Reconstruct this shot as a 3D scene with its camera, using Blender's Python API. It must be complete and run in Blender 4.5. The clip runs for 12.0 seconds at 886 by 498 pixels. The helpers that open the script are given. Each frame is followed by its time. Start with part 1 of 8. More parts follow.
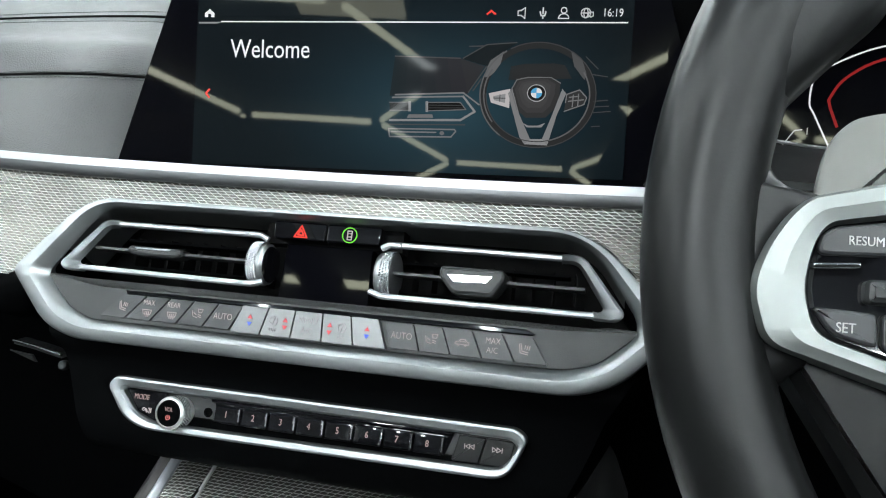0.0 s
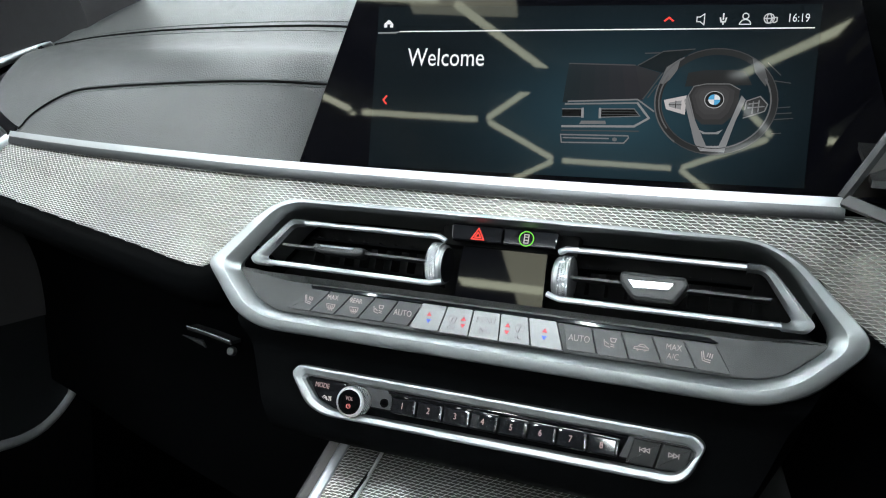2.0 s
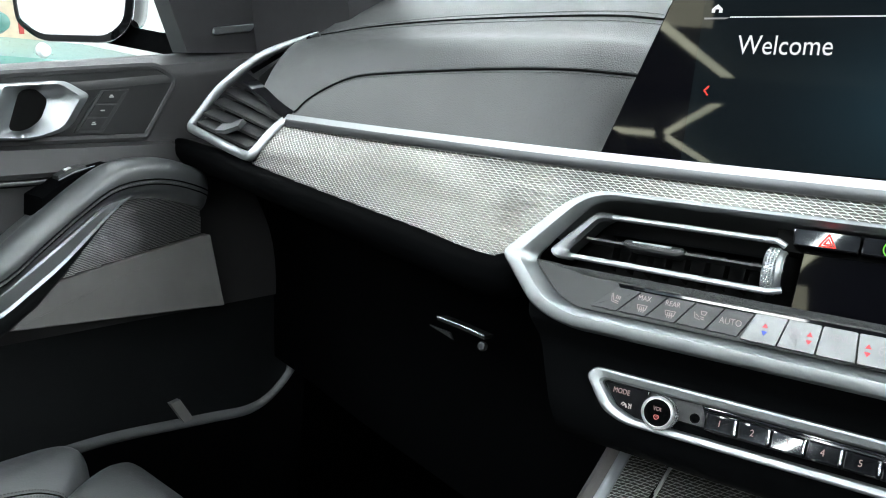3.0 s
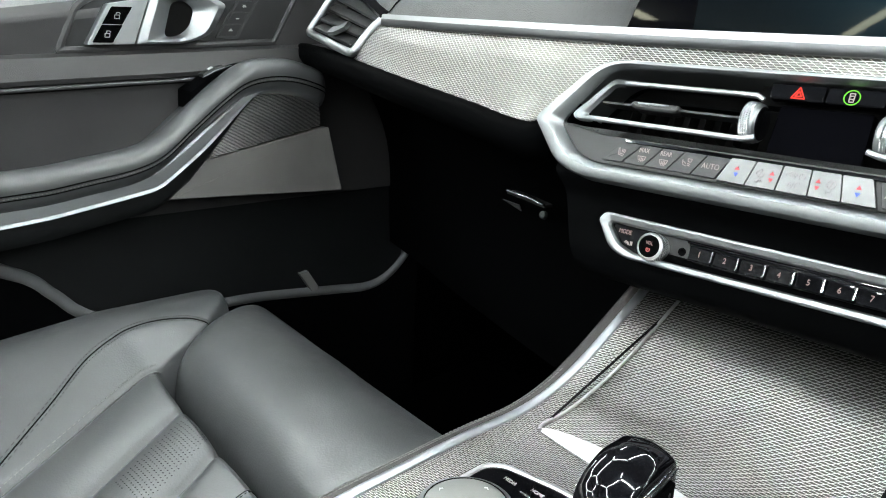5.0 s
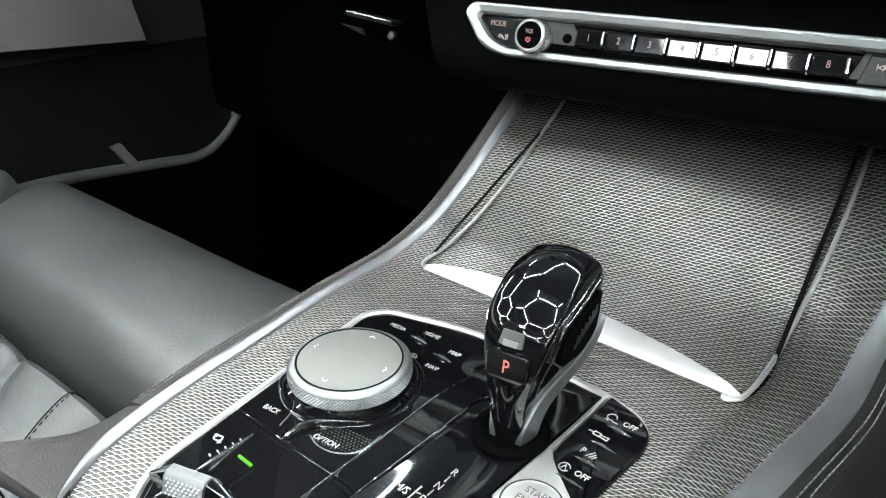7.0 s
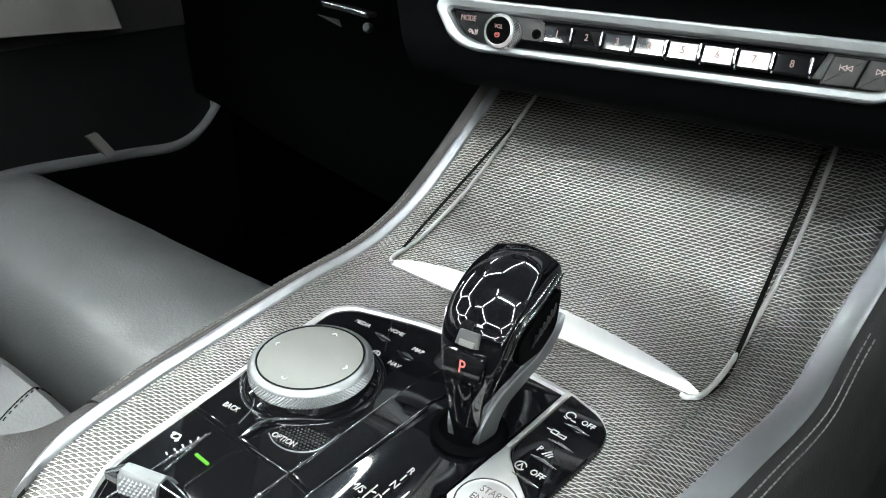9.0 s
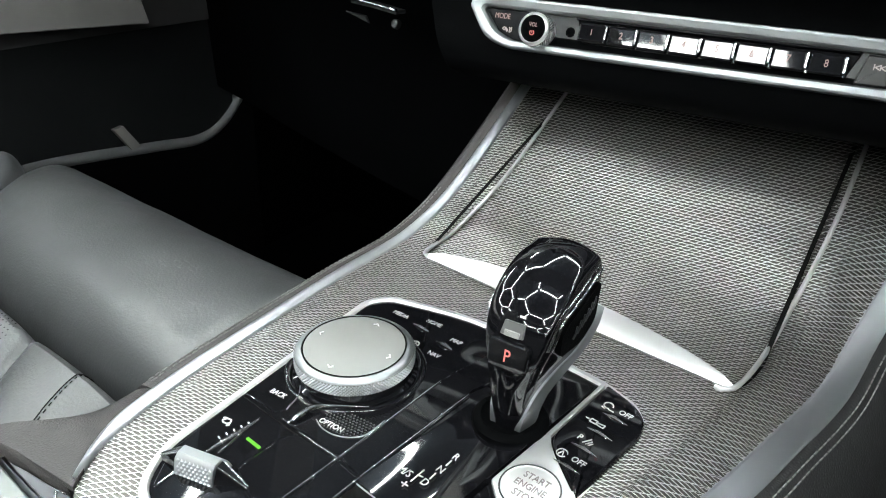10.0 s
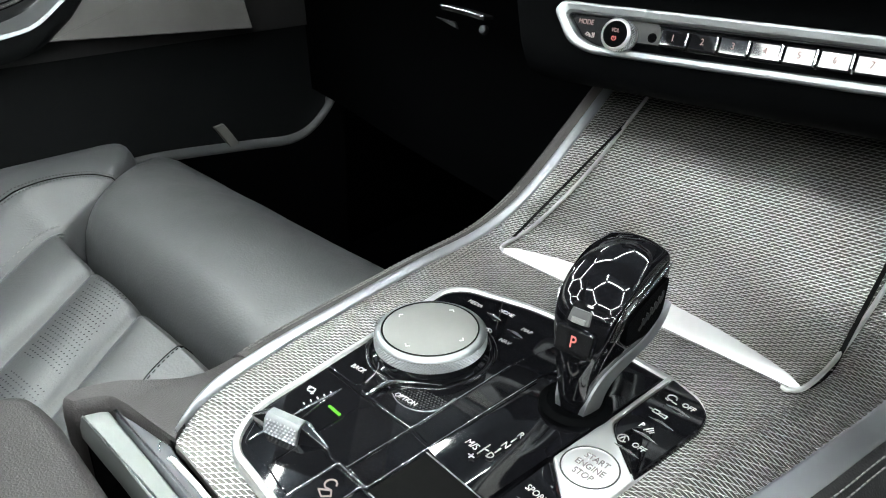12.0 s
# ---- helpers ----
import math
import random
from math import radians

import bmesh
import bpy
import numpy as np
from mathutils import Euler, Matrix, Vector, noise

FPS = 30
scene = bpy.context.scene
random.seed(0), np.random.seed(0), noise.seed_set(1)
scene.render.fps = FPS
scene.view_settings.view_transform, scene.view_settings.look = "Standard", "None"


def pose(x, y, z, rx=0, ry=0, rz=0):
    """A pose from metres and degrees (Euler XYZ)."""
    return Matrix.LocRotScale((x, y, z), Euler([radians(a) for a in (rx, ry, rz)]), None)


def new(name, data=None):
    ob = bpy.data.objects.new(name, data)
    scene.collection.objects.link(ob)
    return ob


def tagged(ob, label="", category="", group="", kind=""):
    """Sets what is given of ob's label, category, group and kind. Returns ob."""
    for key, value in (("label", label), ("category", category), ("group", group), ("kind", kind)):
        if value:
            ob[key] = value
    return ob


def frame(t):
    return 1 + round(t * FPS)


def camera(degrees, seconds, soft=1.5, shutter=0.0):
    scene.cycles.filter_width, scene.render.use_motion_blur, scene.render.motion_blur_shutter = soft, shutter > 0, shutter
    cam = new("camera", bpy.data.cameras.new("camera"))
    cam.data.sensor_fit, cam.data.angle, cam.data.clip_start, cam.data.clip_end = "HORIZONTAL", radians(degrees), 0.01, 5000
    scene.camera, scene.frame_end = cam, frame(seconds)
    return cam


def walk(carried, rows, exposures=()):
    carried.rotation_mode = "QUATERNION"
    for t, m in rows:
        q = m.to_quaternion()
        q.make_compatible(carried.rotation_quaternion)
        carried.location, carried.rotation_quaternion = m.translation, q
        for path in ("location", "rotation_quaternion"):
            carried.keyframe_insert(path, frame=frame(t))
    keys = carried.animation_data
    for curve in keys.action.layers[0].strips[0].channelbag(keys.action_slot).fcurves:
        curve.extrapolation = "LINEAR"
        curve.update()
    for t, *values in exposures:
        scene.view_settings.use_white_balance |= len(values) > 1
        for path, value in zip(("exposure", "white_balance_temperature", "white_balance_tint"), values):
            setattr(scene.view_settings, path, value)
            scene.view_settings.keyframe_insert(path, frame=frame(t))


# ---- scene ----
# camera: seconds, eye x y z, heading to the left, pitch up, lean
cam = camera(62.0, 12.0, soft=1.05)
NOSE = -6.0
ROWS = [
    (0, 0.1801, -0.3887, 0.7383, 14.32, -9.11, 2.12),
    (0.5, 0.1750, -0.4019, 0.7428, 15.65, -9.69, 1.90),
    (1, 0.1616, -0.4082, 0.7390, 16.98, -10.01, 1.68),
    (1.5, 0.1568, -0.4162, 0.7380, 18.94, -10.12, 1.74),
    (2, 0.1373, -0.4164, 0.7426, 21.88, -9.65, 2.25),
    (2.5, 0.0742, -0.4019, 0.7294, 26.72, -9.30, 3.39),
    (3, 0.0320, -0.4432, 0.7208, 33.49, -9.49, 4.70),
    (3.5, 0.0283, -0.4860, 0.7204, 39.81, -10.34, 5.53),
    (3.7, 0.0301, -0.5065, 0.7159, 42.02, -10.75, 5.71),
    (5.3, 0.1951, -0.4736, 0.6932, 45.09, -17.09, 2.61),
    (5.5, 0.1992, -0.4711, 0.6897, 43.55, -17.92, 2.42),
    (6, 0.1522, -0.4508, 0.6471, 37.62, -22.20, 2.38),
    (6.5, 0.1131, -0.4273, 0.6253, 33.80, -23.76, 1.69),
    (7, 0.1133, -0.4245, 0.6278, 32.07, -24.89, 1.23),
    (7.2, 0.1096, -0.4277, 0.6260, 31.46, -25.09, 1.31),
    (8.8, 0.1246, -0.4130, 0.6312, 31.06, -25.64, 1.86),
    (9, 0.1226, -0.4159, 0.6319, 31.05, -25.75, 1.93),
    (9.5, 0.1172, -0.4245, 0.6325, 31.16, -25.80, 2.06),
    (10, 0.1141, -0.4317, 0.6347, 31.79, -26.16, 2.09),
    (10.5, 0.1089, -0.4452, 0.6338, 32.92, -26.72, 1.98),
    (11, 0.1212, -0.4525, 0.6245, 34.41, -27.43, 1.81),
    (11.5, 0.1231, -0.4519, 0.6328, 35.90, -27.10, 1.57),
    (12, 0.1295, -0.4489, 0.6365, 38.80, -25.78, 1.34),
]
CAR = pose(0, 0, 0.62, NOSE, 0, 0) @ pose(0, 0, -0.62)
walk(cam, [(t, CAR @ pose(x, y, z, 0, 0, yaw) @ pose(0, 0, 0, 90 + pitch, 0, 0) @ pose(0, 0, 0, 0, 0, roll)) for t, x, y, z, yaw, pitch, roll in ROWS], exposures=[(0, -0.15, 6350, 10), (3.5, -0.08, 6350, 10), (5.5, 0.06, 6650, 10), (12, 0.06, 6650, 10)])
# ---- light: a studio with a honeycomb of tube lamps under a dark ceiling ----
world = bpy.data.worlds.new("world")
scene.world = world
world.use_nodes = True
world.node_tree.nodes["Background"].inputs[0].default_value = (0.6, 0.7, 0.75, 1)
world.node_tree.nodes["Background"].inputs[1].default_value = 0.0
TUBE = 80.0


# ---- materials ----
def node_mat(name):
    m = bpy.data.materials.new(name)
    m.use_nodes = True
    return m, m.node_tree.nodes, m.node_tree.links, m.node_tree.nodes["Principled BSDF"]


def surface(name, base, rough, metal=0.0, grain=0.0, size=900.0, vary=0.12, wear=0.03, coat=0.0, spec=0.5, wide=14.0, kind="noise"):
    """A painted, moulded, leather or metal surface: colour and gloss vary at two sizes, relief from fine grain."""
    m, n, l, b = node_mat(name)
    b.inputs["Metallic"].default_value = metal
    b.inputs["Coat Weight"].default_value = coat
    b.inputs["Coat Roughness"].default_value = 0.03
    b.inputs["Specular IOR Level"].default_value = spec
    tc = n.new("ShaderNodeTexCoord")
    big = n.new("ShaderNodeTexNoise")
    big.inputs["Scale"].default_value = wide
    big.inputs["Detail"].default_value = 5
    l.new(tc.outputs["Object"], big.inputs["Vector"])
    ramp = n.new("ShaderNodeMapRange")
    ramp.inputs["From Min"].default_value, ramp.inputs["From Max"].default_value = 0.3, 0.7
    ramp.inputs["To Min"].default_value, ramp.inputs["To Max"].default_value = 1 - vary, 1 + vary
    l.new(big.outputs["Fac"], ramp.inputs["Value"])
    mix = n.new("ShaderNodeVectorMath")
    mix.operation = "SCALE"
    mix.inputs[0].default_value = base
    l.new(ramp.outputs[0], mix.inputs["Scale"])
    l.new(mix.outputs[0], b.inputs["Base Color"])
    mid = n.new("ShaderNodeTexNoise")
    mid.inputs["Scale"].default_value = 90
    mid.inputs["Detail"].default_value = 4
    l.new(tc.outputs["Object"], mid.inputs["Vector"])
    rr = n.new("ShaderNodeMapRange")
    rr.inputs["From Min"].default_value, rr.inputs["From Max"].default_value = 0.3, 0.7
    rr.inputs["To Min"].default_value, rr.inputs["To Max"].default_value = max(0.02, rough - wear), min(1, rough + wear)
    l.new(mid.outputs["Fac"], rr.inputs["Value"])
    l.new(rr.outputs[0], b.inputs["Roughness"])
    if grain:
        if kind == "leather":
            g = n.new("ShaderNodeTexVoronoi")
            g.inputs["Scale"].default_value = size
            g.feature = "DISTANCE_TO_EDGE"
            out = g.outputs["Distance"]
        else:
            g = n.new("ShaderNodeTexNoise")
            g.inputs["Scale"].default_value = size
            g.inputs["Detail"].default_value = 3
            out = g.outputs["Fac"]
        l.new(tc.outputs["Object"], g.inputs["Vector"])
        bump = n.new("ShaderNodeBump")
        bump.inputs["Strength"].default_value = grain
        bump.inputs["Distance"].default_value = 0.0006
        l.new(out, bump.inputs["Height"])
        l.new(bump.outputs[0], b.inputs["Normal"])
    return m


def glow(name, colour, strength):
    m, n, l, b = node_mat(name)
    b.inputs["Base Color"].default_value = (0.01, 0.01, 0.01, 1)
    b.inputs["Roughness"].default_value = 0.2
    b.inputs["Emission Color"].default_value = (*colour, 1)
    b.inputs["Emission Strength"].default_value = strength
    b.inputs["Specular IOR Level"].default_value = 0.04
    return m


LEATHER = surface("dash_leather", (0.054, 0.055, 0.056), 0.44, grain=0.75, size=480, kind="leather", vary=0.10)
SEAT = surface("seat_leather", (0.055, 0.057, 0.059), 0.34, grain=0.34, size=520, vary=0.09, spec=0.95)
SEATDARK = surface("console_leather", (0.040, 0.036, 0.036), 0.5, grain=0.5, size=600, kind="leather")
DOORSKIN = surface("door_leather", (0.032, 0.031, 0.032), 0.40, grain=0.4, size=700, kind="leather")
# base near zero: deep shade under the dash is put into the colour
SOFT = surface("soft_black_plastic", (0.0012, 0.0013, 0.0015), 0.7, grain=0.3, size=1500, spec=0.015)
HARD = surface("grey_black_plastic", (0.015, 0.016, 0.0165), 0.42, grain=0.25, size=2200)
DARKBTN = surface("dark_button_plastic", (0.024, 0.025, 0.027), 0.38, grain=0.1, size=2500)
GREYCARD = surface("grey_door_plastic", (0.135, 0.13, 0.125), 0.55, grain=0.3, size=1800)
# carpet base near zero: the footwell's deep shade is in the colour
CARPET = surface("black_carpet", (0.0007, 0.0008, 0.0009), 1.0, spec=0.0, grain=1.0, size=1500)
PIANO = surface("piano_black", (0.004, 0.004, 0.005), 0.035, wear=0.012, vary=0.3, spec=0.5)
SATIN = surface("satin_aluminium", (0.38, 0.395, 0.405), 0.44, metal=1.0, wear=0.03, vary=0.03)
BRIGHT = surface("bright_aluminium", (0.70, 0.71, 0.72), 0.22, metal=1.0, wear=0.04, vary=0.02)
CHROME = surface("chrome", (0.84, 0.85, 0.85), 0.17, metal=1.0, wear=0.03, vary=0.02)
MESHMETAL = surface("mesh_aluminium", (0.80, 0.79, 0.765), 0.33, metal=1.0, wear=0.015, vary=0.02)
# darker copy of the mesh metal: shade of the hollows put into colour
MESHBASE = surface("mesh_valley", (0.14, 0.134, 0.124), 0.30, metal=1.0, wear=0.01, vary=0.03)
# black for joints, and for shade put into vents and holes
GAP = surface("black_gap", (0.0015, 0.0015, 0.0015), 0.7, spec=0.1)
GLASS = surface("black_glass", (0.002, 0.002, 0.003), 0.03, wear=0.005, spec=0.05)
GLASS.node_tree.nodes["Principled BSDF"].inputs["Specular Tint"].default_value = (1.0, 0.95, 0.70, 1)
RIMSKIN = surface("rim_leather", (0.007, 0.0072, 0.0074), 0.30, grain=0.06, size=600, wear=0.02, spec=0.25)
ROCKER = surface("rocker_aluminium", (0.17, 0.173, 0.176), 0.42, metal=1.0, wear=0.03, vary=0.03)
HANDLE = surface("handle_aluminium", (0.85, 0.85, 0.85), 0.42, metal=1.0, wear=0.04, vary=0.03)
PADDLE = surface("paddle_plastic", (0.20, 0.20, 0.19), 0.4, grain=0.1, size=2000)
PILLAR = surface("dark_lining", (0.020, 0.019, 0.021), 0.6, grain=0.3, size=1800)
# glow of the unseen panes added round the car
PANEGLOW = glow("daylit_pane", (0.96, 1.0, 0.99), 3.0)
# near-black base: the lower door's shade is put into this plastic
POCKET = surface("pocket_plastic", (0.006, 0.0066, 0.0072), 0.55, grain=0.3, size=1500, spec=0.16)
# darker than the door skin: the recess's shade is put into colour
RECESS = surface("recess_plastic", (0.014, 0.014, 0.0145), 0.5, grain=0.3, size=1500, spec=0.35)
LEDGE = surface("ledge_aluminium", (0.15, 0.155, 0.16), 0.36, metal=1.0, wear=0.03, vary=0.03)
# paler than the pocket: the lip's sheen is put into the colour
LIPMAT = surface("pocket_lip_plastic", (0.10, 0.102, 0.105), 0.38, grain=0.2, size=1500)
STITCH = surface("grey_stitch", (0.060, 0.059, 0.058), 0.7)
THREAD = surface("light_thread", (0.17, 0.165, 0.16), 0.6)
# darker copy of the console leather, with the right flank's shade in it
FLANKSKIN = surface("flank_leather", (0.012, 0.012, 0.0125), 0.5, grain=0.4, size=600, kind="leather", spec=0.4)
SPOKE = surface("spoke_aluminium", (0.27, 0.285, 0.28), 0.50, metal=1.0, wear=0.03, vary=0.03)
VANE = surface("vane_plastic", (0.006, 0.0062, 0.0066), 0.36, grain=0.1, size=2500)
SURROUND = surface("surround_aluminium", (0.31, 0.325, 0.33), 0.42, metal=1.0, wear=0.03, vary=0.03)
RAIL = surface("rail_aluminium", (0.62, 0.64, 0.68), 0.36, metal=1.0, wear=0.03, vary=0.03)
INLAY = surface("inlay_paint", (0.11, 0.115, 0.125), 0.45, spec=0.4)
STITCHPALE = surface("pale_stitch", (0.085, 0.086, 0.087), 0.6)
INK = surface("white_ink", (0.75, 0.75, 0.75), 0.5)
INKDIM = surface("grey_ink", (0.45, 0.43, 0.42), 0.5)
DARKINK = surface("grey_dark_ink", (0.16, 0.14, 0.15), 0.5)
W_GLOW = glow("display_white", (1, 1, 1), 1.0)
R_GLOW = glow("display_red", (1, 0.06, 0.04), 1.1)
P_GLOW = glow("selector_red", (1, 0.28, 0.25), 1.0)
G_GLOW = glow("display_green", (0.25, 1.0, 0.08), 0.8)
INKLIT = glow("backlit_lettering", (1.0, 0.90, 0.88), 0.55)
REDLIT = glow("backlit_red_lettering", (1.0, 0.70, 0.67), 0.45)
LAMP = glow("lamp_tube", (0.92, 1.0, 0.985), TUBE)


# ---- building helpers ----
# The car stands slightly nose down against the studio's level: CAR lays the car's own axes into the world.
def part(name, bm, material, parent, label="", kind="", sharp=38):
    """One mesh object under a thing or a part, given in the car's axes."""
    me = bpy.data.meshes.new(name)
    bmesh.ops.recalc_face_normals(bm, faces=bm.faces)
    bm.transform(CAR)
    bm.to_mesh(me)
    bm.free()
    me.materials.append(material)
    me.polygons.foreach_set("use_smooth", [True] * len(me.polygons))
    me.set_sharp_from_angle(angle=radians(sharp))
    ob = new(name, me)
    if parent:
        ob.parent = parent
        ob.matrix_parent_inverse = Matrix.Translation(-parent.location)
    return tagged(ob, label=label, kind=kind)


def thing(name, at, label, category, group="", kind=""):
    ob = new(name)
    ob.empty_display_size = 0.02
    ob.location = CAR @ Vector(at)
    return tagged(ob, label, category, group, kind)


def axes(origin, x, y):
    """A frame with x to the right, y up in its plane and z out of it."""
    x = Vector(x).normalized()
    y = Vector(y)
    y = (y - y.dot(x) * x).normalized()
    z = x.cross(y)
    m = Matrix((x, y, z)).transposed().to_4x4()
    return Matrix.Translation(origin) @ m


def rounded(pts, r, n=5):
    """A polygon with rounded corners; r: one radius or one for each corner."""
    out, k = [], len(pts)
    rs = r if isinstance(r, (list, tuple)) else [r] * k
    for i in range(k):
        p, a, b = Vector(pts[i]), Vector(pts[i - 1]), Vector(pts[(i + 1) % k])
        d0, d1 = (a - p), (b - p)
        cut = min(rs[i], 0.45 * d0.length, 0.45 * d1.length)
        if cut <= 1e-6:
            out.append(tuple(p))
            continue
        s, e = p + d0.normalized() * cut, p + d1.normalized() * cut
        for j in range(n + 1):
            t = j / n
            out.append(tuple((1 - t) ** 2 * s + 2 * t * (1 - t) * p + t * t * e))
    return out


def area2(pts):
    return sum(a[0] * b[1] - b[0] * a[1] for a, b in zip(pts, pts[1:] + pts[:1]))


def inset(pts, d):
    """The polygon moved inwards by d."""
    sign, k, out = (1 if area2(pts) > 0 else -1), len(pts), []
    for i in range(k):
        p, a, b = Vector(pts[i]), Vector(pts[i - 1]), Vector(pts[(i + 1) % k])
        e0, e1 = (p - a), (b - p)
        n0, n1 = Vector((-e0.y, e0.x)), Vector((-e1.y, e1.x))
        n0 = n0.normalized() if n0.length > 1e-9 else n1.normalized()
        n1 = n1.normalized() if n1.length > 1e-9 else n0
        nn = n0 + n1
        nn = nn.normalized() if nn.length > 1e-6 else n0
        scale = 1 / max(0.5, nn.dot(n0))
        out.append(tuple(p + nn * d * sign * scale))
    return out


def skin(bm, rings, closed=True, caps=True):
    """Faces between rings of points; caps: the first and last ring are filled."""
    made = [[bm.verts.new(p) for p in ring] for ring in rings]
    k = len(made[0])
    for a, b in zip(made, made[1:]):
        for i in range(k if closed else k - 1):
            j = (i + 1) % k
            bm.faces.new((a[i], a[j], b[j], b[i]))
    if caps and closed:
        bm.faces.new(made[0])
        bm.faces.new(list(reversed(made[-1])))
    return made


def slab(bm, pts, levels, m):
    """A solid over a polygon: levels of (inset, height)."""
    skin(bm, [[m @ Vector((x, y, z)) for x, y in inset(pts, d)] for d, z in levels])


def plate(name, pts, z0, z1, m, material, parent, bev=0.0006, label=""):
    bm = bmesh.new()
    slab(bm, pts, [(0, z0), (0, z1 - bev), (bev * 0.35, z1 - bev * 0.3), (bev, z1)], m)
    return part(name, bm, material, parent, label, sharp=14)


def ring_loft(bm, loops):
    """A frame through closed loops of equal length; the last joins the first."""
    skin(bm, loops + [loops[0]], caps=False)
    bmesh.ops.remove_doubles(bm, verts=bm.verts, dist=1e-7)


def framed(name, outer, inner, prof, m, material, parent, label=""):
    """A frame between two polygons of equal corner count; prof: (share from outer to inner, height)."""
    bm = bmesh.new()
    loops = []
    for s, z in prof:
        loops.append([m @ Vector((a[0] + (b[0] - a[0]) * s, a[1] + (b[1] - a[1]) * s, z)) for a, b in zip(outer, inner)])
    ring_loft(bm, loops)
    return part(name, bm, material, parent, label, sharp=24)


def spline(pts, n=8, closed=False):
    """A smooth curve through points (Catmull-Rom)."""
    p = [Vector(q) for q in pts]
    k, out = len(p), []
    for i in range(k if closed else k - 1):
        a = p[(i - 1) % k] if closed or i else 2 * p[0] - p[1]
        b, c = p[i], p[(i + 1) % k]
        d = p[(i + 2) % k] if closed or i + 2 < k else 2 * p[-1] - p[-2]
        for j in range(n):
            t = j / n
            out.append(0.5 * (2 * b + (c - a) * t + (2 * a - 5 * b + 4 * c - d) * t * t + (3 * b - a - 3 * c + d) * t ** 3))
    return out if closed else out + [p[-1]]


def curve1(keys):
    """A smooth function through (x, y) pairs, with slopes from the neighbours."""
    xs, ys = [k[0] for k in keys], [k[1] for k in keys]
    n = len(xs)
    ms = [(ys[min(n - 1, i + 1)] - ys[max(0, i - 1)]) / (xs[min(n - 1, i + 1)] - xs[max(0, i - 1)]) for i in range(n)]

    def fn(x):
        x = min(xs[-1], max(xs[0], x))
        i = 0
        while i < n - 2 and x > xs[i + 1]:
            i += 1
        h = xs[i + 1] - xs[i]
        t = (x - xs[i]) / h
        return (1 + 2 * t) * (1 - t) ** 2 * ys[i] + t * (1 - t) ** 2 * h * ms[i] + t * t * (3 - 2 * t) * ys[i + 1] - t * t * (1 - t) * h * ms[i + 1]

    return fn


def sweep(bm, path, section, closed=False, up=(0, 0, 1), caps=True):
    """A section of (sideways, upwards) points carried along a path; section may be a function of the share along it."""
    p = [Vector(q) for q in path]
    k, rings = len(p), []
    for i in range(k):
        a = p[(i - 1) % k] if closed or i else p[0]
        b = p[(i + 1) % k] if closed or i + 1 < k else p[-1]
        t = (b - a).normalized()
        u = Vector(up(i / max(1, k - 1)) if callable(up) else up)
        side = t.cross(u).normalized()
        u = side.cross(t)
        sec = section(i / max(1, k - 1)) if callable(section) else section
        rings.append([p[i] + side * s + u * w for s, w in sec])
    if closed:
        skin(bm, rings + [rings[0]], caps=False)
        bmesh.ops.remove_doubles(bm, verts=bm.verts, dist=1e-7)
    else:
        skin(bm, rings, caps=caps)


def circle(r, n=10, squash=1.0):
    return [(r * math.cos(2 * math.pi * i / n), r * squash * math.sin(2 * math.pi * i / n)) for i in range(n)]


def tube(name, path, r, material, parent, n=10, closed=False, label="", up=(0, 0, 1)):
    bm = bmesh.new()
    sweep(bm, path, circle(r, n), closed, up)
    return part(name, bm, material, parent, label)


def grid(bm, fn, nu, nv, thick=0.0, back=(0, 1, -0.3)):
    """A sheet fn(u, v) for u, v in 0..1, with a back side at thick along back."""
    rows = [[Vector(fn(i / nu, j / nv)) for j in range(nv + 1)] for i in range(nu + 1)]
    va = [[bm.verts.new(p) for p in r] for r in rows]
    for i in range(nu):
        for j in range(nv):
            bm.faces.new((va[i][j], va[i + 1][j], va[i + 1][j + 1], va[i][j + 1]))
    if thick:
        off = Vector(back).normalized() * thick
        vb = [[bm.verts.new(p + off) for p in r] for r in rows]
        for i in range(nu):
            for j in range(nv):
                bm.faces.new((vb[i][j], vb[i][j + 1], vb[i + 1][j + 1], vb[i + 1][j]))
        for i in range(nu):
            bm.faces.new((va[i][0], vb[i][0], vb[i + 1][0], va[i + 1][0]))
            bm.faces.new((va[i][nv], va[i + 1][nv], vb[i + 1][nv], vb[i][nv]))
        for j in range(nv):
            bm.faces.new((va[0][j], va[0][j + 1], vb[0][j + 1], vb[0][j]))
            bm.faces.new((va[nu][j], vb[nu][j], vb[nu][j + 1], va[nu][j + 1]))


def lathe(bm, prof, m, n=48):
    """A turned solid: profile of (radius, height), closed on its axis."""
    skin(bm, [[m @ Vector((r * math.cos(2 * math.pi * i / n), r * math.sin(2 * math.pi * i / n), z)) for i in range(n)] for r, z in prof])


def box(bm, lo, hi, m=Matrix()):
    x0, y0, z0 = lo
    x1, y1, z1 = hi
    skin(bm, [[m @ Vector(p) for p in ((x0, y0, z), (x1, y0, z), (x1, y1, z), (x0, y1, z))] for z in (z0, z1)])


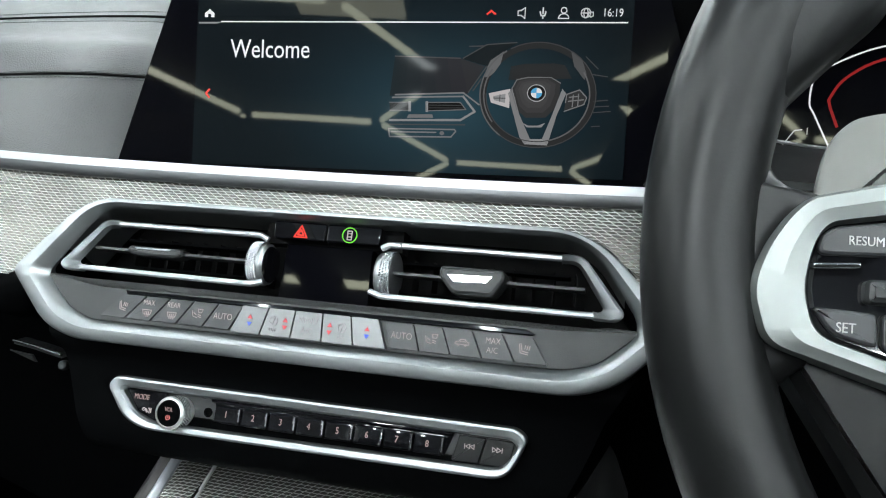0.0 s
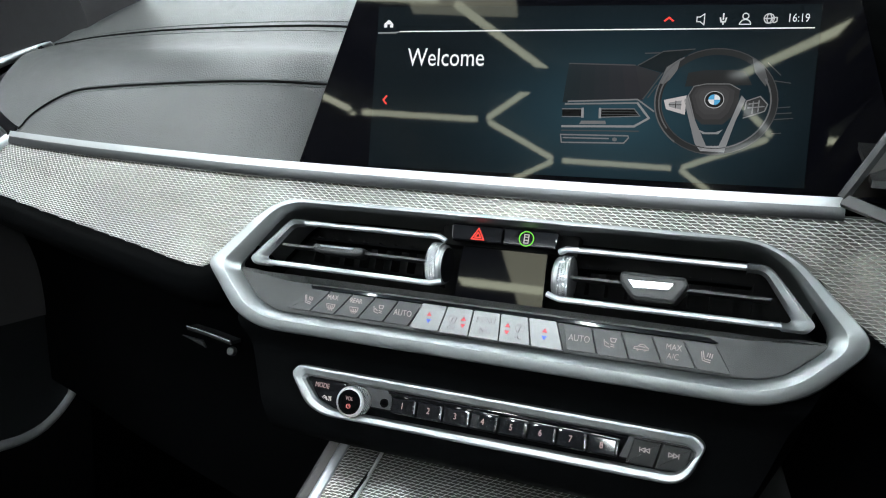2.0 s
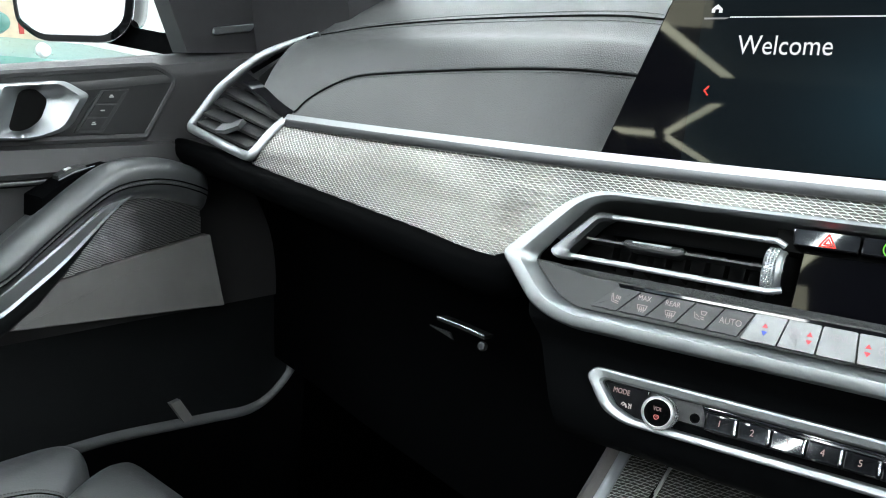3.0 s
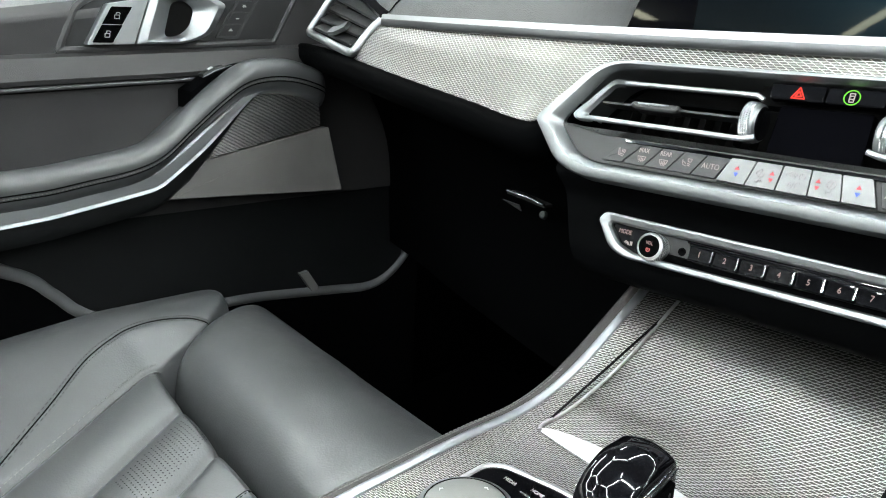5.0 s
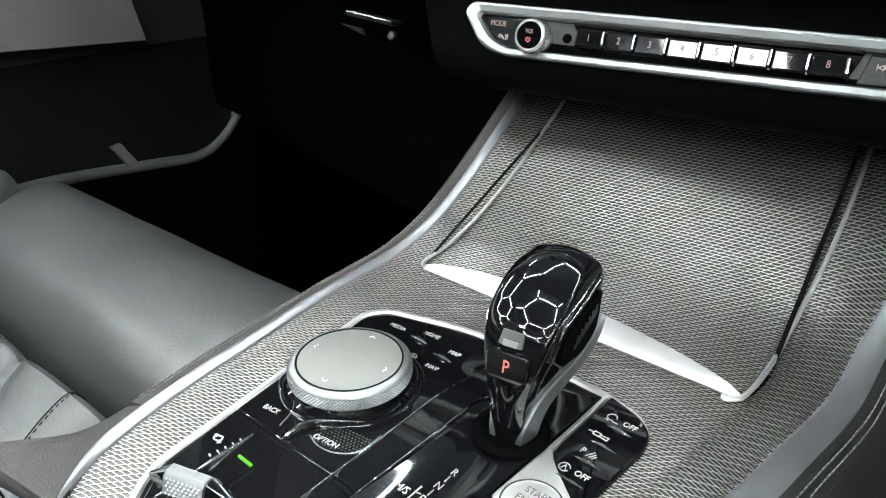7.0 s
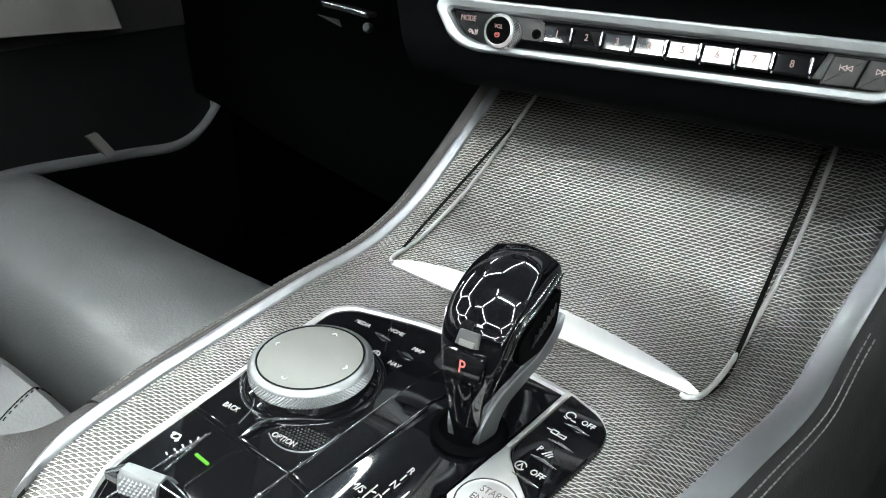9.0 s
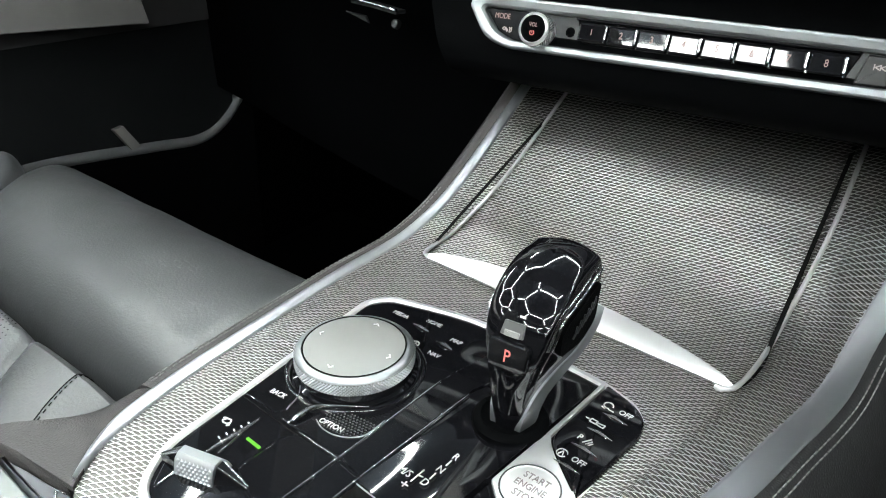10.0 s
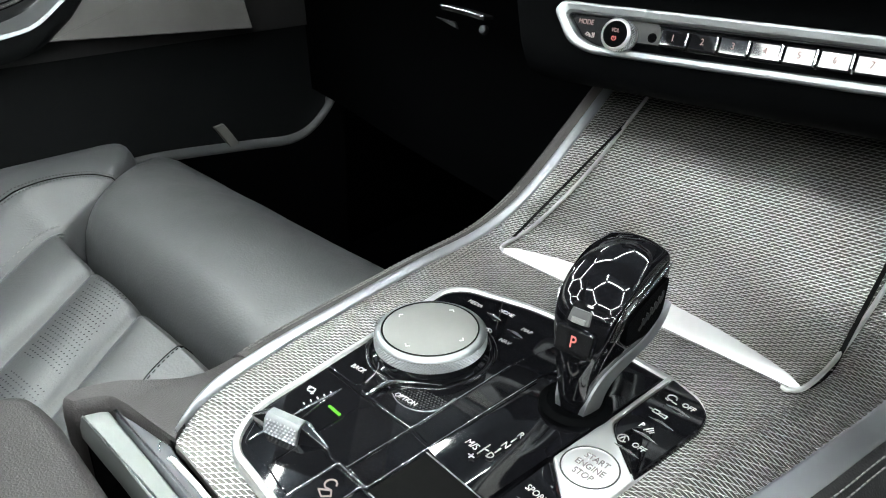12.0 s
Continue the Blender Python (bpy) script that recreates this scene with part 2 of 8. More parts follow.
def letters(name, text, size, m, material, parent, thick=0.00015, align="CENTER", squeeze=0.82, label=""):
    """Lettering with the built-in font, standing on the frame m."""
    cu = bpy.data.curves.new(name, "FONT")
    cu.body, cu.size, cu.align_x, cu.align_y, cu.extrude = text, 1.0, align, "CENTER", thick / size
    cu.resolution_u = 3
    tmp = bpy.data.objects.new(name, cu)
    scene.collection.objects.link(tmp)
    dg = bpy.context.evaluated_depsgraph_get()
    me = tmp.evaluated_get(dg).to_mesh()
    bm = bmesh.new()
    bm.from_mesh(me)
    tmp.evaluated_get(dg).to_mesh_clear()
    bpy.data.objects.remove(tmp)
    bpy.data.curves.remove(cu)
    bm.transform(m @ Matrix.Diagonal((size * squeeze, size, size, 1)))
    return part(name, bm, material, parent, label)


def strokes(name, lines, w, m, material, parent, z=0.0002, label=""):
    """Line drawing as flat raised bars: polylines of (x, y) on the frame m."""
    bm = bmesh.new()
    for line in lines:
        for a, b in zip(line, line[1:]):
            a, b = Vector(a), Vector(b)
            d = (b - a).normalized() if (b - a).length > 1e-9 else Vector((1, 0))
            s = Vector((-d.y, d.x)) * w / 2
            a, b = a - d * w * 0.3, b + d * w * 0.3
            q = [a + s, a - s, b - s, b + s]
            skin(bm, [[m @ Vector((p.x, p.y, h)) for p in q] for h in (-0.0002, z)])
    return part(name, bm, material, parent, label)


def arc(cx, cy, r, a0, a1, n=12, ry=None):
    ry = ry or r
    return [(cx + r * math.cos(radians(a0 + (a1 - a0) * i / n)), cy + ry * math.sin(radians(a0 + (a1 - a0) * i / n))) for i in range(n + 1)]


def cells(name, fn, inside, u0, u1, v0, v1, pu, pv, high, parent, flat=0.90, label="", trimmed=lambda q: q):
    """Woven metal relief: a bright net with staggered, leaning lens-shaped hollows over the sheet fn(u, v), which gives a place and a normal."""
    verts, faces, dark = [], [], []
    a, h, lean, wave = pu * 0.5, pv * 0.5, 0.20 * pu, 0.05 * pv
    outer = [(-a - lean, -h + wave), (lean, -h - wave), (a - lean, -h + wave), (a + lean, h - wave), (-lean, h + wave), (-a + lean, h - wave)]
    rim, pit = inset(outer, 0.13 * pv), inset(outer, 0.19 * pv)
    k6 = len(outer)
    j, v = 0, v0
    while v < v1:
        u = u0 + (pu / 2 if j % 2 else 0)
        while u < u1:
            if inside(u, v):
                p, nrm = fn(u, v)
                tu, tv = (fn(u + a, v)[0] - p) / a, (fn(u, v + h)[0] - p) / h
                k = len(verts)
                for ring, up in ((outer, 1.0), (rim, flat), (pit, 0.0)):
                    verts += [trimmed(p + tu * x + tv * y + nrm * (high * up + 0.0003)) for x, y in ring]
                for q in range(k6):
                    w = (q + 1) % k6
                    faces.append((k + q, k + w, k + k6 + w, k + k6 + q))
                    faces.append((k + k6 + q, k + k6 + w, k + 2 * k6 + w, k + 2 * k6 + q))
                    # hollow walls and floors take the shaded copy of the metal
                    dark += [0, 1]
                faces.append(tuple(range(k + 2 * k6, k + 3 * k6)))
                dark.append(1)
            u += pu
        v += pv
        j += 1
    me = bpy.data.meshes.new(name)
    me.from_pydata([CAR @ p for p in verts], [], faces)
    me.materials.append(MESHMETAL)
    me.materials.append(MESHBASE)
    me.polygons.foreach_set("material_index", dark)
    ob = new(name, me)
    ob.parent = parent
    ob.matrix_parent_inverse = Matrix.Translation(-parent.location)
    return tagged(ob, label=label, kind="stuff")


HEX = axes((0, 0.002, 0.62), (1, 0, 0), (0, 0.335, 0.942))
AUD = axes((0, 0.003, 0.5585), (1, 0, 0), (0, 0.287, 0.958))
SCR = axes((0.0272, 0.0867, 0.7695), (0.2736, 0.0272, 0.0), (0, 0.122, 1))
CON = axes((0, -0.2, 0.4185), (1, 0, 0), (0, 1, 0.035))


def hz(x, z):
    """A point of the vent panel's plane from its x and height."""
    return (x, (z - 0.62) / 0.942)


def az(x, z):
    return (x, (z - 0.5585) / 0.958)


def cy(x, y):
    return (x, y + 0.2)
# ---- dashboard ----
dash = thing("dashboard", (0, 0.3, 0.5), "black leather dashboard with stitched seams and woven aluminium trim", "dashboard")
strip_y = curve1([(-0.80, 0.190), (-0.66, 0.150), (-0.535, 0.109), (-0.40, 0.075), (-0.28, 0.055), (-0.178, 0.046), (0.0, 0.044), (0.15, 0.044), (0.30, 0.05), (0.6, 0.07), (0.8, 0.1)])
strip_z = curve1([(-0.80, 0.722), (-0.66, 0.719), (-0.535, 0.7155), (-0.40, 0.712), (-0.28, 0.7095), (-0.178, 0.7076), (0.0, 0.7062), (0.15, 0.7068), (0.30, 0.709), (0.8, 0.715)])
foot_y = curve1([(-0.80, 0.150), (-0.66, 0.110), (-0.55, 0.076), (-0.40, 0.042), (-0.30, 0.022), (-0.23, 0.011), (-0.21, 0.015), (-0.19, 0.020), (-0.172, 0.0265), (-0.155, 0.028), (0.0, 0.028), (0.155, 0.028), (0.17, 0.0265), (0.19, 0.020), (0.21, 0.015), (0.23, 0.011), (0.4, 0.02), (0.8, 0.05)])
foot_z = curve1([(-0.80, 0.680), (-0.66, 0.673), (-0.55, 0.665), (-0.40, 0.650), (-0.30, 0.640), (-0.23, 0.632), (-0.21, 0.638), (-0.19, 0.658), (-0.172, 0.676), (-0.155, 0.681), (0.0, 0.681), (0.155, 0.681), (0.17, 0.676), (0.19, 0.658), (0.21, 0.638), (0.23, 0.632), (0.8, 0.66)])
PAD = [(0, 0.0, 0.002), (0.12, 0.006, 0.018), (0.28, 0.018, 0.042), (0.45, 0.036, 0.066), (0.6, 0.060, 0.086), (0.75, 0.10, 0.103), (0.88, 0.20, 0.158), (1, 0.48, 0.285)]
pad_dy, pad_dz = curve1([(a, b) for a, b, c in PAD]), curve1([(a, c) for a, b, c in PAD])


behind = curve1([(-0.8, 0), (-0.30, 0), (-0.215, 0.004), (-0.185, 0.024), (-0.15, 0.058), (-0.10, 0.068), (0.19, 0.078), (0.26, 0.076), (0.8, 0.074)])


def pad_at(x, v):
    """The leather pad: it steps back behind the display."""
    return Vector((x, strip_y(x) + behind(x) * min(1, 0.75 + 2 * v) + pad_dy(v), strip_z(x) + pad_dz(v)))


def trim_at(x, v):
    """The woven trim band, v from the bright strip down to its foot."""
    return Vector((x, strip_y(x) - 0.004 + (foot_y(x) - strip_y(x) + 0.004) * v - 0.004 * math.sin(math.pi * v) * min(1, abs(x) / 0.25) ** 4, strip_z(x) - 0.006 + (foot_z(x) - strip_z(x) + 0.006) * v))


bm = bmesh.new()
grid(bm, lambda u, v: pad_at(-0.62 + 1.42 * u, v), 110, 30, 0.02)
part("upper_pad", bm, LEATHER, dash)
bm = bmesh.new()
grid(bm, lambda u, v: Vector((-0.20 + 0.45 * u, strip_y(-0.20 + 0.45 * u) + 0.075 * v, strip_z(-0.20 + 0.45 * u) - 0.001 - 0.004 * v)), 30, 3, 0.004, (0, 0, -1))
part("display_ledge", bm, SOFT, dash)
XL, XR = -0.552, 0.34
bm = bmesh.new()
grid(bm, lambda u, v: trim_at(XL + (XR - XL) * u, v) + Vector((0, 0.0010, -0.0004)), 200, 12, 0.008)
band = part("trim_band", bm, MESHBASE, dash, "woven aluminium trim band")


def band_len(x):
    return math.hypot(foot_y(x) - strip_y(x) + 0.004, foot_z(x) - strip_z(x) + 0.006)


def band_cell(u, v):
    t = v / band_len(u)
    p = trim_at(u, t)
    a, b = trim_at(u + 0.004, t), trim_at(u, t + 0.05)
    n = (b - p).cross(a - p)
    return p, (n if n.y < 0 else -n).normalized()


def band_inside(u, v):
    t = v / band_len(u)
    return 0.03 < t < 0.985 and u > -0.541 - 0.012 * t and u < XR


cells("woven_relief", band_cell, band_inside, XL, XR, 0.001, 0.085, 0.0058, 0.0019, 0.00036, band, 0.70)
bm = bmesh.new()
path = [(x, strip_y(x) - 0.003, strip_z(x) - 0.0005) for x in np.linspace(-0.530, 0.19, 60)]
sweep(bm, path, [(-0.0022, -0.0024), (-0.003, -0.0012), (-0.003, 0.0012), (-0.0022, 0.0024), (0.006, 0.0030), (0.006, -0.0024)], up=(0, 0.3, 1))
strip_ = part("bright_strip", bm, SATIN, dash, "satin aluminium strip")
bm = bmesh.new()
sweep(bm, path, [(-0.002, -0.0024), (-0.002, -0.0095), (0.0040, -0.0092), (0.0052, -0.0075), (0.0057, -0.0024)], up=(0, 0.3, 1))
part("strip_ledge", bm, LEDGE, strip_, "smooth aluminium ledge")

# stitched seams on the upper pad
def seam(v_of_x, x0, x1, name):
    pts = [pad_at(x, v_of_x(x)) + Vector((0, -0.0004, 0.0004)) for x in np.linspace(x0, x1, 70)]
    groove = tube(name, pts, 0.0011, GAP, dash, 6)
    for off in (0.016, -0.016):
        bm = bmesh.new()
        for i in range(int((x1 - x0) / 0.0036)):
            x = x0 + 0.0036 * i
            a, b = pad_at(x, v_of_x(x) + off), pad_at(x + 0.0026, v_of_x(x + 0.0026) + off)
            sweep(bm, [a, (a + b) / 2 + Vector((0, -0.0003, 0.0003)), b], circle(0.00045, 4))
        part("stitching", bm, STITCHPALE, groove, kind="stuff")


seam2 = curve1([(-0.62, 0.02), (-0.530, 0.03), (-0.515, 0.12), (-0.49, 0.21), (-0.45, 0.305), (-0.40, 0.345), (-0.35, 0.370), (-0.28, 0.40), (-0.2, 0.42), (0.2, 0.42)])
seam1 = curve1([(-0.62, 0.70), (-0.55, 0.752), (-0.45, 0.780), (-0.35, 0.790), (-0.2, 0.795), (0.2, 0.80)])
seam(seam2, -0.530, -0.12, "seam")
seam(seam1, -0.60, -0.12, "seam")

# lower edge and glovebox wall under the trim band; their black holds shade
LOW = [(0, 0.001, 0.0), (0.1, -0.006, -0.006), (0.25, -0.004, -0.022), (0.4, 0.02, -0.036), (0.55, 0.10, -0.045), (0.75, 0.17, -0.15), (1, 0.19, -0.33)]
low_dy, low_dz = curve1([(a, b) for a, b, c in LOW]), curve1([(a, c) for a, b, c in LOW])
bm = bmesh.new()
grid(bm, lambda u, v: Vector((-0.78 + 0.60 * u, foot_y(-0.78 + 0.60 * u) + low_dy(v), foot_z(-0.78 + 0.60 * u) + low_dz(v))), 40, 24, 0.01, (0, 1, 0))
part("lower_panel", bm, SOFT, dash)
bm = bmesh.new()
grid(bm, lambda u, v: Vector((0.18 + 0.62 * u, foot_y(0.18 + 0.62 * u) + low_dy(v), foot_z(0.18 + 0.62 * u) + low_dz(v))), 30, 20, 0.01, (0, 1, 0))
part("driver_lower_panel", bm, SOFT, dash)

# the centre stack body round the audio panel
STK = [(0, 0.606, 0.014), (0.12, 0.598, 0.004), (0.2, 0.592, 0.004), (0.32, 0.580, 0.0085), (0.5, 0.5585, 0.0035), (0.68, 0.538, -0.003), (0.82, 0.522, 0.002), (0.92, 0.514, 0.03), (1, 0.512, 0.12)]
stk_z, stk_y = curve1([(a, b) for a, b, c in STK]), curve1([(a, c) for a, b, c in STK])


def stack_at(u, v):
    w = curve_w(v)
    s = 2 * u - 1
    side = max(0.0, abs(s) - 0.86) / 0.14
    return Vector((w * s - 0.004, stk_y(v) + 0.004 + 0.11 * side ** 1.6, stk_z(v)))


curve_w = curve1([(0, 0.222), (0.2, 0.212), (0.5, 0.196), (0.8, 0.178), (1, 0.17)])
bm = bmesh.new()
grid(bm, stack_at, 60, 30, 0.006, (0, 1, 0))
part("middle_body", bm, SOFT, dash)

# glovebox handle, a bright-edged lever
bm = bmesh.new()
sweep(bm, [(-0.3555, 0.150, 0.534), (-0.325, 0.144, 0.533), (-0.293, 0.137, 0.531)], [(-0.006, -0.002), (0.006, -0.002), (0.006, 0.0015), (-0.006, 0.0015)])
lever = part("glovebox_handle", bm, HARD, dash, "black handle with a bright metal edge")
tube("bright_edge", [(-0.3555, 0.143, 0.536), (-0.325, 0.137, 0.535), (-0.293, 0.130, 0.533)], 0.0016, BRIGHT, lever, 8)
# grey disc under the handle stands in for a dim glint
bm = bmesh.new()
lathe(bm, [(0.0005, 0.0016), (0.0034, 0.0015), (0.0042, 0.0008), (0.0045, -0.001), (0.0045, -0.004)], axes((-0.302, 0.141, 0.519), (1, 0, 0), (0, 0.3, 1)), 20)
part("lock_button", bm, HARD, lever)
bm = bmesh.new()
slab(bm, [(-0.372, 0.522), (-0.346, 0.520), (-0.342, 0.513)], [(0, 0), (0.0005, 0.002)], axes((0, 0.155, 0), (1, 0, 0), (0, 0, 1)))
part("latch_cover", bm, HARD, dash)

# ---- centre air vents with the climate controls ----
vent = thing("centre_vent_unit", (0, 0.02, 0.6), "satin aluminium hexagonal air vent unit with climate buttons", "air vent")
OUT = [hz(*p) for p in ((-0.2165, 0.637), (-0.1675, 0.6865), (0.160, 0.6865), (0.2105, 0.638), (0.182, 0.609), (0.158, 0.600), (-0.160, 0.5985), (-0.184, 0.606))]
INN = [hz(*p) for p in ((-0.1925, 0.637), (-0.157, 0.6815), (0.1575, 0.682), (0.1915, 0.6365), (0.168, 0.617), (0.150, 0.6125), (-0.153, 0.611), (-0.170, 0.617))]
rad_o, rad_i = [0.006, 0.022, 0.026, 0.012, 0.03, 0.03, 0.03, 0.03], [0.006, 0.016, 0.02, 0.012, 0.02, 0.02, 0.02, 0.02]
OUT, INN = rounded(OUT, rad_o, 7), rounded(INN, rad_i, 7)
framed("surround", OUT, INN, [(0, -0.02), (0, 0.0005), (0.05, 0.0022), (0.16, 0.003), (0.55, 0.0035), (0.62, 0.0030), (0.92, -0.002), (1, -0.004), (1, -0.045)], HEX, SURROUND, vent, "satin aluminium hexagonal frame")
# black sheet behind the outlets stands in for the shade inside
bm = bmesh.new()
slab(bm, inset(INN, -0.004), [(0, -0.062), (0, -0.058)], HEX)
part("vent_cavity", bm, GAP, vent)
# lower plate carrying the buttons
LIP = [hz(*p) for p in ((-0.1925, 0.637), (-0.176, 0.637), (-0.150, 0.6325), (0.150, 0.634), (0.174, 0.637), (0.1915, 0.6365), (0.168, 0.6170), (0.150, 0.6125), (-0.153, 0.611), (-0.170, 0.617))]
plate("button_plate", rounded(LIP, 0.004), -0.012, -0.0035, HEX, HARD, vent, 0.001, "dark grey plastic plate")
plate("gloss_strip", [hz(*p) for p in ((-0.128, 0.6285), (-0.130, 0.631), (0.128, 0.6318), (0.134, 0.6295), (0.132, 0.6288))], -0.006, -0.0022, HEX, PIANO, vent)


def skewed(x0, x1, t0, t1, z0, z1):
    return [hz(x0, z0), hz(x1, z0), hz(t1, z1), hz(t0, z1)]


def icon(kind, m, parent, mat_=INKLIT):
    """Small pictograms for buttons, about 9 mm wide."""
    s = 0.001
    if kind == "seat":
        ls = [[(-2.2, 3.2), (-1.2, -1.0), (2.2, -1.6)], [(-3.0, 2.8), (-2.2, -2.0), (2.0, -2.8)], [(0.2, 0.2), (0.6, 2.4)], [(1.4, 0.0), (1.8, 2.2)], [(2.6, -0.2), (3.0, 2.0)]]
    elif kind == "defrost":
        ls = [[(-3.2, 1.6), (3.2, 1.6), (2.4, -1.2), (-2.4, -1.2), (-3.2, 1.6)], [(-1.4, -2.6), (-1.2, 0.6)], [(0, -2.6), (0, 0.6)], [(1.4, -2.6), (1.2, 0.6)]]
    elif kind == "flow":
        ls = [[(-3.4, 1.8), (-2.8, -1.6), (0.2, -2.4)], [(-2.4, 0.6), (-0.6, -0.6)], [(0.2, 3.0), (3.6, 3.0), (3.0, 0.9), (0.8, 0.9), (0.2, 3.0)], [(0.6, -0.4), (2.6, -0.8)], [(0.8, -1.6), (2.8, -2.0)]]
    elif kind == "car":
        ls = [[(-4, -1), (-3.6, 0.2), (-1.8, 0.6), (-0.6, 1.9), (1.8, 1.9), (3.2, 0.5), (4.2, 0.2), (4.2, -1), (-4, -1)], [(-2.4, -1), (-1.8, -1.8), (-1.2, -1)], [(1.6, -1), (2.2, -1.8), (2.8, -1)], [(-0.8, 0.6), (2.2, 0.6)]]
    elif kind == "fan":
        ls = [arc(0, 0, 2.6, a, a + 70, 4) + [(0, 0)] for a in (0, 90, 180, 270)]
    else:
        ls = [[(-1, 0), (1, 0)]]
    strokes("pictogram", [[(x * s, y * s) for x, y in q] for q in ls], 0.00055, m, mat_, parent)


def at(m, p, z=0.0):
    return m @ Matrix.Translation((p[0], p[1], z))


LEFT_KEYS = [("seat", None), ("defrost", "MAX"), ("defrost", "REAR"), ("flow", None), (None, "AUTO")]
RIGHT_KEYS = [(None, "AUTO"), ("flow", None), ("car", None), (None, "MAX\nA/C"), ("seat", None)]
for side, keys in ((0, LEFT_KEYS), (1, RIGHT_KEYS)):
    b0, b1, t0, t1 = ((-0.1450, -0.0527, -0.1300, -0.0452), (0.0502, 0.1420, 0.0463, 0.1324))[side]
    for i, (pic, word) in enumerate(keys):
        f0, f1 = i / 5, (i + 1) / 5
        g = 0.00035
        q = skewed(b0 + (b1 - b0) * f0 + g, b0 + (b1 - b0) * f1 - g, t0 + (t1 - t0) * f0 + g, t0 + (t1 - t0) * f1 - g, 0.6142, 0.6284)
        key = plate("climate_button", rounded(q, 0.0010, 3), -0.008, -0.0016, HEX, DARKBTN, vent, 0.0003)
        c = (sum(p[0] for p in q) / 4, sum(p[1] for p in q) / 4)
        if word == "AUTO":
            letters("lettering", word, 0.0056, at(HEX, c, -0.0015), INKLIT, key)
        elif word and "\n" in word:
            letters("lettering", "MAX", 0.0050, at(HEX, (c[0], c[1] + 0.0026), -0.0015), INKLIT, key)
            letters("lettering", "A/C", 0.0050, at(HEX, (c[0], c[1] - 0.0026), -0.0015), INKLIT, key)
        elif word:
            letters("lettering", word, 0.0048, at(HEX, (c[0] + 0.0006, c[1] + 0.0036), -0.0015), INKLIT, key)
            icon(pic, at(HEX, (c[0], c[1] - 0.0024), -0.0015), key)
        else:
            icon(pic, at(HEX, c, -0.0015), key)
for i in range(5):
    f0, f1 = i / 5, (i + 1) / 5
    b0, b1, t0, t1 = -0.0512, 0.0490, -0.0447, 0.0430
    g = 0.0003
    q = skewed(b0 + (b1 - b0) * f0 + g, b0 + (b1 - b0) * f1 - g, t0 + (t1 - t0) * f0 + g, t0 + (t1 - t0) * f1 - g, 0.6132, 0.6290)
    key = plate("climate_rocker", rounded(q, 0.0010, 3), -0.008, 0.0002, HEX, ROCKER, vent, 0.0003, "bright aluminium rocker button")
    c = (sum(p[0] for p in q) / 4, sum(p[1] for p in q) / 4)
    tri_up = lambda x, y: [(x - 0.0016, y), (x + 0.0016, y), (x, y + 0.0026)]
    tri_dn = lambda x, y: [(x, y - 0.0026), (x + 0.0016, y), (x - 0.0016, y)]
    if i == 2:
        letters("lettering", "MENU", 0.0056, at(HEX, (c[0], c[1] + 0.0030), 0.0003), DARKINK, key)
        letters("lettering", "A/C", 0.0056, at(HEX, (c[0], c[1] - 0.0032), 0.0003), DARKINK, key)
    else:
        dx = {0: 0, 4: 0, 1: 0.0045, 3: -0.0045}[i]
        bm = bmesh.new()
        slab(bm, tri_up(c[0] + dx, c[1] + 0.0008), [(0, 0), (0, 0.0004)], HEX)
        part("red_marker", bm, surface("red_print", (0.5, 0.02, 0.03), 0.5) if i == 0 else bpy.data.materials["red_print"], key)
        bm = bmesh.new()
        slab(bm, tri_dn(c[0] + dx, c[1] - 0.0012), [(0, 0), (0, 0.0004)], HEX)
        blue = (bpy.data.materials.get("blue_print") or surface("blue_print", (0.03, 0.08, 0.55), 0.5)) if i in (0, 4) else bpy.data.materials["red_print"]
        part("lower_marker", bm, blue, key)
        if i in (1, 3):
            icon("fan", at(HEX, (c[0] - dx * 0.7, c[1] + 0.001), 0.0003), key, DARKINK)
            letters("lettering", "OFF", 0.0034, at(HEX, (c[0] - dx * 0.7, c[1] - 0.0045), 0.0003), DARKINK, key)

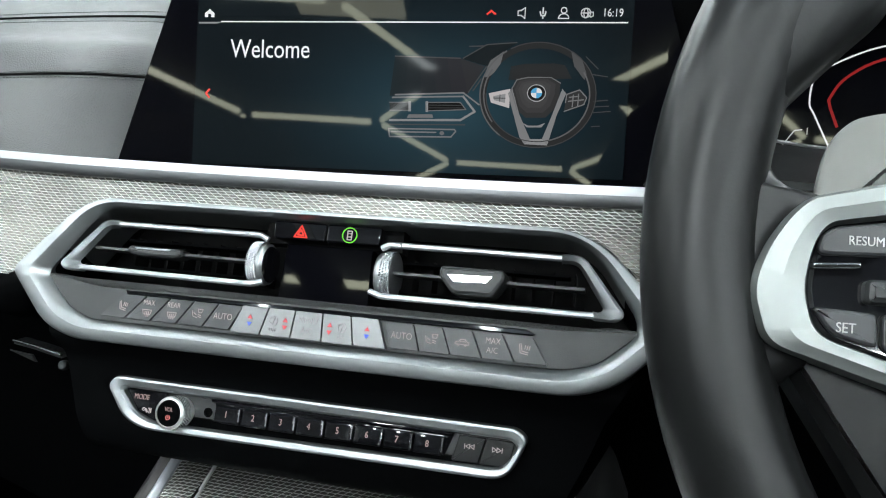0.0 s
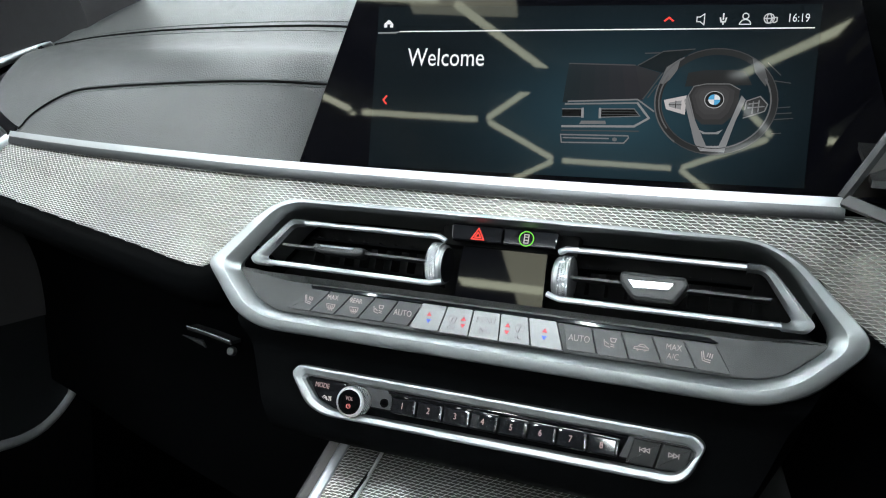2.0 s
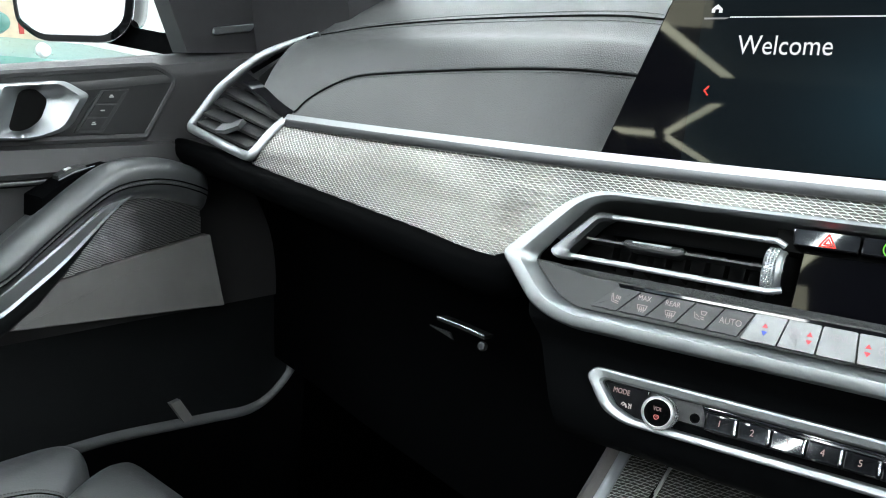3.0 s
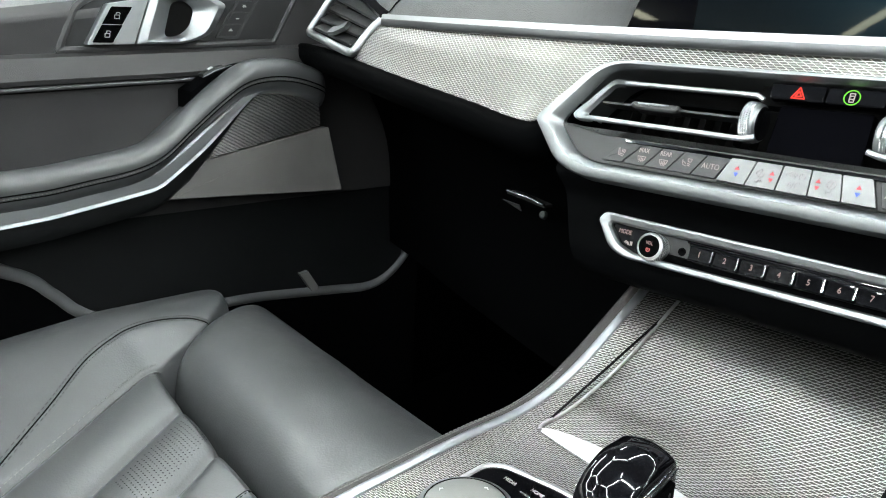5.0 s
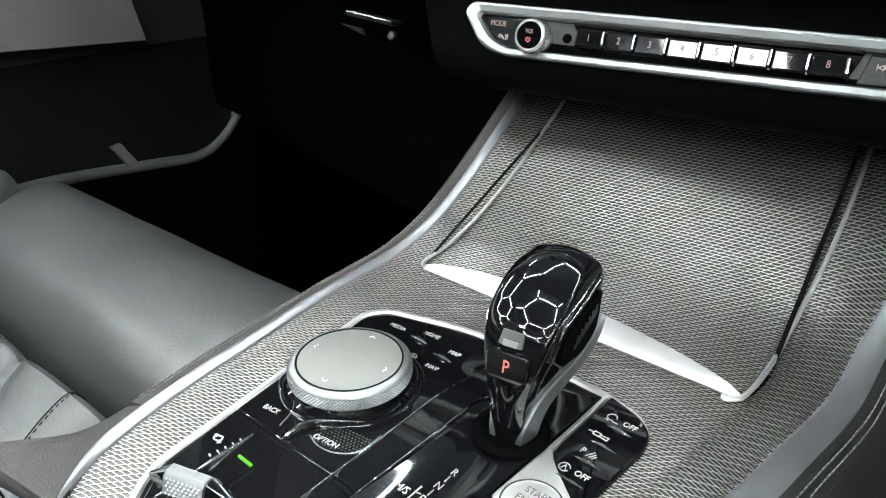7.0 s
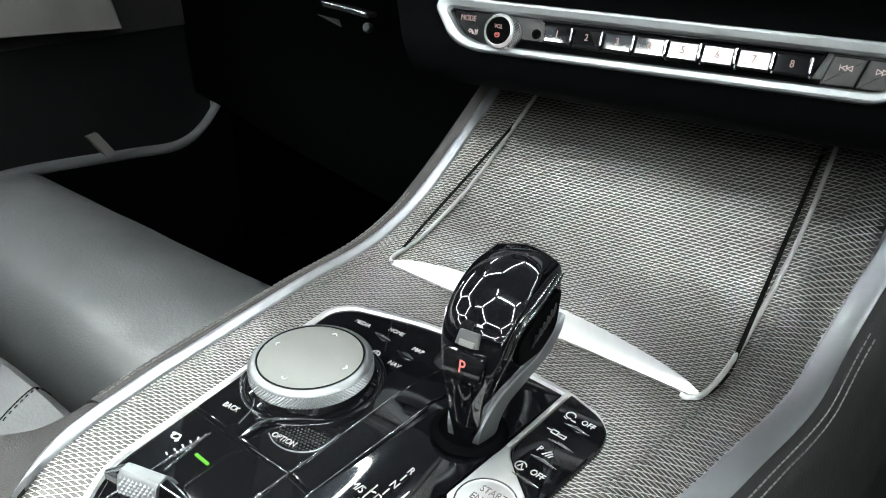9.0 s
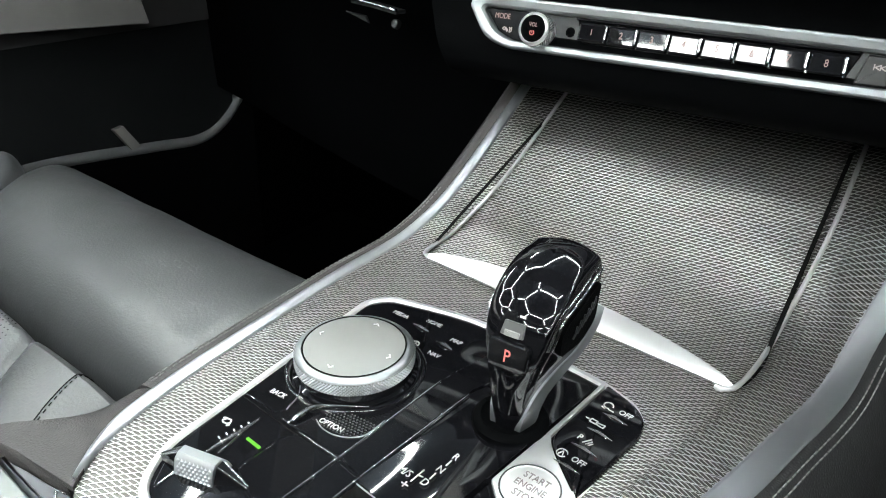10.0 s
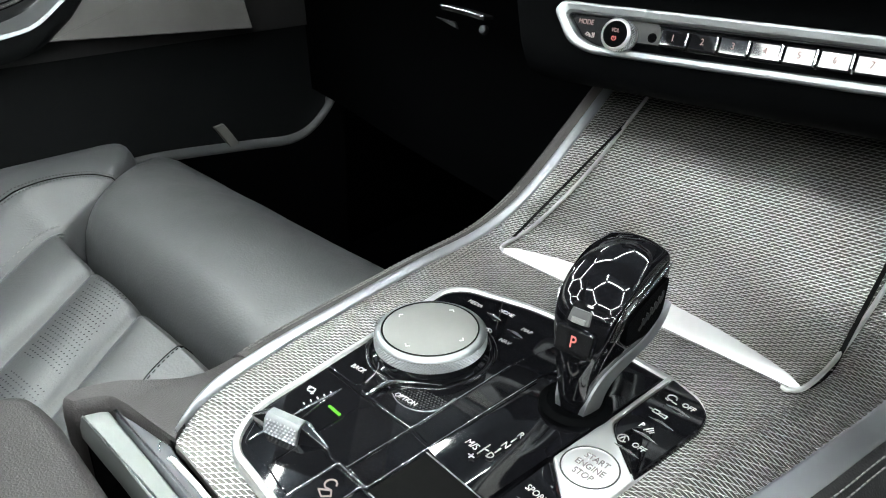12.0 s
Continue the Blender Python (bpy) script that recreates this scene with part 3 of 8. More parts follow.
# vent outlets
def outlet(sgn):
    """One outlet: a bright tube frame, a flat outer bracket, slats, a slider tab and a knurled wheel."""
    X = lambda x: x * sgn
    name_m = HEX
    P = lambda x, z, d: name_m @ Vector((*hz(X(x), z), d))
    # top and bottom rails
    bm = bmesh.new()
    sec = [(-0.0016, -0.0018), (0.0016, -0.0018), (0.0018, 0.0012), (0.0008, 0.0021), (-0.0008, 0.0021), (-0.0018, 0.0012)]
    sweep(bm, [P(-0.1440, 0.6712, -0.004), P(-0.10, 0.6712, -0.004), P(-0.0500, 0.6712, -0.004)], sec, up=(0, -0.94, 0.335))
    rail = part("vent_rail", bm, SATIN, vent, "satin aluminium vent rail")
    bm = bmesh.new()
    sweep(bm, [P(-0.1640, 0.6420, 0.0), P(-0.10, 0.6418, 0.0), P(-0.0480, 0.6416, 0.0)], sec, up=(0, -0.94, 0.335))
    part("vent_rail", bm, SATIN, vent, "satin aluminium vent rail")
    for z0, z1, d0, x1 in ((0.6712, 0.6690, -0.004, -0.0375), (0.6416, 0.6438, 0.0, -0.0345)):
        bm = bmesh.new()
        sweep(bm, [P(-0.0497, z0, d0), P(-0.042, z0, d0), P(x1, z1, d0 - 0.001)], sec, up=(0, -0.94, 0.335))
        part("rail_end", bm, SATIN, vent)
    # outer bracket
    o = rounded([hz(X(x), z) for x, z in ((-0.1438, 0.6735), (-0.1560, 0.6735), (-0.1810, 0.6440), (-0.1770, 0.6398), (-0.1640, 0.6398))], [0.001, 0.010, 0.004, 0.003, 0.001])
    i_ = rounded([hz(X(x), z) for x, z in ((-0.1438, 0.6688), (-0.1530, 0.6688), (-0.1690, 0.6460), (-0.1672, 0.6443), (-0.1640, 0.6443))], [0.001, 0.008, 0.003, 0.002, 0.001])
    bm = bmesh.new()
    tilt = lambda p, d: HEX @ Vector((p[0], p[1], d - 0.004 * min(1, max(0, p[1] - 0.023) / 0.03)))
    fr = [[tilt(a, -0.004) for a in o], [tilt(a, 0.0008) for a in o], [tilt(tuple(Vector(a) * 0.8 + Vector(b) * 0.2), 0.0016) for a, b in zip(o, i_)], [tilt(tuple(Vector(a) * 0.3 + Vector(b) * 0.7), 0.0004) for a, b in zip(o, i_)], [tilt(b, -0.003) for b in i_]]
    skin(bm, [[p for p in r] for r in fr], closed=False, caps=False)
    bmesh.ops.solidify(bm, geom=bm.faces, thickness=0.0008)
    part("vent_bracket", bm, SATIN, vent, "satin aluminium bracket")
    # vanes: deeper ones near black, the shade inside put into their colour
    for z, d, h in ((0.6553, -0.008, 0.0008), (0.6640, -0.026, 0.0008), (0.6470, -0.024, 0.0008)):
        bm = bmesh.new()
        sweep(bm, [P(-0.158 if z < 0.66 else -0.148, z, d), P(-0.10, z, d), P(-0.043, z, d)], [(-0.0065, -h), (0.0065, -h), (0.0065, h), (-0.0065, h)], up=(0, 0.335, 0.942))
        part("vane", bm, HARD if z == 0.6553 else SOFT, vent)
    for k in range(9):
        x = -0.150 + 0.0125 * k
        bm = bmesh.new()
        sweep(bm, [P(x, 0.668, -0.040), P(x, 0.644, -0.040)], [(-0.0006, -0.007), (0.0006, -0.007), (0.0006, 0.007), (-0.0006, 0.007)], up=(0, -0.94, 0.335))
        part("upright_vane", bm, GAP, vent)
    # slider tab
    if sgn > 0:
        t = rounded([hz(x, z) for x, z in ((-0.1310, 0.6580), (-0.0930, 0.6580), (-0.0920, 0.6545), (-0.0960, 0.6520), (-0.1270, 0.6520), (-0.1325, 0.6545))], 0.003)
        tab = plate("slider_tab", t, -0.010, 0.002, HEX, HARD, vent, 0.002, "black slider tab")
        plate("bright_inlay", rounded([hz(x, z) for x, z in ((-0.126, 0.6572), (-0.1, 0.6572), (-0.101, 0.6560), (-0.125, 0.6560))], 0.0004), 0.0015, 0.0024, HEX, SATIN, tab, 0.0003)
    else:
        t = rounded([hz(x, z) for x, z in ((0.0765, 0.6610), (0.1135, 0.6610), (0.1150, 0.6560), (0.1080, 0.6460), (0.0850, 0.6460), (0.0765, 0.6550))], 0.003)
        tab = plate("slider_tab", t, -0.012, 0.0055, HEX, HARD, vent, 0.0022, "black slider tab with a bright inlay")
        plate("bright_inlay", rounded([hz(x, z) for x, z in ((0.0810, 0.6565), (0.1080, 0.6572), (0.1045, 0.6530), (0.0855, 0.6522))], 0.0004), 0.0045, 0.0060, HEX, BRIGHT, tab, 0.0003)
    # knurled wheel
    c = HEX @ Vector((*hz(X(-0.0415), 0.6550), -0.0100))
    m = axes(c, (0, 1, 0), (0, 0, 1)) if sgn > 0 else axes(c, (0, 1, 0), (0, 0, 1))
    bm = bmesh.new()
    lathe(bm, [(0.004, -0.0055), (0.0125, -0.0055), (0.0138, -0.0045), (0.0138, 0.0015), (0.0130, 0.0022), (0.0130, 0.0042), (0.0118, 0.0055), (0.004, 0.0055)], m @ Matrix.Diagonal((1, 1, sgn, 1)), 40)
    wheel_ = part("thumb_wheel", bm, SATIN, vent, "knurled bright thumb wheel")
    bm = bmesh.new()
    for k in range(54):
        for j in range(4):
            ang = 2 * math.pi * (k + 0.5 * (j % 2)) / 54
            p = Vector((0.0138 * math.cos(ang), 0.0138 * math.sin(ang), (-0.0040 + 0.0017 * j) * sgn))
            r_ = Vector((math.cos(ang), math.sin(ang), 0))
            s_ = Vector((-math.sin(ang), math.cos(ang), 0)) * 0.0008
            h_ = Vector((0, 0, 0.0008))
            vs = [bm.verts.new(m @ q) for q in (p - s_, p - h_, p + s_, p + h_, p + r_ * 0.0006)]
            for a, b in ((0, 1), (1, 2), (2, 3), (3, 0)):
                bm.faces.new((vs[a], vs[b], vs[4]))
    part("knurling", bm, BRIGHT, wheel_, kind="stuff", sharp=4)
    bm = bmesh.new()
    lathe(bm, [(0.002, 0.0050), (0.0116, 0.0052), (0.0112, 0.0060), (0.002, 0.0061)], m @ Matrix.Diagonal((1, 1, sgn, 1)), 32)
    part("wheel_face", bm, PIANO, wheel_, "piano black wheel face")


outlet(1)
outlet(-1)
plate("temperature_display", rounded([hz(*p) for p in ((-0.0300, 0.6335), (0.0300, 0.6335), (0.0285, 0.6690), (-0.0290, 0.6690))], 0.001), -0.022, -0.014, HEX, GLASS, vent, 0.0006, "dark glass display, switched off")
for x0, x1 in ((-0.0345, -0.0005), (0.0005, 0.0345)):
    key = plate("gloss_button", rounded([hz(*p) for p in ((x0, 0.6705), (x1, 0.6705), (x1 + (0.001 if x1 > 0.01 else 0), 0.6808), (x0 - (0.001 if x0 < -0.01 else 0), 0.6808))], 0.0015), -0.02, -0.005, HEX, PIANO, vent, 0.001, "piano black button")
    strokes("bright_edge", [[hz(x0 + 0.006, 0.6802), hz(x1 - 0.004, 0.6802)]], 0.0004, at(HEX, (0, 0), -0.0055), CHROME, key)
    if x0 < -0.01:
        c = hz(-0.0165, 0.6748)
        strokes("hazard_triangle", [[(c[0] + x, c[1] + y) for x, y in t] for t in ([(-0.0042, -0.0030), (0.0042, -0.0030), (0, 0.0042), (-0.0042, -0.0030)], [(-0.0020, -0.0017), (0.0020, -0.0017), (0, 0.0016), (-0.0020, -0.0017)])], 0.0009, at(HEX, (0, 0), -0.0048), R_GLOW, key)
    else:
        c = hz(0.0155, 0.6752)
        strokes("green_ring", [arc(c[0], c[1], 0.0046, 0, 360, 24)], 0.0007, at(HEX, (0, 0), -0.0048), G_GLOW, key)
        strokes("car_symbol", [[(c[0] + x, c[1] + y) for x, y in t] for t in ([(-0.0013, -0.0028), (0.0013, -0.0028), (0.0014, 0.0026), (-0.0014, 0.0026), (-0.0013, -0.0028)], [(-0.001, 0.001), (0.001, 0.001)], [(-0.001, -0.001), (0.001, -0.001)])], 0.0006, at(HEX, (0, 0), -0.0048), INKLIT, key)
plate("button_shelf", [hz(*p) for p in ((-0.046, 0.6690), (0.046, 0.6690), (0.046, 0.6850), (-0.046, 0.6850))], -0.03, -0.018, HEX, GAP, vent)

# ---- audio panel ----
audio = thing("audio_panel", (0, 0.01, 0.54), "black audio control strip in a satin aluminium frame", "car radio")
AO = rounded([az(*p) for p in ((-0.1425, 0.5665), (-0.1370, 0.5730), (0.1270, 0.5735), (0.1335, 0.5685), (0.1240, 0.5447), (-0.1120, 0.5427), (-0.1270, 0.5475))], [0.005, 0.004, 0.008, 0.006, 0.014, 0.03, 0.02], 6)
AI = rounded([az(*p) for p in ((-0.1310, 0.5640), (-0.1290, 0.5663), (0.1235, 0.5667), (0.1280, 0.5630), (0.1200, 0.5507), (-0.1060, 0.5477), (-0.1190, 0.5520))], [0.002, 0.002, 0.004, 0.004, 0.008, 0.02, 0.014], 6)
framed("frame", AO, AI, [(0, -0.012), (0, 0.001), (0.1, 0.0026), (0.3, 0.003), (0.8, 0.0022), (1, 0.0004), (1, -0.01)], AUD, SURROUND, audio, "satin aluminium frame")
bm = bmesh.new()
slab(bm, inset(AI, -0.001), [(0, -0.012), (0, -0.004)], AUD)
part("face", bm, HARD, audio)
MODE = rounded([az(*p) for p in ((-0.1300, 0.5655), (-0.1000, 0.5660), (-0.0990, 0.5482), (-0.1060, 0.5480), (-0.1190, 0.5525))], 0.001)
mode_key = plate("mode_rocker", MODE, -0.005, -0.001, AUD, PIANO, audio, 0.0008)
letters("lettering", "MODE", 0.0048, at(AUD, az(-0.1175, 0.5615), -0.0009), REDLIT, mode_key)
strokes("pictogram", [[(x * 0.001, y * 0.001) for x, y in q] for q in ([(-4, 0), (-3, 1.4), (-1, 0.6), (0, -1)], [(-3, -0.6), (-1.6, 0.4), (-0.6, -1.4)], [(1.2, -1.6), (1.2, 1.2)], [(2.4, -1.2), (2.4, 1.6)], [(0.6, 1.4), (1.9, 0.6)])], 0.0006, at(AUD, az(-0.1120, 0.5540), -0.0009), INKLIT, mode_key)
km = axes(AUD @ Vector((*az(-0.0900, 0.5555), 0)), (1, 0, 0), (0, 0.287, 0.958))
bm = bmesh.new()
lathe(bm, [(0.005, -0.006), (0.0095, -0.005), (0.0102, 0.0), (0.0102, 0.0080), (0.0096, 0.0092), (0.0086, 0.0098), (0.0084, 0.0090), (0.002, 0.0090)], km, 48)
knob = part("volume_knob", bm, HANDLE, audio, "knurled bright volume knob")
bm = bmesh.new()
for k in range(40):
    for j in range(5):
        ang = 2 * math.pi * (k + 0.5 * (j % 2)) / 40
        p = Vector((0.0102 * math.cos(ang), 0.0102 * math.sin(ang), 0.0008 + 0.0016 * j))
        r_, s_, h_ = Vector((math.cos(ang), math.sin(ang), 0)), Vector((-math.sin(ang), math.cos(ang), 0)) * 0.0009, Vector((0, 0, 0.0008))
        vs = [bm.verts.new(km @ q) for q in (p - s_, p - h_, p + s_, p + h_, p + r_ * 0.0006)]
        for a, b in ((0, 1), (1, 2), (2, 3), (3, 0)):
            bm.faces.new((vs[a], vs[b], vs[4]))
part("knurling", bm, BRIGHT, knob, kind="stuff", sharp=4)
bm = bmesh.new()
lathe(bm, [(0.0083, 0.0086), (0.0081, 0.0094), (0.001, 0.0096)], km, 40)
cap = part("knob_cap", bm, SOFT, knob)
letters("lettering", "VOL", 0.0036, km @ Matrix.Translation((0, 0.0022, 0.0097)), REDLIT, cap)
strokes("power_symbol", [arc(0, -0.0026, 0.0014, 120, 420, 12), [(0, -0.0016), (0, -0.0027)]], 0.0004, km @ Matrix.Translation((0, 0, 0.0097)), P_GLOW, cap)
bm = bmesh.new()
lathe(bm, [(0.0030, -0.004), (0.0030, -0.0035), (0.001, -0.0036)], axes(AUD @ Vector((*az(-0.0705, 0.5575), 0)), (1, 0, 0), (0, 0.287, 0.958)), 20)
part("sensor_dot", bm, SOFT, audio)
PRE = [az(*p) for p in ((-0.0610, 0.5520), (0.0850, 0.5527), (0.0905, 0.5668), (-0.0680, 0.5665))]
plate("preset_bed", rounded(PRE, 0.001), -0.006, -0.003, AUD, PIANO, audio)
for i in range(8):
    x0 = -0.0640 + 0.0186 * i
    mid = Vector((0, az(x0, 0.5580)[1], 0))
    KEYM = AUD @ Matrix.Translation(mid) @ Matrix.Rotation(radians(-2.6), 4, "X") @ Matrix.Translation(-mid)
    key = plate("preset_button", rounded([az(*p) for p in ((x0 + 0.0004, 0.5528), (x0 + 0.0180, 0.5528), (x0 + 0.0180, 0.5632), (x0 + 0.0004, 0.5632))], 0.0012, 3), -0.004, 0.0016, KEYM, PIANO, audio, 0.0012)
    bm = bmesh.new()
    box(bm, (x0 + 0.0176, -0.0036, 0.0004), (x0 + 0.0186, 0.0042, 0.0022), AUD)
    part("bright_divider", bm, CHROME, key)
    letters("lettering", str(i + 1), 0.0056, at(KEYM, az(x0 + 0.009, 0.5583), 0.0017), REDLIT, key)
plate("preset_rail", [az(*p) for p in ((-0.066, 0.5643), (0.0890, 0.5650), (0.0898, 0.5664), (-0.0672, 0.5660))], -0.003, 0.0010, AUD, PIANO, audio)
for x0, x1, sgn in ((0.0925, 0.1085, -1), (0.1090, 0.1255, 1)):
    key = plate("skip_button", rounded([az(*p) for p in ((x0 - 0.003, 0.5510), (x1 - 0.003, 0.5512), (x1 + 0.0005, 0.5655), (x0 + 0.0005, 0.5655))], 0.001), -0.005, -0.0012, AUD, RIMSKIN, audio, 0.0008)
    c = az((x0 + x1) / 2 - 0.001, 0.5600)
    ls = [[(c[0] + sgn * x * 0.001, c[1] + y * 0.001) for x, y in q] for q in ([(-3, -1.3), (-0.6, 0), (-3, 1.3), (-3, -1.3)], [(-0.4, -1.3), (2.0, 0), (-0.4, 1.3), (-0.4, -1.3)], [(2.6, -1.4), (2.6, 1.4)])]
    strokes("skip_symbol", ls, 0.0005, at(AUD, (0, 0), -0.0012), INKLIT, key)
# ---- infotainment display ----
disp = thing("infotainment_display", (0.027, 0.10, 0.70), "black glass infotainment display showing a welcome page", "car display")
GL = rounded([(-0.2045, -0.0655), (0.2045, -0.0655), (0.1640, 0.0720), (-0.1610, 0.0720)], [0.006, 0.006, 0.016, 0.016], 7)
bm = bmesh.new()
slab(bm, GL, [(0.004, -0.016), (0.0005, -0.012), (0, -0.002), (0.0004, -0.0008), (0.0012, 0.0)], SCR)
part("glass_panel", bm, GLASS, disp, sharp=10)
m, n, l, b = node_mat("lit_panel")
b.inputs["Base Color"].default_value = (0.004, 0.005, 0.006, 1)
b.inputs["Roughness"].default_value = 0.025
b.inputs["Specular IOR Level"].default_value = 0.04
b.inputs["Emission Color"].default_value = (0.22, 0.60, 0.80, 1)
b.inputs["Specular Tint"].default_value = (1.0, 0.95, 0.70, 1)
# the page fades from a teal middle to near black at its edges
tc, mp, gr, mr = n.new("ShaderNodeTexCoord"), n.new("ShaderNodeMapping"), n.new("ShaderNodeTexGradient"), n.new("ShaderNodeMapRange")
mp.vector_type = "TEXTURE"
mp.inputs["Location"].default_value, mp.inputs["Scale"].default_value = (0.60, 0.50, 0.36), (0.52, 4.0, 0.80)
gr.gradient_type = "QUADRATIC_SPHERE"
mr.inputs["To Min"].default_value, mr.inputs["To Max"].default_value = 0.004, 0.095
l.new(tc.outputs["Generated"], mp.inputs["Vector"])
l.new(mp.outputs[0], gr.inputs["Vector"])
l.new(gr.outputs["Fac"], mr.inputs["Value"])
l.new(mr.outputs[0], b.inputs["Emission Strength"])
PANEL = m
page = plate("display_area", [(-0.146, -0.0600), (0.1455, -0.0585), (0.146, 0.0548), (-0.146, 0.0548)], -0.001, 0.0004, SCR, PANEL, disp, 0.0001, "lit dark blue display area")
GREYS = {}


def lit(v, tint=(1, 1, 1)):
    key = (round(v, 3), tint)
    if key not in GREYS:
        GREYS[key] = glow("display_grey", tint, v)
        b = GREYS[key].node_tree.nodes["Principled BSDF"]
        b.inputs["Base Color"].default_value = (0.004, 0.004, 0.004, 1)
        b.inputs["Roughness"].default_value = 0.05
        b.inputs["Specular IOR Level"].default_value = 0.04
    return GREYS[key]


def shape(name, polys, v, z=0.0007, parent=page, tint=(1, 1, 1)):
    bm = bmesh.new()
    for q in polys:
        skin(bm, [[SCR @ Vector((x, y, h)) for x, y in q] for h in (0.0003, z)])
    return part(name, bm, lit(v, tint), parent)


D = at(SCR, (0, 0), 0.0007)
strokes("header_line", [[(-0.1285, 0.0371), (0.1425, 0.0403)]], 0.0007, D, W_GLOW, page)
shape("home_marker", [[(-0.1450, 0.0356), (-0.1315, 0.0358), (-0.1285, 0.0369), (-0.1450, 0.0366)]], 0.35)
shape("home_symbol", [[(-0.1408, 0.0400), (-0.1408, 0.0426), (-0.1374, 0.0456), (-0.1340, 0.0426), (-0.1340, 0.0400), (-0.1362, 0.0400), (-0.1362, 0.0422), (-0.1386, 0.0422), (-0.1386, 0.0400)]], 1.0)
letters("greeting", "Welcome", 0.0178, SCR @ Matrix.Translation((-0.1213, 0.0184, 0.0005)) @ pose(0, 0, 0, 0, 0, 0.7), W_GLOW, page, align="LEFT", squeeze=0.80)
strokes("back_arrow", [[(-0.1352, -0.0090), (-0.1376, -0.0118), (-0.1352, -0.0146)]], 0.0010, D, R_GLOW, page)
strokes("up_arrow", [[(0.0505, 0.0430), (0.0532, 0.0452), (0.0559, 0.0430)]], 0.0010, at(SCR, (0.0029, 0.0015), 0.0007), R_GLOW, page)
strokes("speaker_symbol", [[(0.0705, 0.0420), (0.0725, 0.0420), (0.0750, 0.0400), (0.0750, 0.0470), (0.0725, 0.0450), (0.0705, 0.0450), (0.0705, 0.0420)]], 0.0006, at(SCR, (0.0028, 0.002), 0.0007), lit(0.75), page)
strokes("microphone_symbol", [[(0.0868, 0.0432), (0.0868, 0.0468)], [(0.0850, 0.0442), (0.0856, 0.0418), (0.0880, 0.0418), (0.0886, 0.0442)], [(0.0868, 0.0418), (0.0868, 0.0402)]], 0.0009, at(SCR, (0.0024, 0.0022), 0.0007), lit(0.75), page)
strokes("user_symbol", [arc(0.1010, 0.0453, 0.0018, 0, 360, 12), arc(0.1010, 0.0398, 0.0034, 15, 165, 8) + [(0.0976, 0.0402), (0.1043, 0.0402)]], 0.0006, at(SCR, (0.0014, 0.0022), 0.0007), lit(0.75), page)
strokes("globe_symbol", [arc(0.1162, 0.0434, 0.0030, 0, 360, 14), [(0.1136, 0.0434), (0.1190, 0.0434)], arc(0.1162, 0.0434, 0.0014, 0, 360, 8, 0.003), [(0.1180, 0.0440), (0.1208, 0.0440), (0.1208, 0.0418), (0.1194, 0.0408), (0.1180, 0.0418), (0.1180, 0.0440)]], 0.0006, at(SCR, (0.0, 0.0026), 0.0007), lit(0.6), page)
letters("clock_digits", "16:19", 0.0072, SCR @ Matrix.Translation((0.1331, 0.0462, 0.0005)), lit(0.85), page)

# drawing of a cockpit on the page
def oval(c, r, n=48, a0=0, a1=360):
    return [(c[0] + r[0] * math.cos(radians(a)), c[1] + r[1] * math.sin(radians(a))) for a in np.linspace(a0, a1, n + 1)][:n if a1 - a0 == 360 else n + 1]


def shrink(q, k):
    cx_, cy_ = sum(p[0] for p in q) / len(q), sum(p[1] for p in q) / len(q)
    return [(cx_ + (x - cx_) * k, cy_ + (y - cy_) * k) for x, y in q]


UP = at(SCR, (0, 0), 0.0012)
for k in range(5):
    a, b = k / 5, (k + 1) / 5
    low = lambda t: (-0.0083 + 0.0519 * t, -0.0098 + 0.0030 * t)
    high = lambda t: (-0.0059 + 0.0434 * t, 0.0163 - 0.0005 * t)
    shape("drawn_dash", [[low(a), high(a), high(b), low(b)]], 0.020 + 0.0012 * k, 0.0006, tint=(0.55 + 0.08 * k, 0.85, 1))
shape("drawn_dash", [[(0.0436, -0.0068), (0.0375, 0.0158), (0.0537, 0.0110)]], 0.026, 0.0006, tint=(0.93, 0.92, 1))
shape("drawn_windscreen", [[(0.0394, 0.0154), (0.0544, 0.0249), (0.0737, 0.0263), (0.0614, 0.0177), (0.0552, 0.0111)]], 0.010, 0.0008, tint=(0.5, 0.85, 1))
strokes("drawn_line", [[(0.0394, 0.0158), (0.0544, 0.0249), (0.0737, 0.0266)], [(0.0430, 0.0236), (0.0520, 0.0240)], [(-0.0059, 0.0163), (0.0375, 0.0158)], [(0.0440, -0.0060), (0.0552, 0.0111)], [(0.0470, -0.0050), (0.0520, 0.0030)], [(-0.0074, -0.0285), (0.0430, -0.0272)]], 0.0007, D, lit(0.060), page)
strokes("drawn_strip", [[(-0.0045, -0.0090), (0.0407, -0.0065), (0.0515, -0.0139)], [(-0.0063, -0.0108), (0.0408, -0.0088)]], 0.0010, D, lit(0.18), page)
strokes("drawn_vent_frame", [[(0.0408, -0.0088), (0.0488, -0.0184), (0.0398, -0.0242), (-0.0074, -0.0258)]], 0.0014, D, lit(0.24), page)
shape("drawn_vent_well", [[(0.0170, -0.0135), (0.0391, -0.0128), (0.0431, -0.0174), (0.0173, -0.0190)], [(-0.0081, -0.0142), (0.0053, -0.0138), (0.0056, -0.0190), (-0.0078, -0.0194)]], 0.004)
strokes("drawn_vent", [[(0.0170, -0.0135), (0.0391, -0.0128), (0.0431, -0.0174), (0.0173, -0.0190), (0.0170, -0.0135)], [(-0.0081, -0.0142), (0.0053, -0.0138)], [(-0.0078, -0.0194), (0.0056, -0.0190)]], 0.0006, UP, lit(0.15), page)
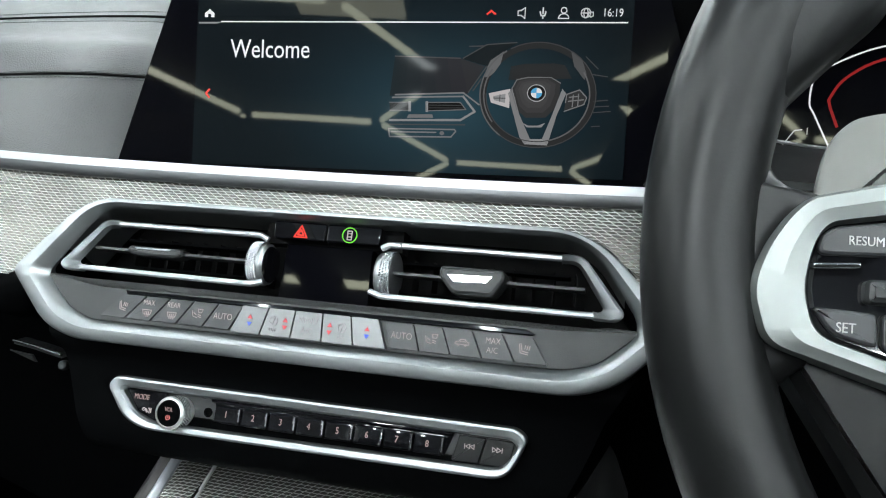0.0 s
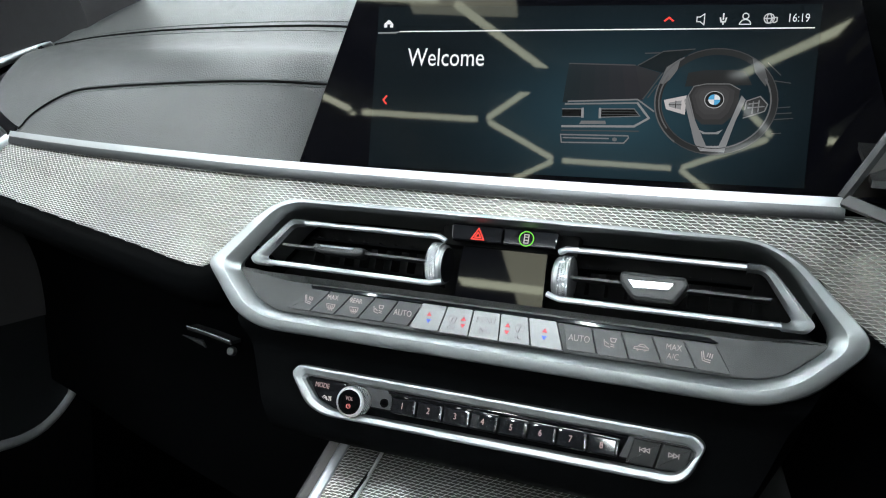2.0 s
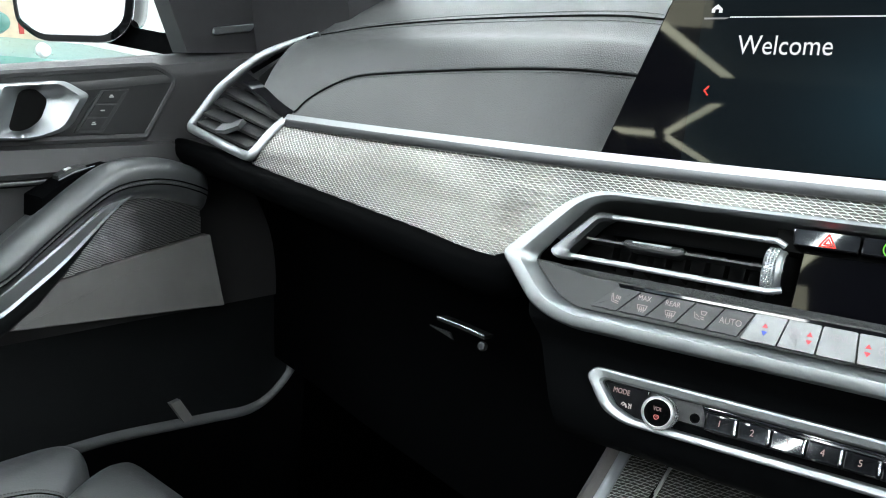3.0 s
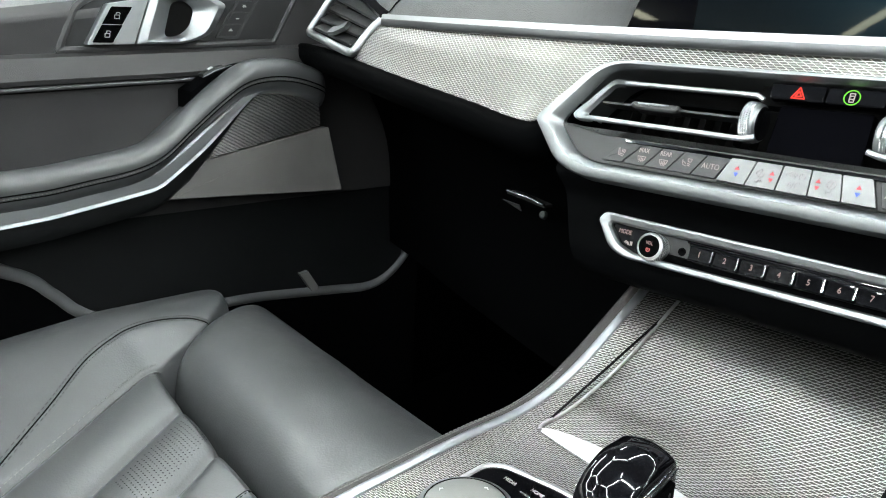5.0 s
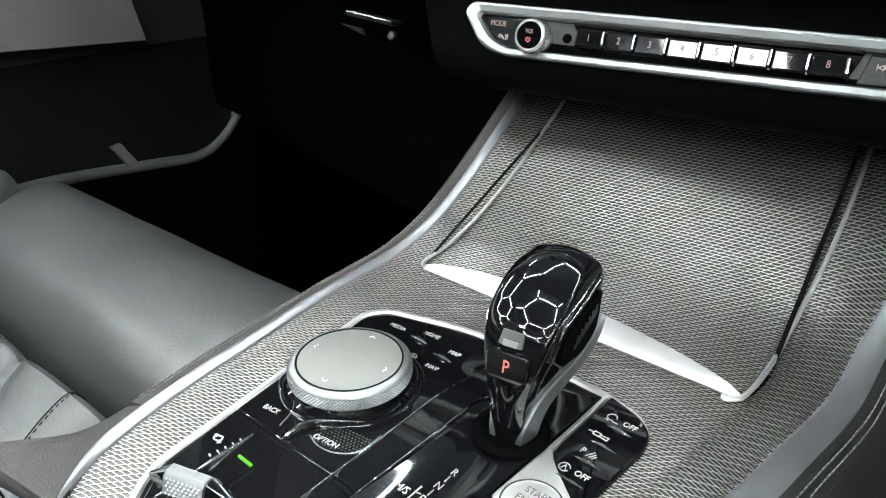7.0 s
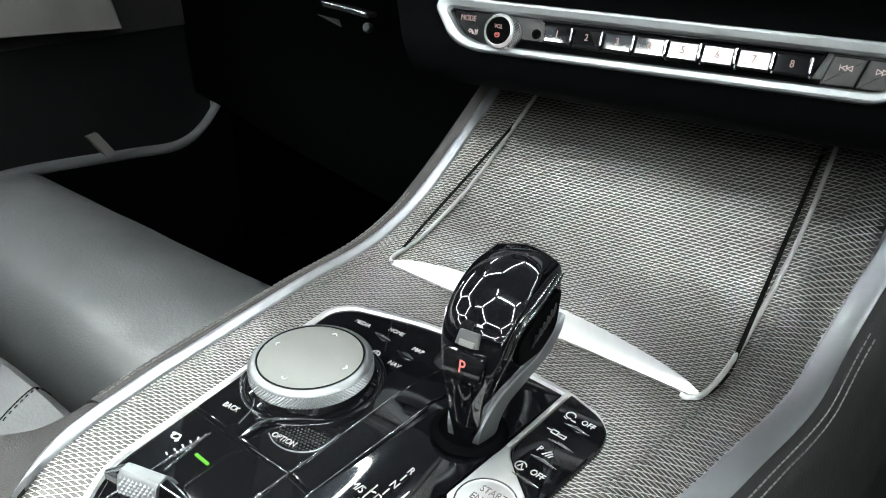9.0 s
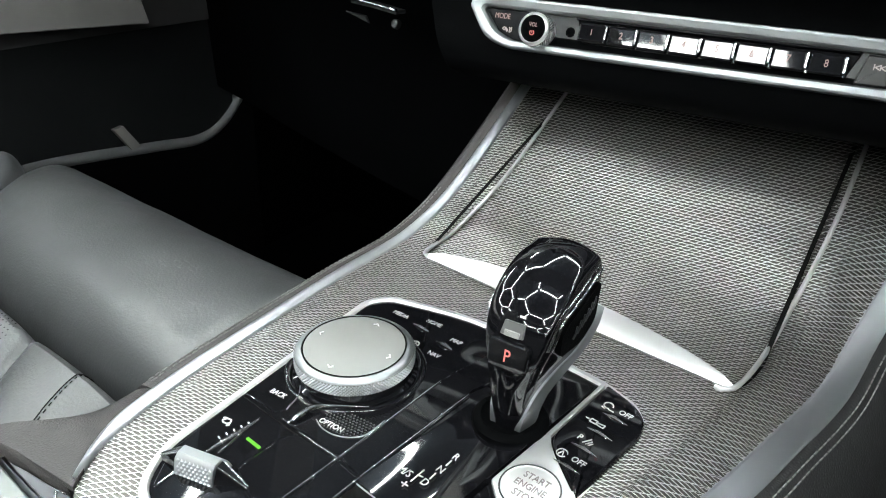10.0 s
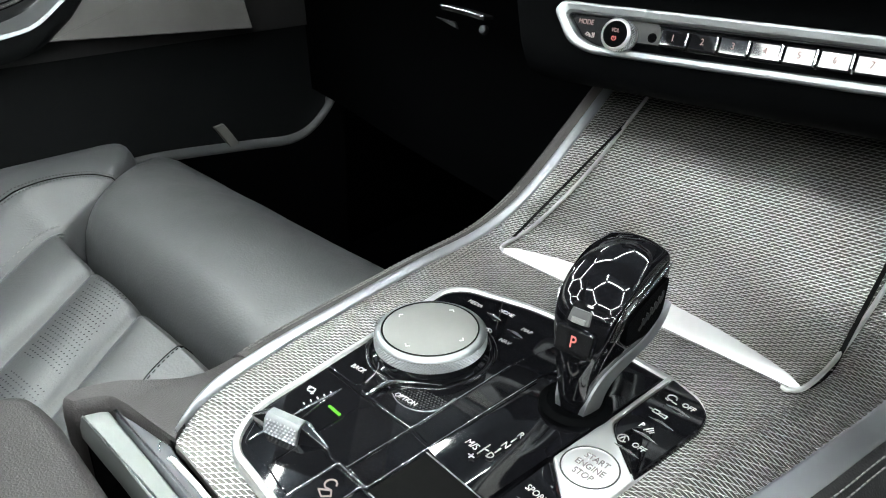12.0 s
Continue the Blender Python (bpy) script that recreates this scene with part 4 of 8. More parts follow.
strokes("drawn_vane", [[(0.0185, -0.0152), (0.0405, -0.0147)], [(0.0185, -0.0170), (0.0415, -0.0164)]], 0.0004, UP, lit(0.06), page)
strokes("drawn_detail", [[(0.0055, -0.0136), (0.0058, -0.0192)], [(0.0170, -0.0133), (0.0173, -0.0192)]], 0.0016, UP, lit(0.28), page)
shape("drawn_keys", [[(0.0053, -0.0216), (0.0209, -0.0211), (0.0217, -0.0233), (0.0039, -0.0239)]], 0.16)
strokes("drawn_audio", [[(-0.0079, -0.0314), (0.0364, -0.0305), (0.0370, -0.0318), (0.0341, -0.0354), (-0.0069, -0.0366), (-0.0079, -0.0314)], [(-0.0060, -0.0334), (0.0240, -0.0328)]], 0.0009, D, lit(0.17), page)
shape("drawn_knob", [oval((0.0280, -0.0332), (0.0016, 0.0013), 12)], 0.14, 0.0009)
# the drawn steering wheel
wc, wr, wi = (0.0887, -0.0066), (0.0370, 0.0336), (0.0330, 0.0298)
bm = bmesh.new()
ring_loft(bm, [[SCR @ Vector((*p, h)) for p in oval(wc, r)] for r, h in ((wr, 0.0004), (wr, 0.0009), (wi, 0.0009), (wi, 0.0004))])
part("drawn_rim", bm, lit(0.020), page)
for r_, a0, a1, w, v in ((wr, 125, 232, 0.0009, 0.11), (wi, 285, 390, 0.0009, 0.11), ((0.0345, 0.0312), 150, 215, 0.0009, 0.11), (wr, 232, 480, 0.0006, 0.05), (wi, 180, 285, 0.0006, 0.05)):
    strokes("drawn_rim_light", [oval(wc, r_, 30, a0, a1)], w, UP, lit(v), page)
shape("drawn_gauge", [[(0.0709, 0.0114), (0.0800, 0.0132), (0.0980, 0.0138), (0.1051, 0.0129), (0.1099, 0.0045), (0.0696, 0.0027)]], 0.018, 0.0008)
shape("drawn_thumb_rest", [[(0.0656, 0.0207), (0.0640, 0.0130), (0.0600, 0.0070), (0.0564, 0.0038), (0.0534, 0.0044), (0.0572, 0.0147)]], 0.13, 0.0010)
shape("drawn_thumb_rest", [[(0.1085, 0.0216), (0.1109, 0.0124), (0.1178, 0.0039), (0.1190, 0.0075), (0.1156, 0.0168)]], 0.075, 0.0010)
hub = [(0.0718, -0.0038), (0.0751, 0.0028), (0.0823, 0.0045), (0.0967, 0.0048), (0.1030, 0.0014), (0.1027, -0.0065), (0.0997, -0.0156), (0.0946, -0.0208), (0.0820, -0.0213), (0.0762, -0.0164)]
for k, v in enumerate((0.030, 0.042, 0.052, 0.060)):
    shape("drawn_hub", [[(x - 0.0006 * k, y + 0.0008 * k) for x, y in shrink(hub, 1 - 0.17 * k)]], v, 0.0010 + 0.00006 * k, tint=(1, 0.97, 0.97))
strokes("drawn_hub_edge", [hub[9:] + hub[:5]], 0.0006, UP, lit(0.15), page)
for q, v in (([(0.0698, -0.0060), (0.0725, -0.0030), (0.0778, -0.0192), (0.0857, -0.0349), (0.0822, -0.0383), (0.0787, -0.0337)], 0.20), ([(0.1043, -0.0022), (0.1069, -0.0050), (0.1017, -0.0192), (0.0968, -0.0385), (0.0933, -0.0346), (0.0985, -0.0200)], 0.22), ([(0.0822, -0.0383), (0.0857, -0.0349), (0.0933, -0.0346), (0.0968, -0.0385)], 0.26)):
    shape("drawn_spoke_leg", [q], v, 0.0011)
shape("drawn_slot", [[(0.0800, -0.0246), (0.0844, -0.0263), (0.0906, -0.0260), (0.0948, -0.0241), (0.0925, -0.0271), (0.0831, -0.0274)]], 0.24, 0.0011)
shape("drawn_spoke", [[(0.0573, -0.0064), (0.0711, -0.0031), (0.0711, -0.0154), (0.0591, -0.0122)]], 0.52, 0.0011, tint=(1, 0.93, 0.91))
shape("drawn_spoke_keys", [[(0.0604, -0.0081), (0.0683, -0.0064), (0.0683, -0.0123), (0.0609, -0.0107)]], 0.26, 0.0013)
strokes("drawn_spoke_line", [[(0.0606, -0.0094), (0.0683, -0.0093)], [(0.0648, -0.0070), (0.0648, -0.0116)]], 0.0005, at(SCR, (0, 0), 0.0014), lit(0.05), page)
shape("drawn_spoke", [[(0.1073, -0.0057), (0.1153, -0.0026), (0.1199, -0.0074), (0.1184, -0.0118), (0.1062, -0.0165)]], 0.030, 0.0011)
strokes("drawn_right_keys", [[(0.1068, -0.0110), (0.1073, -0.0057), (0.1153, -0.0026), (0.1199, -0.0074), (0.1184, -0.0118), (0.1062, -0.0165)], [(0.1085, -0.0100), (0.1180, -0.0088)], [(0.1115, -0.0060), (0.1112, -0.0135)], [(0.1148, -0.0052), (0.1146, -0.0124)], [(0.1090, -0.0075), (0.1150, -0.0066)]], 0.0007, at(SCR, (0, 0), 0.0013), lit(0.17), page)
strokes("drawn_side", [[(0.1243, -0.0095), (0.1330, -0.0085)], [(0.1247, -0.0166), (0.1352, -0.0155)], [(0.1250, -0.0130), (0.1340, -0.0122)], [(0.1220, 0.0075), (0.1320, 0.0062)], [(0.1180, 0.0185), (0.1260, 0.0110)], [(0.1240, -0.0255), (0.1290, -0.0250)]], 0.0006, D, lit(0.050), page)
bc = (0.0881, -0.0054)
shape("drawn_badge", [oval(bc, (0.0060, 0.0055), 28)], 0.40, 0.0014)
shape("drawn_badge_ring", [oval(bc, (0.0055, 0.0050), 28)], 0.012, 0.0015)
for k in range(4):
    shape("drawn_badge_quarter", [[bc] + oval(bc, (0.0036, 0.0033), 6, 90 * k, 90 * k + 90)], 0.75, 0.0016, tint=(1, 1, 1) if k % 2 == 0 else (0.12, 0.50, 0.85))
# the dark housing behind the glass
bm = bmesh.new()
slab(bm, inset(GL, 0.012), [(0.01, -0.035), (0, -0.026), (0, -0.012)], SCR)
part("housing", bm, SOFT, disp)

# ---- centre console ----
con = thing("centre_console", (0, -0.15, 0.05), "centre console with woven aluminium trim and bright rails", "car console")
prof = curve1([(-0.36, 0.396), (-0.32, 0.406), (-0.29, 0.4125), (-0.25, 0.4160), (-0.20, 0.4185), (-0.14, 0.4206), (-0.09, 0.4228), (-0.06, 0.4280), (-0.03, 0.4390), (0.0, 0.4570), (0.03, 0.4790), (0.06, 0.5020), (0.09, 0.5250), (0.13, 0.556)])
left_x = curve1([(-0.345, -0.118), (-0.325, -0.1270), (-0.313, -0.1345), (-0.29, -0.1425), (-0.25, -0.1458), (-0.20, -0.1460), (-0.15, -0.1460), (-0.11, -0.145), (-0.07, -0.140), (-0.03, -0.135), (0.01, -0.130), (0.048, -0.125), (0.13, -0.115)])
right_x = curve1([(-0.345, 0.034), (-0.30, 0.050), (-0.24, 0.0680), (-0.203, 0.0790), (-0.151, 0.0948), (-0.127, 0.1014), (-0.074, 0.1160), (-0.032, 0.1230), (0.0026, 0.1310), (0.02, 0.1360), (0.06, 0.1430), (0.13, 0.150)])


def con_at(u, y):
    """The console's top: u from the left rail to the right one."""
    x = left_x(y) + (right_x(y) - left_x(y)) * u
    fall = max(0.0, u - 0.925) / 0.075
    rise = max(0.0, 0.05 - u) / 0.05
    return Vector((x, y, prof(y) - 0.0085 * fall ** 1.25 - 0.0015 * rise))


def con_z(x, y):
    u = (x - left_x(y)) / (right_x(y) - left_x(y))
    return con_at(min(1, max(0, u)), y).z


rear_y = curve1([(-0.14, -0.3165), (-0.13, -0.3182), (-0.1137, -0.3208), (-0.0962, -0.3236), (-0.0775, -0.3266), (0.02, -0.3421), (0.06, -0.3485)])


def console_trim(u, v):
    y = rear_y(-0.130 + 0.172 * u)
    return con_at(u, y + (0.125 - y) * v) - Vector((0, 0, 0.0008))


bm = bmesh.new()
grid(bm, console_trim, 60, 90, 0.004, (0, 0, -1))
top = part("trim_surface", bm, MESHBASE, con, "woven aluminium console trim")
PANEL_OUT = rounded([cy(*p) for p in ((-0.1010, -0.3110), (-0.1142, -0.2880), (-0.1145, -0.1440), (-0.1040, -0.1330), (-0.0500, -0.1243), (0.0290, -0.1395), (0.0480, -0.1475), (0.0555, -0.1590), (0.0470, -0.2180), (0.0330, -0.2820), (0.0240, -0.3290), (-0.0420, -0.3235))], [0.02, 0.014, 0.014, 0.02, 0.03, 0.004, 0.006, 0.008, 0.01, 0.02, 0.02, 0.02], 6)


def inside_poly(p, q):
    hit, k = False, len(q)
    for i in range(k):
        (x0, y0), (x1, y1) = q[i - 1], q[i]
        if (y0 > p[1]) != (y1 > p[1]) and p[0] < x0 + (x1 - x0) * (p[1] - y0) / (y1 - y0):
            hit = not hit
    return hit


LID = [(-0.1170, -0.0830), (0.0825, -0.1100), (0.0880, -0.0900), (0.0960, 0.0600), (0.0960, 0.1100), (-0.0895, 0.1100), (-0.0900, 0.0670)]
LIDR = rounded(LID, [0.006, 0.008, 0.01, 0.01, 0.01, 0.002, 0.03], 5)


def con_cell(u, v):
    p = Vector((u, v, con_z(u, v)))
    a, b = con_z(u + 0.003, v), con_z(u, v + 0.003)
    return p, Vector((-(a - p.z) / 0.003, -(b - p.z) / 0.003, 1)).normalized()


SMALL = inset(PANEL_OUT, 0.0020)
LIDBIG = inset(LIDR, -0.0016)
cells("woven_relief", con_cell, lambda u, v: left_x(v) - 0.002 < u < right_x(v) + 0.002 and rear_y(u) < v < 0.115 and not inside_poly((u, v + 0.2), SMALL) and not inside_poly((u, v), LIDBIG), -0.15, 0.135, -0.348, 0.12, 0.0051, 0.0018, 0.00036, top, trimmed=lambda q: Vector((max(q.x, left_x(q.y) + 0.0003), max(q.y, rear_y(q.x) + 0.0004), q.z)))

# storage lid in its groove
bm = bmesh.new()
k = 40
pts = inset(LIDR, -0.0018)
vs = [bm.verts.new((x, y, con_z(x, y) + 0.0013)) for x, y in pts]
vi = [bm.verts.new((x, y, con_z(x, y) + 0.0013)) for x, y in inset(LIDR, 0.0006)]
for i in range(len(vs)):
    j = (i + 1) % len(vs)
    bm.faces.new((vs[i], vs[j], vi[j], vi[i]))
groove = part("lid_groove", bm, GAP, con)


def lid_y(u):
    """The lid's rear edge."""
    return -0.0830 - 0.027 * u


def lid_at(u, v):
    rear = lid_y(u)
    y = rear + (0.11 - rear) * v
    xl = -0.1170 + 0.027 * min(1, (y + 0.083) / 0.15) if y > -0.083 else -0.1170
    xr = 0.0825 + 0.0135 * min(1, (y + 0.110) / 0.17)
    x = xl + (xr - xl) * u
    return Vector((x, y, con_z(x, y) + 0.0007))


bm = bmesh.new()
grid(bm, lid_at, 30, 40, 0.004, (0, 0, -1))
lid = part("storage_lid", bm, MESHBASE, con, "woven aluminium storage lid")
LIDIN = inset(LIDR, 0.0012)


def lid_cell(u, v):
    p, n = con_cell(u, v)
    return p + Vector((0, 0, 0.0014)), n


cells("lid_relief", lid_cell, lambda u, v: inside_poly((u, v), LIDIN), -0.13, 0.11, -0.12, 0.11, 0.0051, 0.0018, 0.00036, lid)
bm = bmesh.new()
sweep(bm, spline([(x, y, con_z(x, y) + 0.0030) for x, y in ((-0.0913, 0.06), (-0.1018, 0.0), (-0.1108, -0.05), (-0.1160, -0.0785), (-0.113, -0.0850))], 6), circle(0.0014, 8))
part("lid_edge", bm, HANDLE, lid)
bm = bmesh.new()
sweep(bm, spline([(x, y, con_z(x, y) + 0.0030) for x, y in ((0.0740, -0.1150), (0.0773, -0.1155), (0.0836, -0.1070), (0.0888, -0.0756), (0.0930, -0.0362), (0.0975, -0.0034), (0.1005, 0.0245), (0.1025, 0.0600))], 6), circle(0.0014, 8))
part("lid_edge", bm, HANDLE, lid)
# bright handle strip along the lid's rear edge: thin at both ends
bm = bmesh.new()
rings = []
for i in range(33):
    s = i / 32
    x = -0.1135 + 0.1945 * s
    y0 = lid_y((x + 0.117) / 0.1995) - 0.0012
    w = 0.0012 + 0.0215 * (math.sin(math.pi * s) ** 0.6)
    z = con_z(x, y0)
    rings.append([Vector((x, y0, z + 0.0002)), Vector((x, y0 - 0.0003, z + 0.0016)), Vector((x, y0 + 0.12 * w, z + 0.0024)), Vector((x, y0 + 0.5 * w, con_z(x, y0 + 0.5 * w) + 0.0030)), Vector((x, y0 + 0.9 * w, con_z(x, y0 + w) + 0.0034)), Vector((x, y0 + w, con_z(x, y0 + w) + 0.0008))])
skin(bm, rings)
part("lid_handle", bm, HANDLE, lid, "satin aluminium handle strip")

# rails along both sides
def rail(name, fx, sgn, y0, y1, z_off, mid, shape_, taper=0.0):
    """A bar along one side; shape_: (outward, up) pairs round its section."""
    bm = bmesh.new()
    path = [Vector((fx(y) + sgn * mid, y, con_at(0 if sgn < 0 else 1, y).z + z_off)) for y in np.linspace(y0, y1, 80)]
    k_ = lambda t: min(1.0, 0.12 + 0.88 * t / taper) if taper else 1.0
    sweep(bm, path, lambda t: [(a * k_(t), b) for a, b in shape_])
    return part(name, bm, RAIL, con, "satin aluminium rail", sharp=30)


rail("left_rail", left_x, -1, -0.314, 0.12, 0.0014, 0.0020, [(x * 0.0078, z) for x, z in ((-0.55, -0.006), (0.55, -0.006), (0.55, -0.0008), (0.48, 0.0008), (0.30, 0.0020), (0, 0.0026), (-0.30, 0.0020), (-0.48, 0.0008), (-0.55, -0.0008))], 0.07)
rail("right_rail", right_x, 1, -0.345, 0.12, 0.0010, 0.00675, [(-0.0072, -0.006), (-0.0072, -0.0006), (-0.0056, 0.0004), (-0.0050, 0.0016), (-0.0040, 0.0019), (0.0, 0.0012), (0.0055, -0.0008), (0.0068, -0.0022), (0.0072, -0.006)])


# leather flanks, with a stitched seam
def flank(fx, sgn, u_side, w0, y0, y1, steps, mat_):
    bm = bmesh.new()

    def over(y, dx):
        for (a, za), (b, zb) in zip(steps, steps[1:]):
            if dx <= b:
                return con_at(u_side, y).z + za + (zb - za) * (dx - a) / (b - a)

    def fn(u, v):
        y = y0 + (y1 - y0) * u
        a = v * (len(steps) - 1)
        i = min(len(steps) - 2, int(a))
        dx = steps[i][0] + (steps[i + 1][0] - steps[i][0]) * (a - i)
        return Vector((fx(y) + sgn * (w0 + dx), y, max(0.02, over(y, dx))))

    grid(bm, fn, 50, 24, 0.004, (-sgn, 0, 0))
    fl = part("flank", bm, mat_, con, "black leather flank")
    bm = bmesh.new()
    yy = y0 + 0.004
    while yy < min(y1, -0.02):
        for q in (0.0052, 0.0080):
            a = Vector((fx(yy) + sgn * (w0 + q), yy, over(yy, q) + 0.0002))
            b = Vector((fx(yy + 0.003) + sgn * (w0 + q), yy + 0.003, over(yy + 0.003, q) + 0.0002))
            sweep(bm, [a, (a + b) / 2 + Vector((0, 0, 0.0003)), b], circle(0.0004, 5))
        yy += 0.0042
    part("stitching", bm, THREAD, fl, "grey double seam", kind="stuff")


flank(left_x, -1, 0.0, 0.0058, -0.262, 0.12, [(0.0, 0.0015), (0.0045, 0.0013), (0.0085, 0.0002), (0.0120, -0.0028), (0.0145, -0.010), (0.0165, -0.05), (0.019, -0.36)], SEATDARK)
# right flank in the darker copy, shade in its colour
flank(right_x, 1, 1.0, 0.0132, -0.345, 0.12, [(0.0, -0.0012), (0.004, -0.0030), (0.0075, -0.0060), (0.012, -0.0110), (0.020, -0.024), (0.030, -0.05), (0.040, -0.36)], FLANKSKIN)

# leather saddle that sweeps from the left rail's end down to the armrest
saddle_out = curve1([(-0.318, -0.2020), (-0.308, -0.1965), (-0.2946, -0.1825), (-0.2853, -0.1742), (-0.2763, -0.1690), (-0.262, -0.1655)])


def saddle(u, v):
    y = -0.3165 + 0.0550 * u
    a, b = left_x(y) - 0.0008, saddle_out(y)
    za, zb = con_at(0, y).z + 0.0013, 0.4046 + 0.0035 * max(0.0, (u - 0.6) / 0.4)
    fall = (1 - u) * (1 - (1 - v) ** 2.2) + u * v ** 2.2
    return Vector((a + (b - a) * v, y, za + (zb - za) * fall))


bm = bmesh.new()
grid(bm, saddle, 36, 24, 0.003, (0, 0, -1))
part("saddle", bm, SEATDARK, con, "dark leather saddle beside the rail")

# ---- gear panel ----
def cz(x, y, h=0.0):
    return CON @ Vector((x, y + 0.2, h))


PANEL_IN = inset(PANEL_OUT, 0.0042)
framed("panel_frame", PANEL_OUT, PANEL_IN, [(0, -0.004), (0, 0.0008), (0.2, 0.0020), (0.8, 0.0022), (1, 0.0012), (1, -0.004)], CON, HANDLE, con, "bright aluminium panel frame")
bm = bmesh.new()
slab(bm, inset(PANEL_OUT, 0.003), [(0, -0.004), (0, 0.0008)], CON)
gear_panel = part("gear_panel", bm, PIANO, con, "piano black control panel")


def key(name, pts, h, mat_=PIANO, r=0.0015, parent=None, label="", bev=0.0008, base=0.0):
    return plate(name, rounded([cy(*p) for p in pts], r, 3), base, h, CON, mat_, parent or gear_panel, bev, label)


def word(text, x, y, size, parent, mat_=INK, h=0.0013, turn=0.0, squeeze=0.82):
    letters("lettering", text, size, CON @ Matrix.Translation((x, y + 0.2, h)) @ pose(0, 0, 0, 0, 0, turn), mat_, parent, squeeze=squeeze)


# rotary controller: well, skirt, knurled ring and touch pad
bm = bmesh.new()
WM = axes(cz(-0.0800, -0.1965, 0.0), (1, 0, 0), (0, 1, 0.035))
lathe(bm, [(0.0352, 0.0008), (0.0345, 0.0014), (0.0330, 0.0016), (0.0310, 0.0010), (0.0290, 0.0018), (0.0275, 0.0060), (0.0270, 0.0100), (0.004, 0.0100)], WM, 56)
part("controller_base", bm, PIANO, gear_panel)
rot = thing("rotary_controller", (-0.079, -0.198, 0.424), "knurled aluminium rotary controller with a grey touch pad", "control knob")
KM = axes(cz(-0.0785, -0.1985, 0.0055), (1, 0, 0), (0, 1, 0.035))
# dark band behind the knurling: shade between the points put into colour
bm = bmesh.new()
lathe(bm, [(0.0284, 0.0021), (0.02905, 0.0023), (0.02905, 0.0080), (0.0284, 0.0082)], KM, 72)
part("ring_groove", bm, MESHBASE, rot)
bm = bmesh.new()
lathe(bm, [(0.010, 0.0), (0.0255, 0.0002), (0.0275, 0.0012), (0.0289, 0.0022), (0.0289, 0.0080), (0.0284, 0.0090), (0.0272, 0.0098), (0.0258, 0.0102), (0.0256, 0.0092), (0.004, 0.0090)], KM, 72)
ring_ = part("turning_ring", bm, SATIN, rot, "bright knurled aluminium ring")
bm = bmesh.new()
for k in range(108):
    for j in range(7):
        ang = 2 * math.pi * (k + 0.5 * (j % 2)) / 108
        p = Vector((0.02905 * math.cos(ang), 0.02905 * math.sin(ang), 0.0027 + 0.00082 * j))
        r_, s_, h_ = Vector((math.cos(ang), math.sin(ang), 0)), Vector((-math.sin(ang), math.cos(ang), 0)) * 0.00078, Vector((0, 0, 0.00076))
        vs = [bm.verts.new(KM @ q) for q in (p - s_, p - h_, p + s_, p + h_, p + r_ * 0.0006)]
        for a, b in ((0, 1), (1, 2), (2, 3), (3, 0)):
            bm.faces.new((vs[a], vs[b], vs[4]))
part("knurling", bm, SATIN, ring_, kind="stuff", sharp=4)
TOUCH = surface("touch_pad", (0.20, 0.20, 0.195), 0.42, grain=0.1, size=3000, vary=0.04)
bm = bmesh.new()
lathe(bm, [(0.0254, 0.0086), (0.0250, 0.0100), (0.0246, 0.0103), (0.001, 0.0104)], KM, 64)
padd = part("touch_pad", bm, TOUCH, rot, "matt grey touch pad")
bm = bmesh.new()
lathe(bm, [(0.0247, 0.0103), (0.0248, 0.01055), (0.0254, 0.01055), (0.0255, 0.0103)], KM, 64)
part("pad_gap", bm, GAP, rot)
for a in (0, 90, 180, 270):
    m = KM @ pose(0, 0, 0, 0, 0, a + 4) @ Matrix.Translation((0.0205, 0, 0.0105))
    strokes("arrow_mark", [[(-0.0012, -0.0014), (0, 0), (-0.0012, 0.0014)]], 0.0005, m, INK, padd)

# keys round the controller
FLAT = lambda h: CON @ Matrix.Translation((0, 0, h))
k1 = key("back_key", [(-0.1105, -0.2415), (-0.0885, -0.2440), (-0.0862, -0.2390), (-0.0876, -0.2302), (-0.0960, -0.2195), (-0.1115, -0.2120)], 0.0011, bev=0.0005)
word("BACK", -0.0968, -0.2334, 0.0043, k1, INKDIM)
tube("bright_edge", spline([cz(-0.0980, -0.2150, 0.0012), cz(-0.0946, -0.2205, 0.0013), cz(-0.0882, -0.2290, 0.0013), cz(-0.0858, -0.2395, 0.0012)], 6), 0.0003, SATIN, k1, 6)
k1 = key("option_key", [(-0.0840, -0.2452), (-0.0470, -0.2496), (-0.0400, -0.2100), (-0.0480, -0.2085), (-0.0560, -0.2240), (-0.0690, -0.2320), (-0.0800, -0.2370)], 0.0011, bev=0.0005)
word("OPTION", -0.0616, -0.2368, 0.0043, k1, INKDIM, 0.0017)
pocket = spline([cz(-0.0700, -0.2372, 0.0013), cz(-0.0640, -0.2402, 0.0014), cz(-0.0562, -0.2406, 0.0014), cz(-0.0490, -0.2375, 0.0014), cz(-0.0450, -0.2320, 0.0014), cz(-0.0440, -0.2210, 0.0013)], 6)
tube("bright_edge", pocket, 0.0003, SATIN, k1, 6)
bm = bmesh.new()
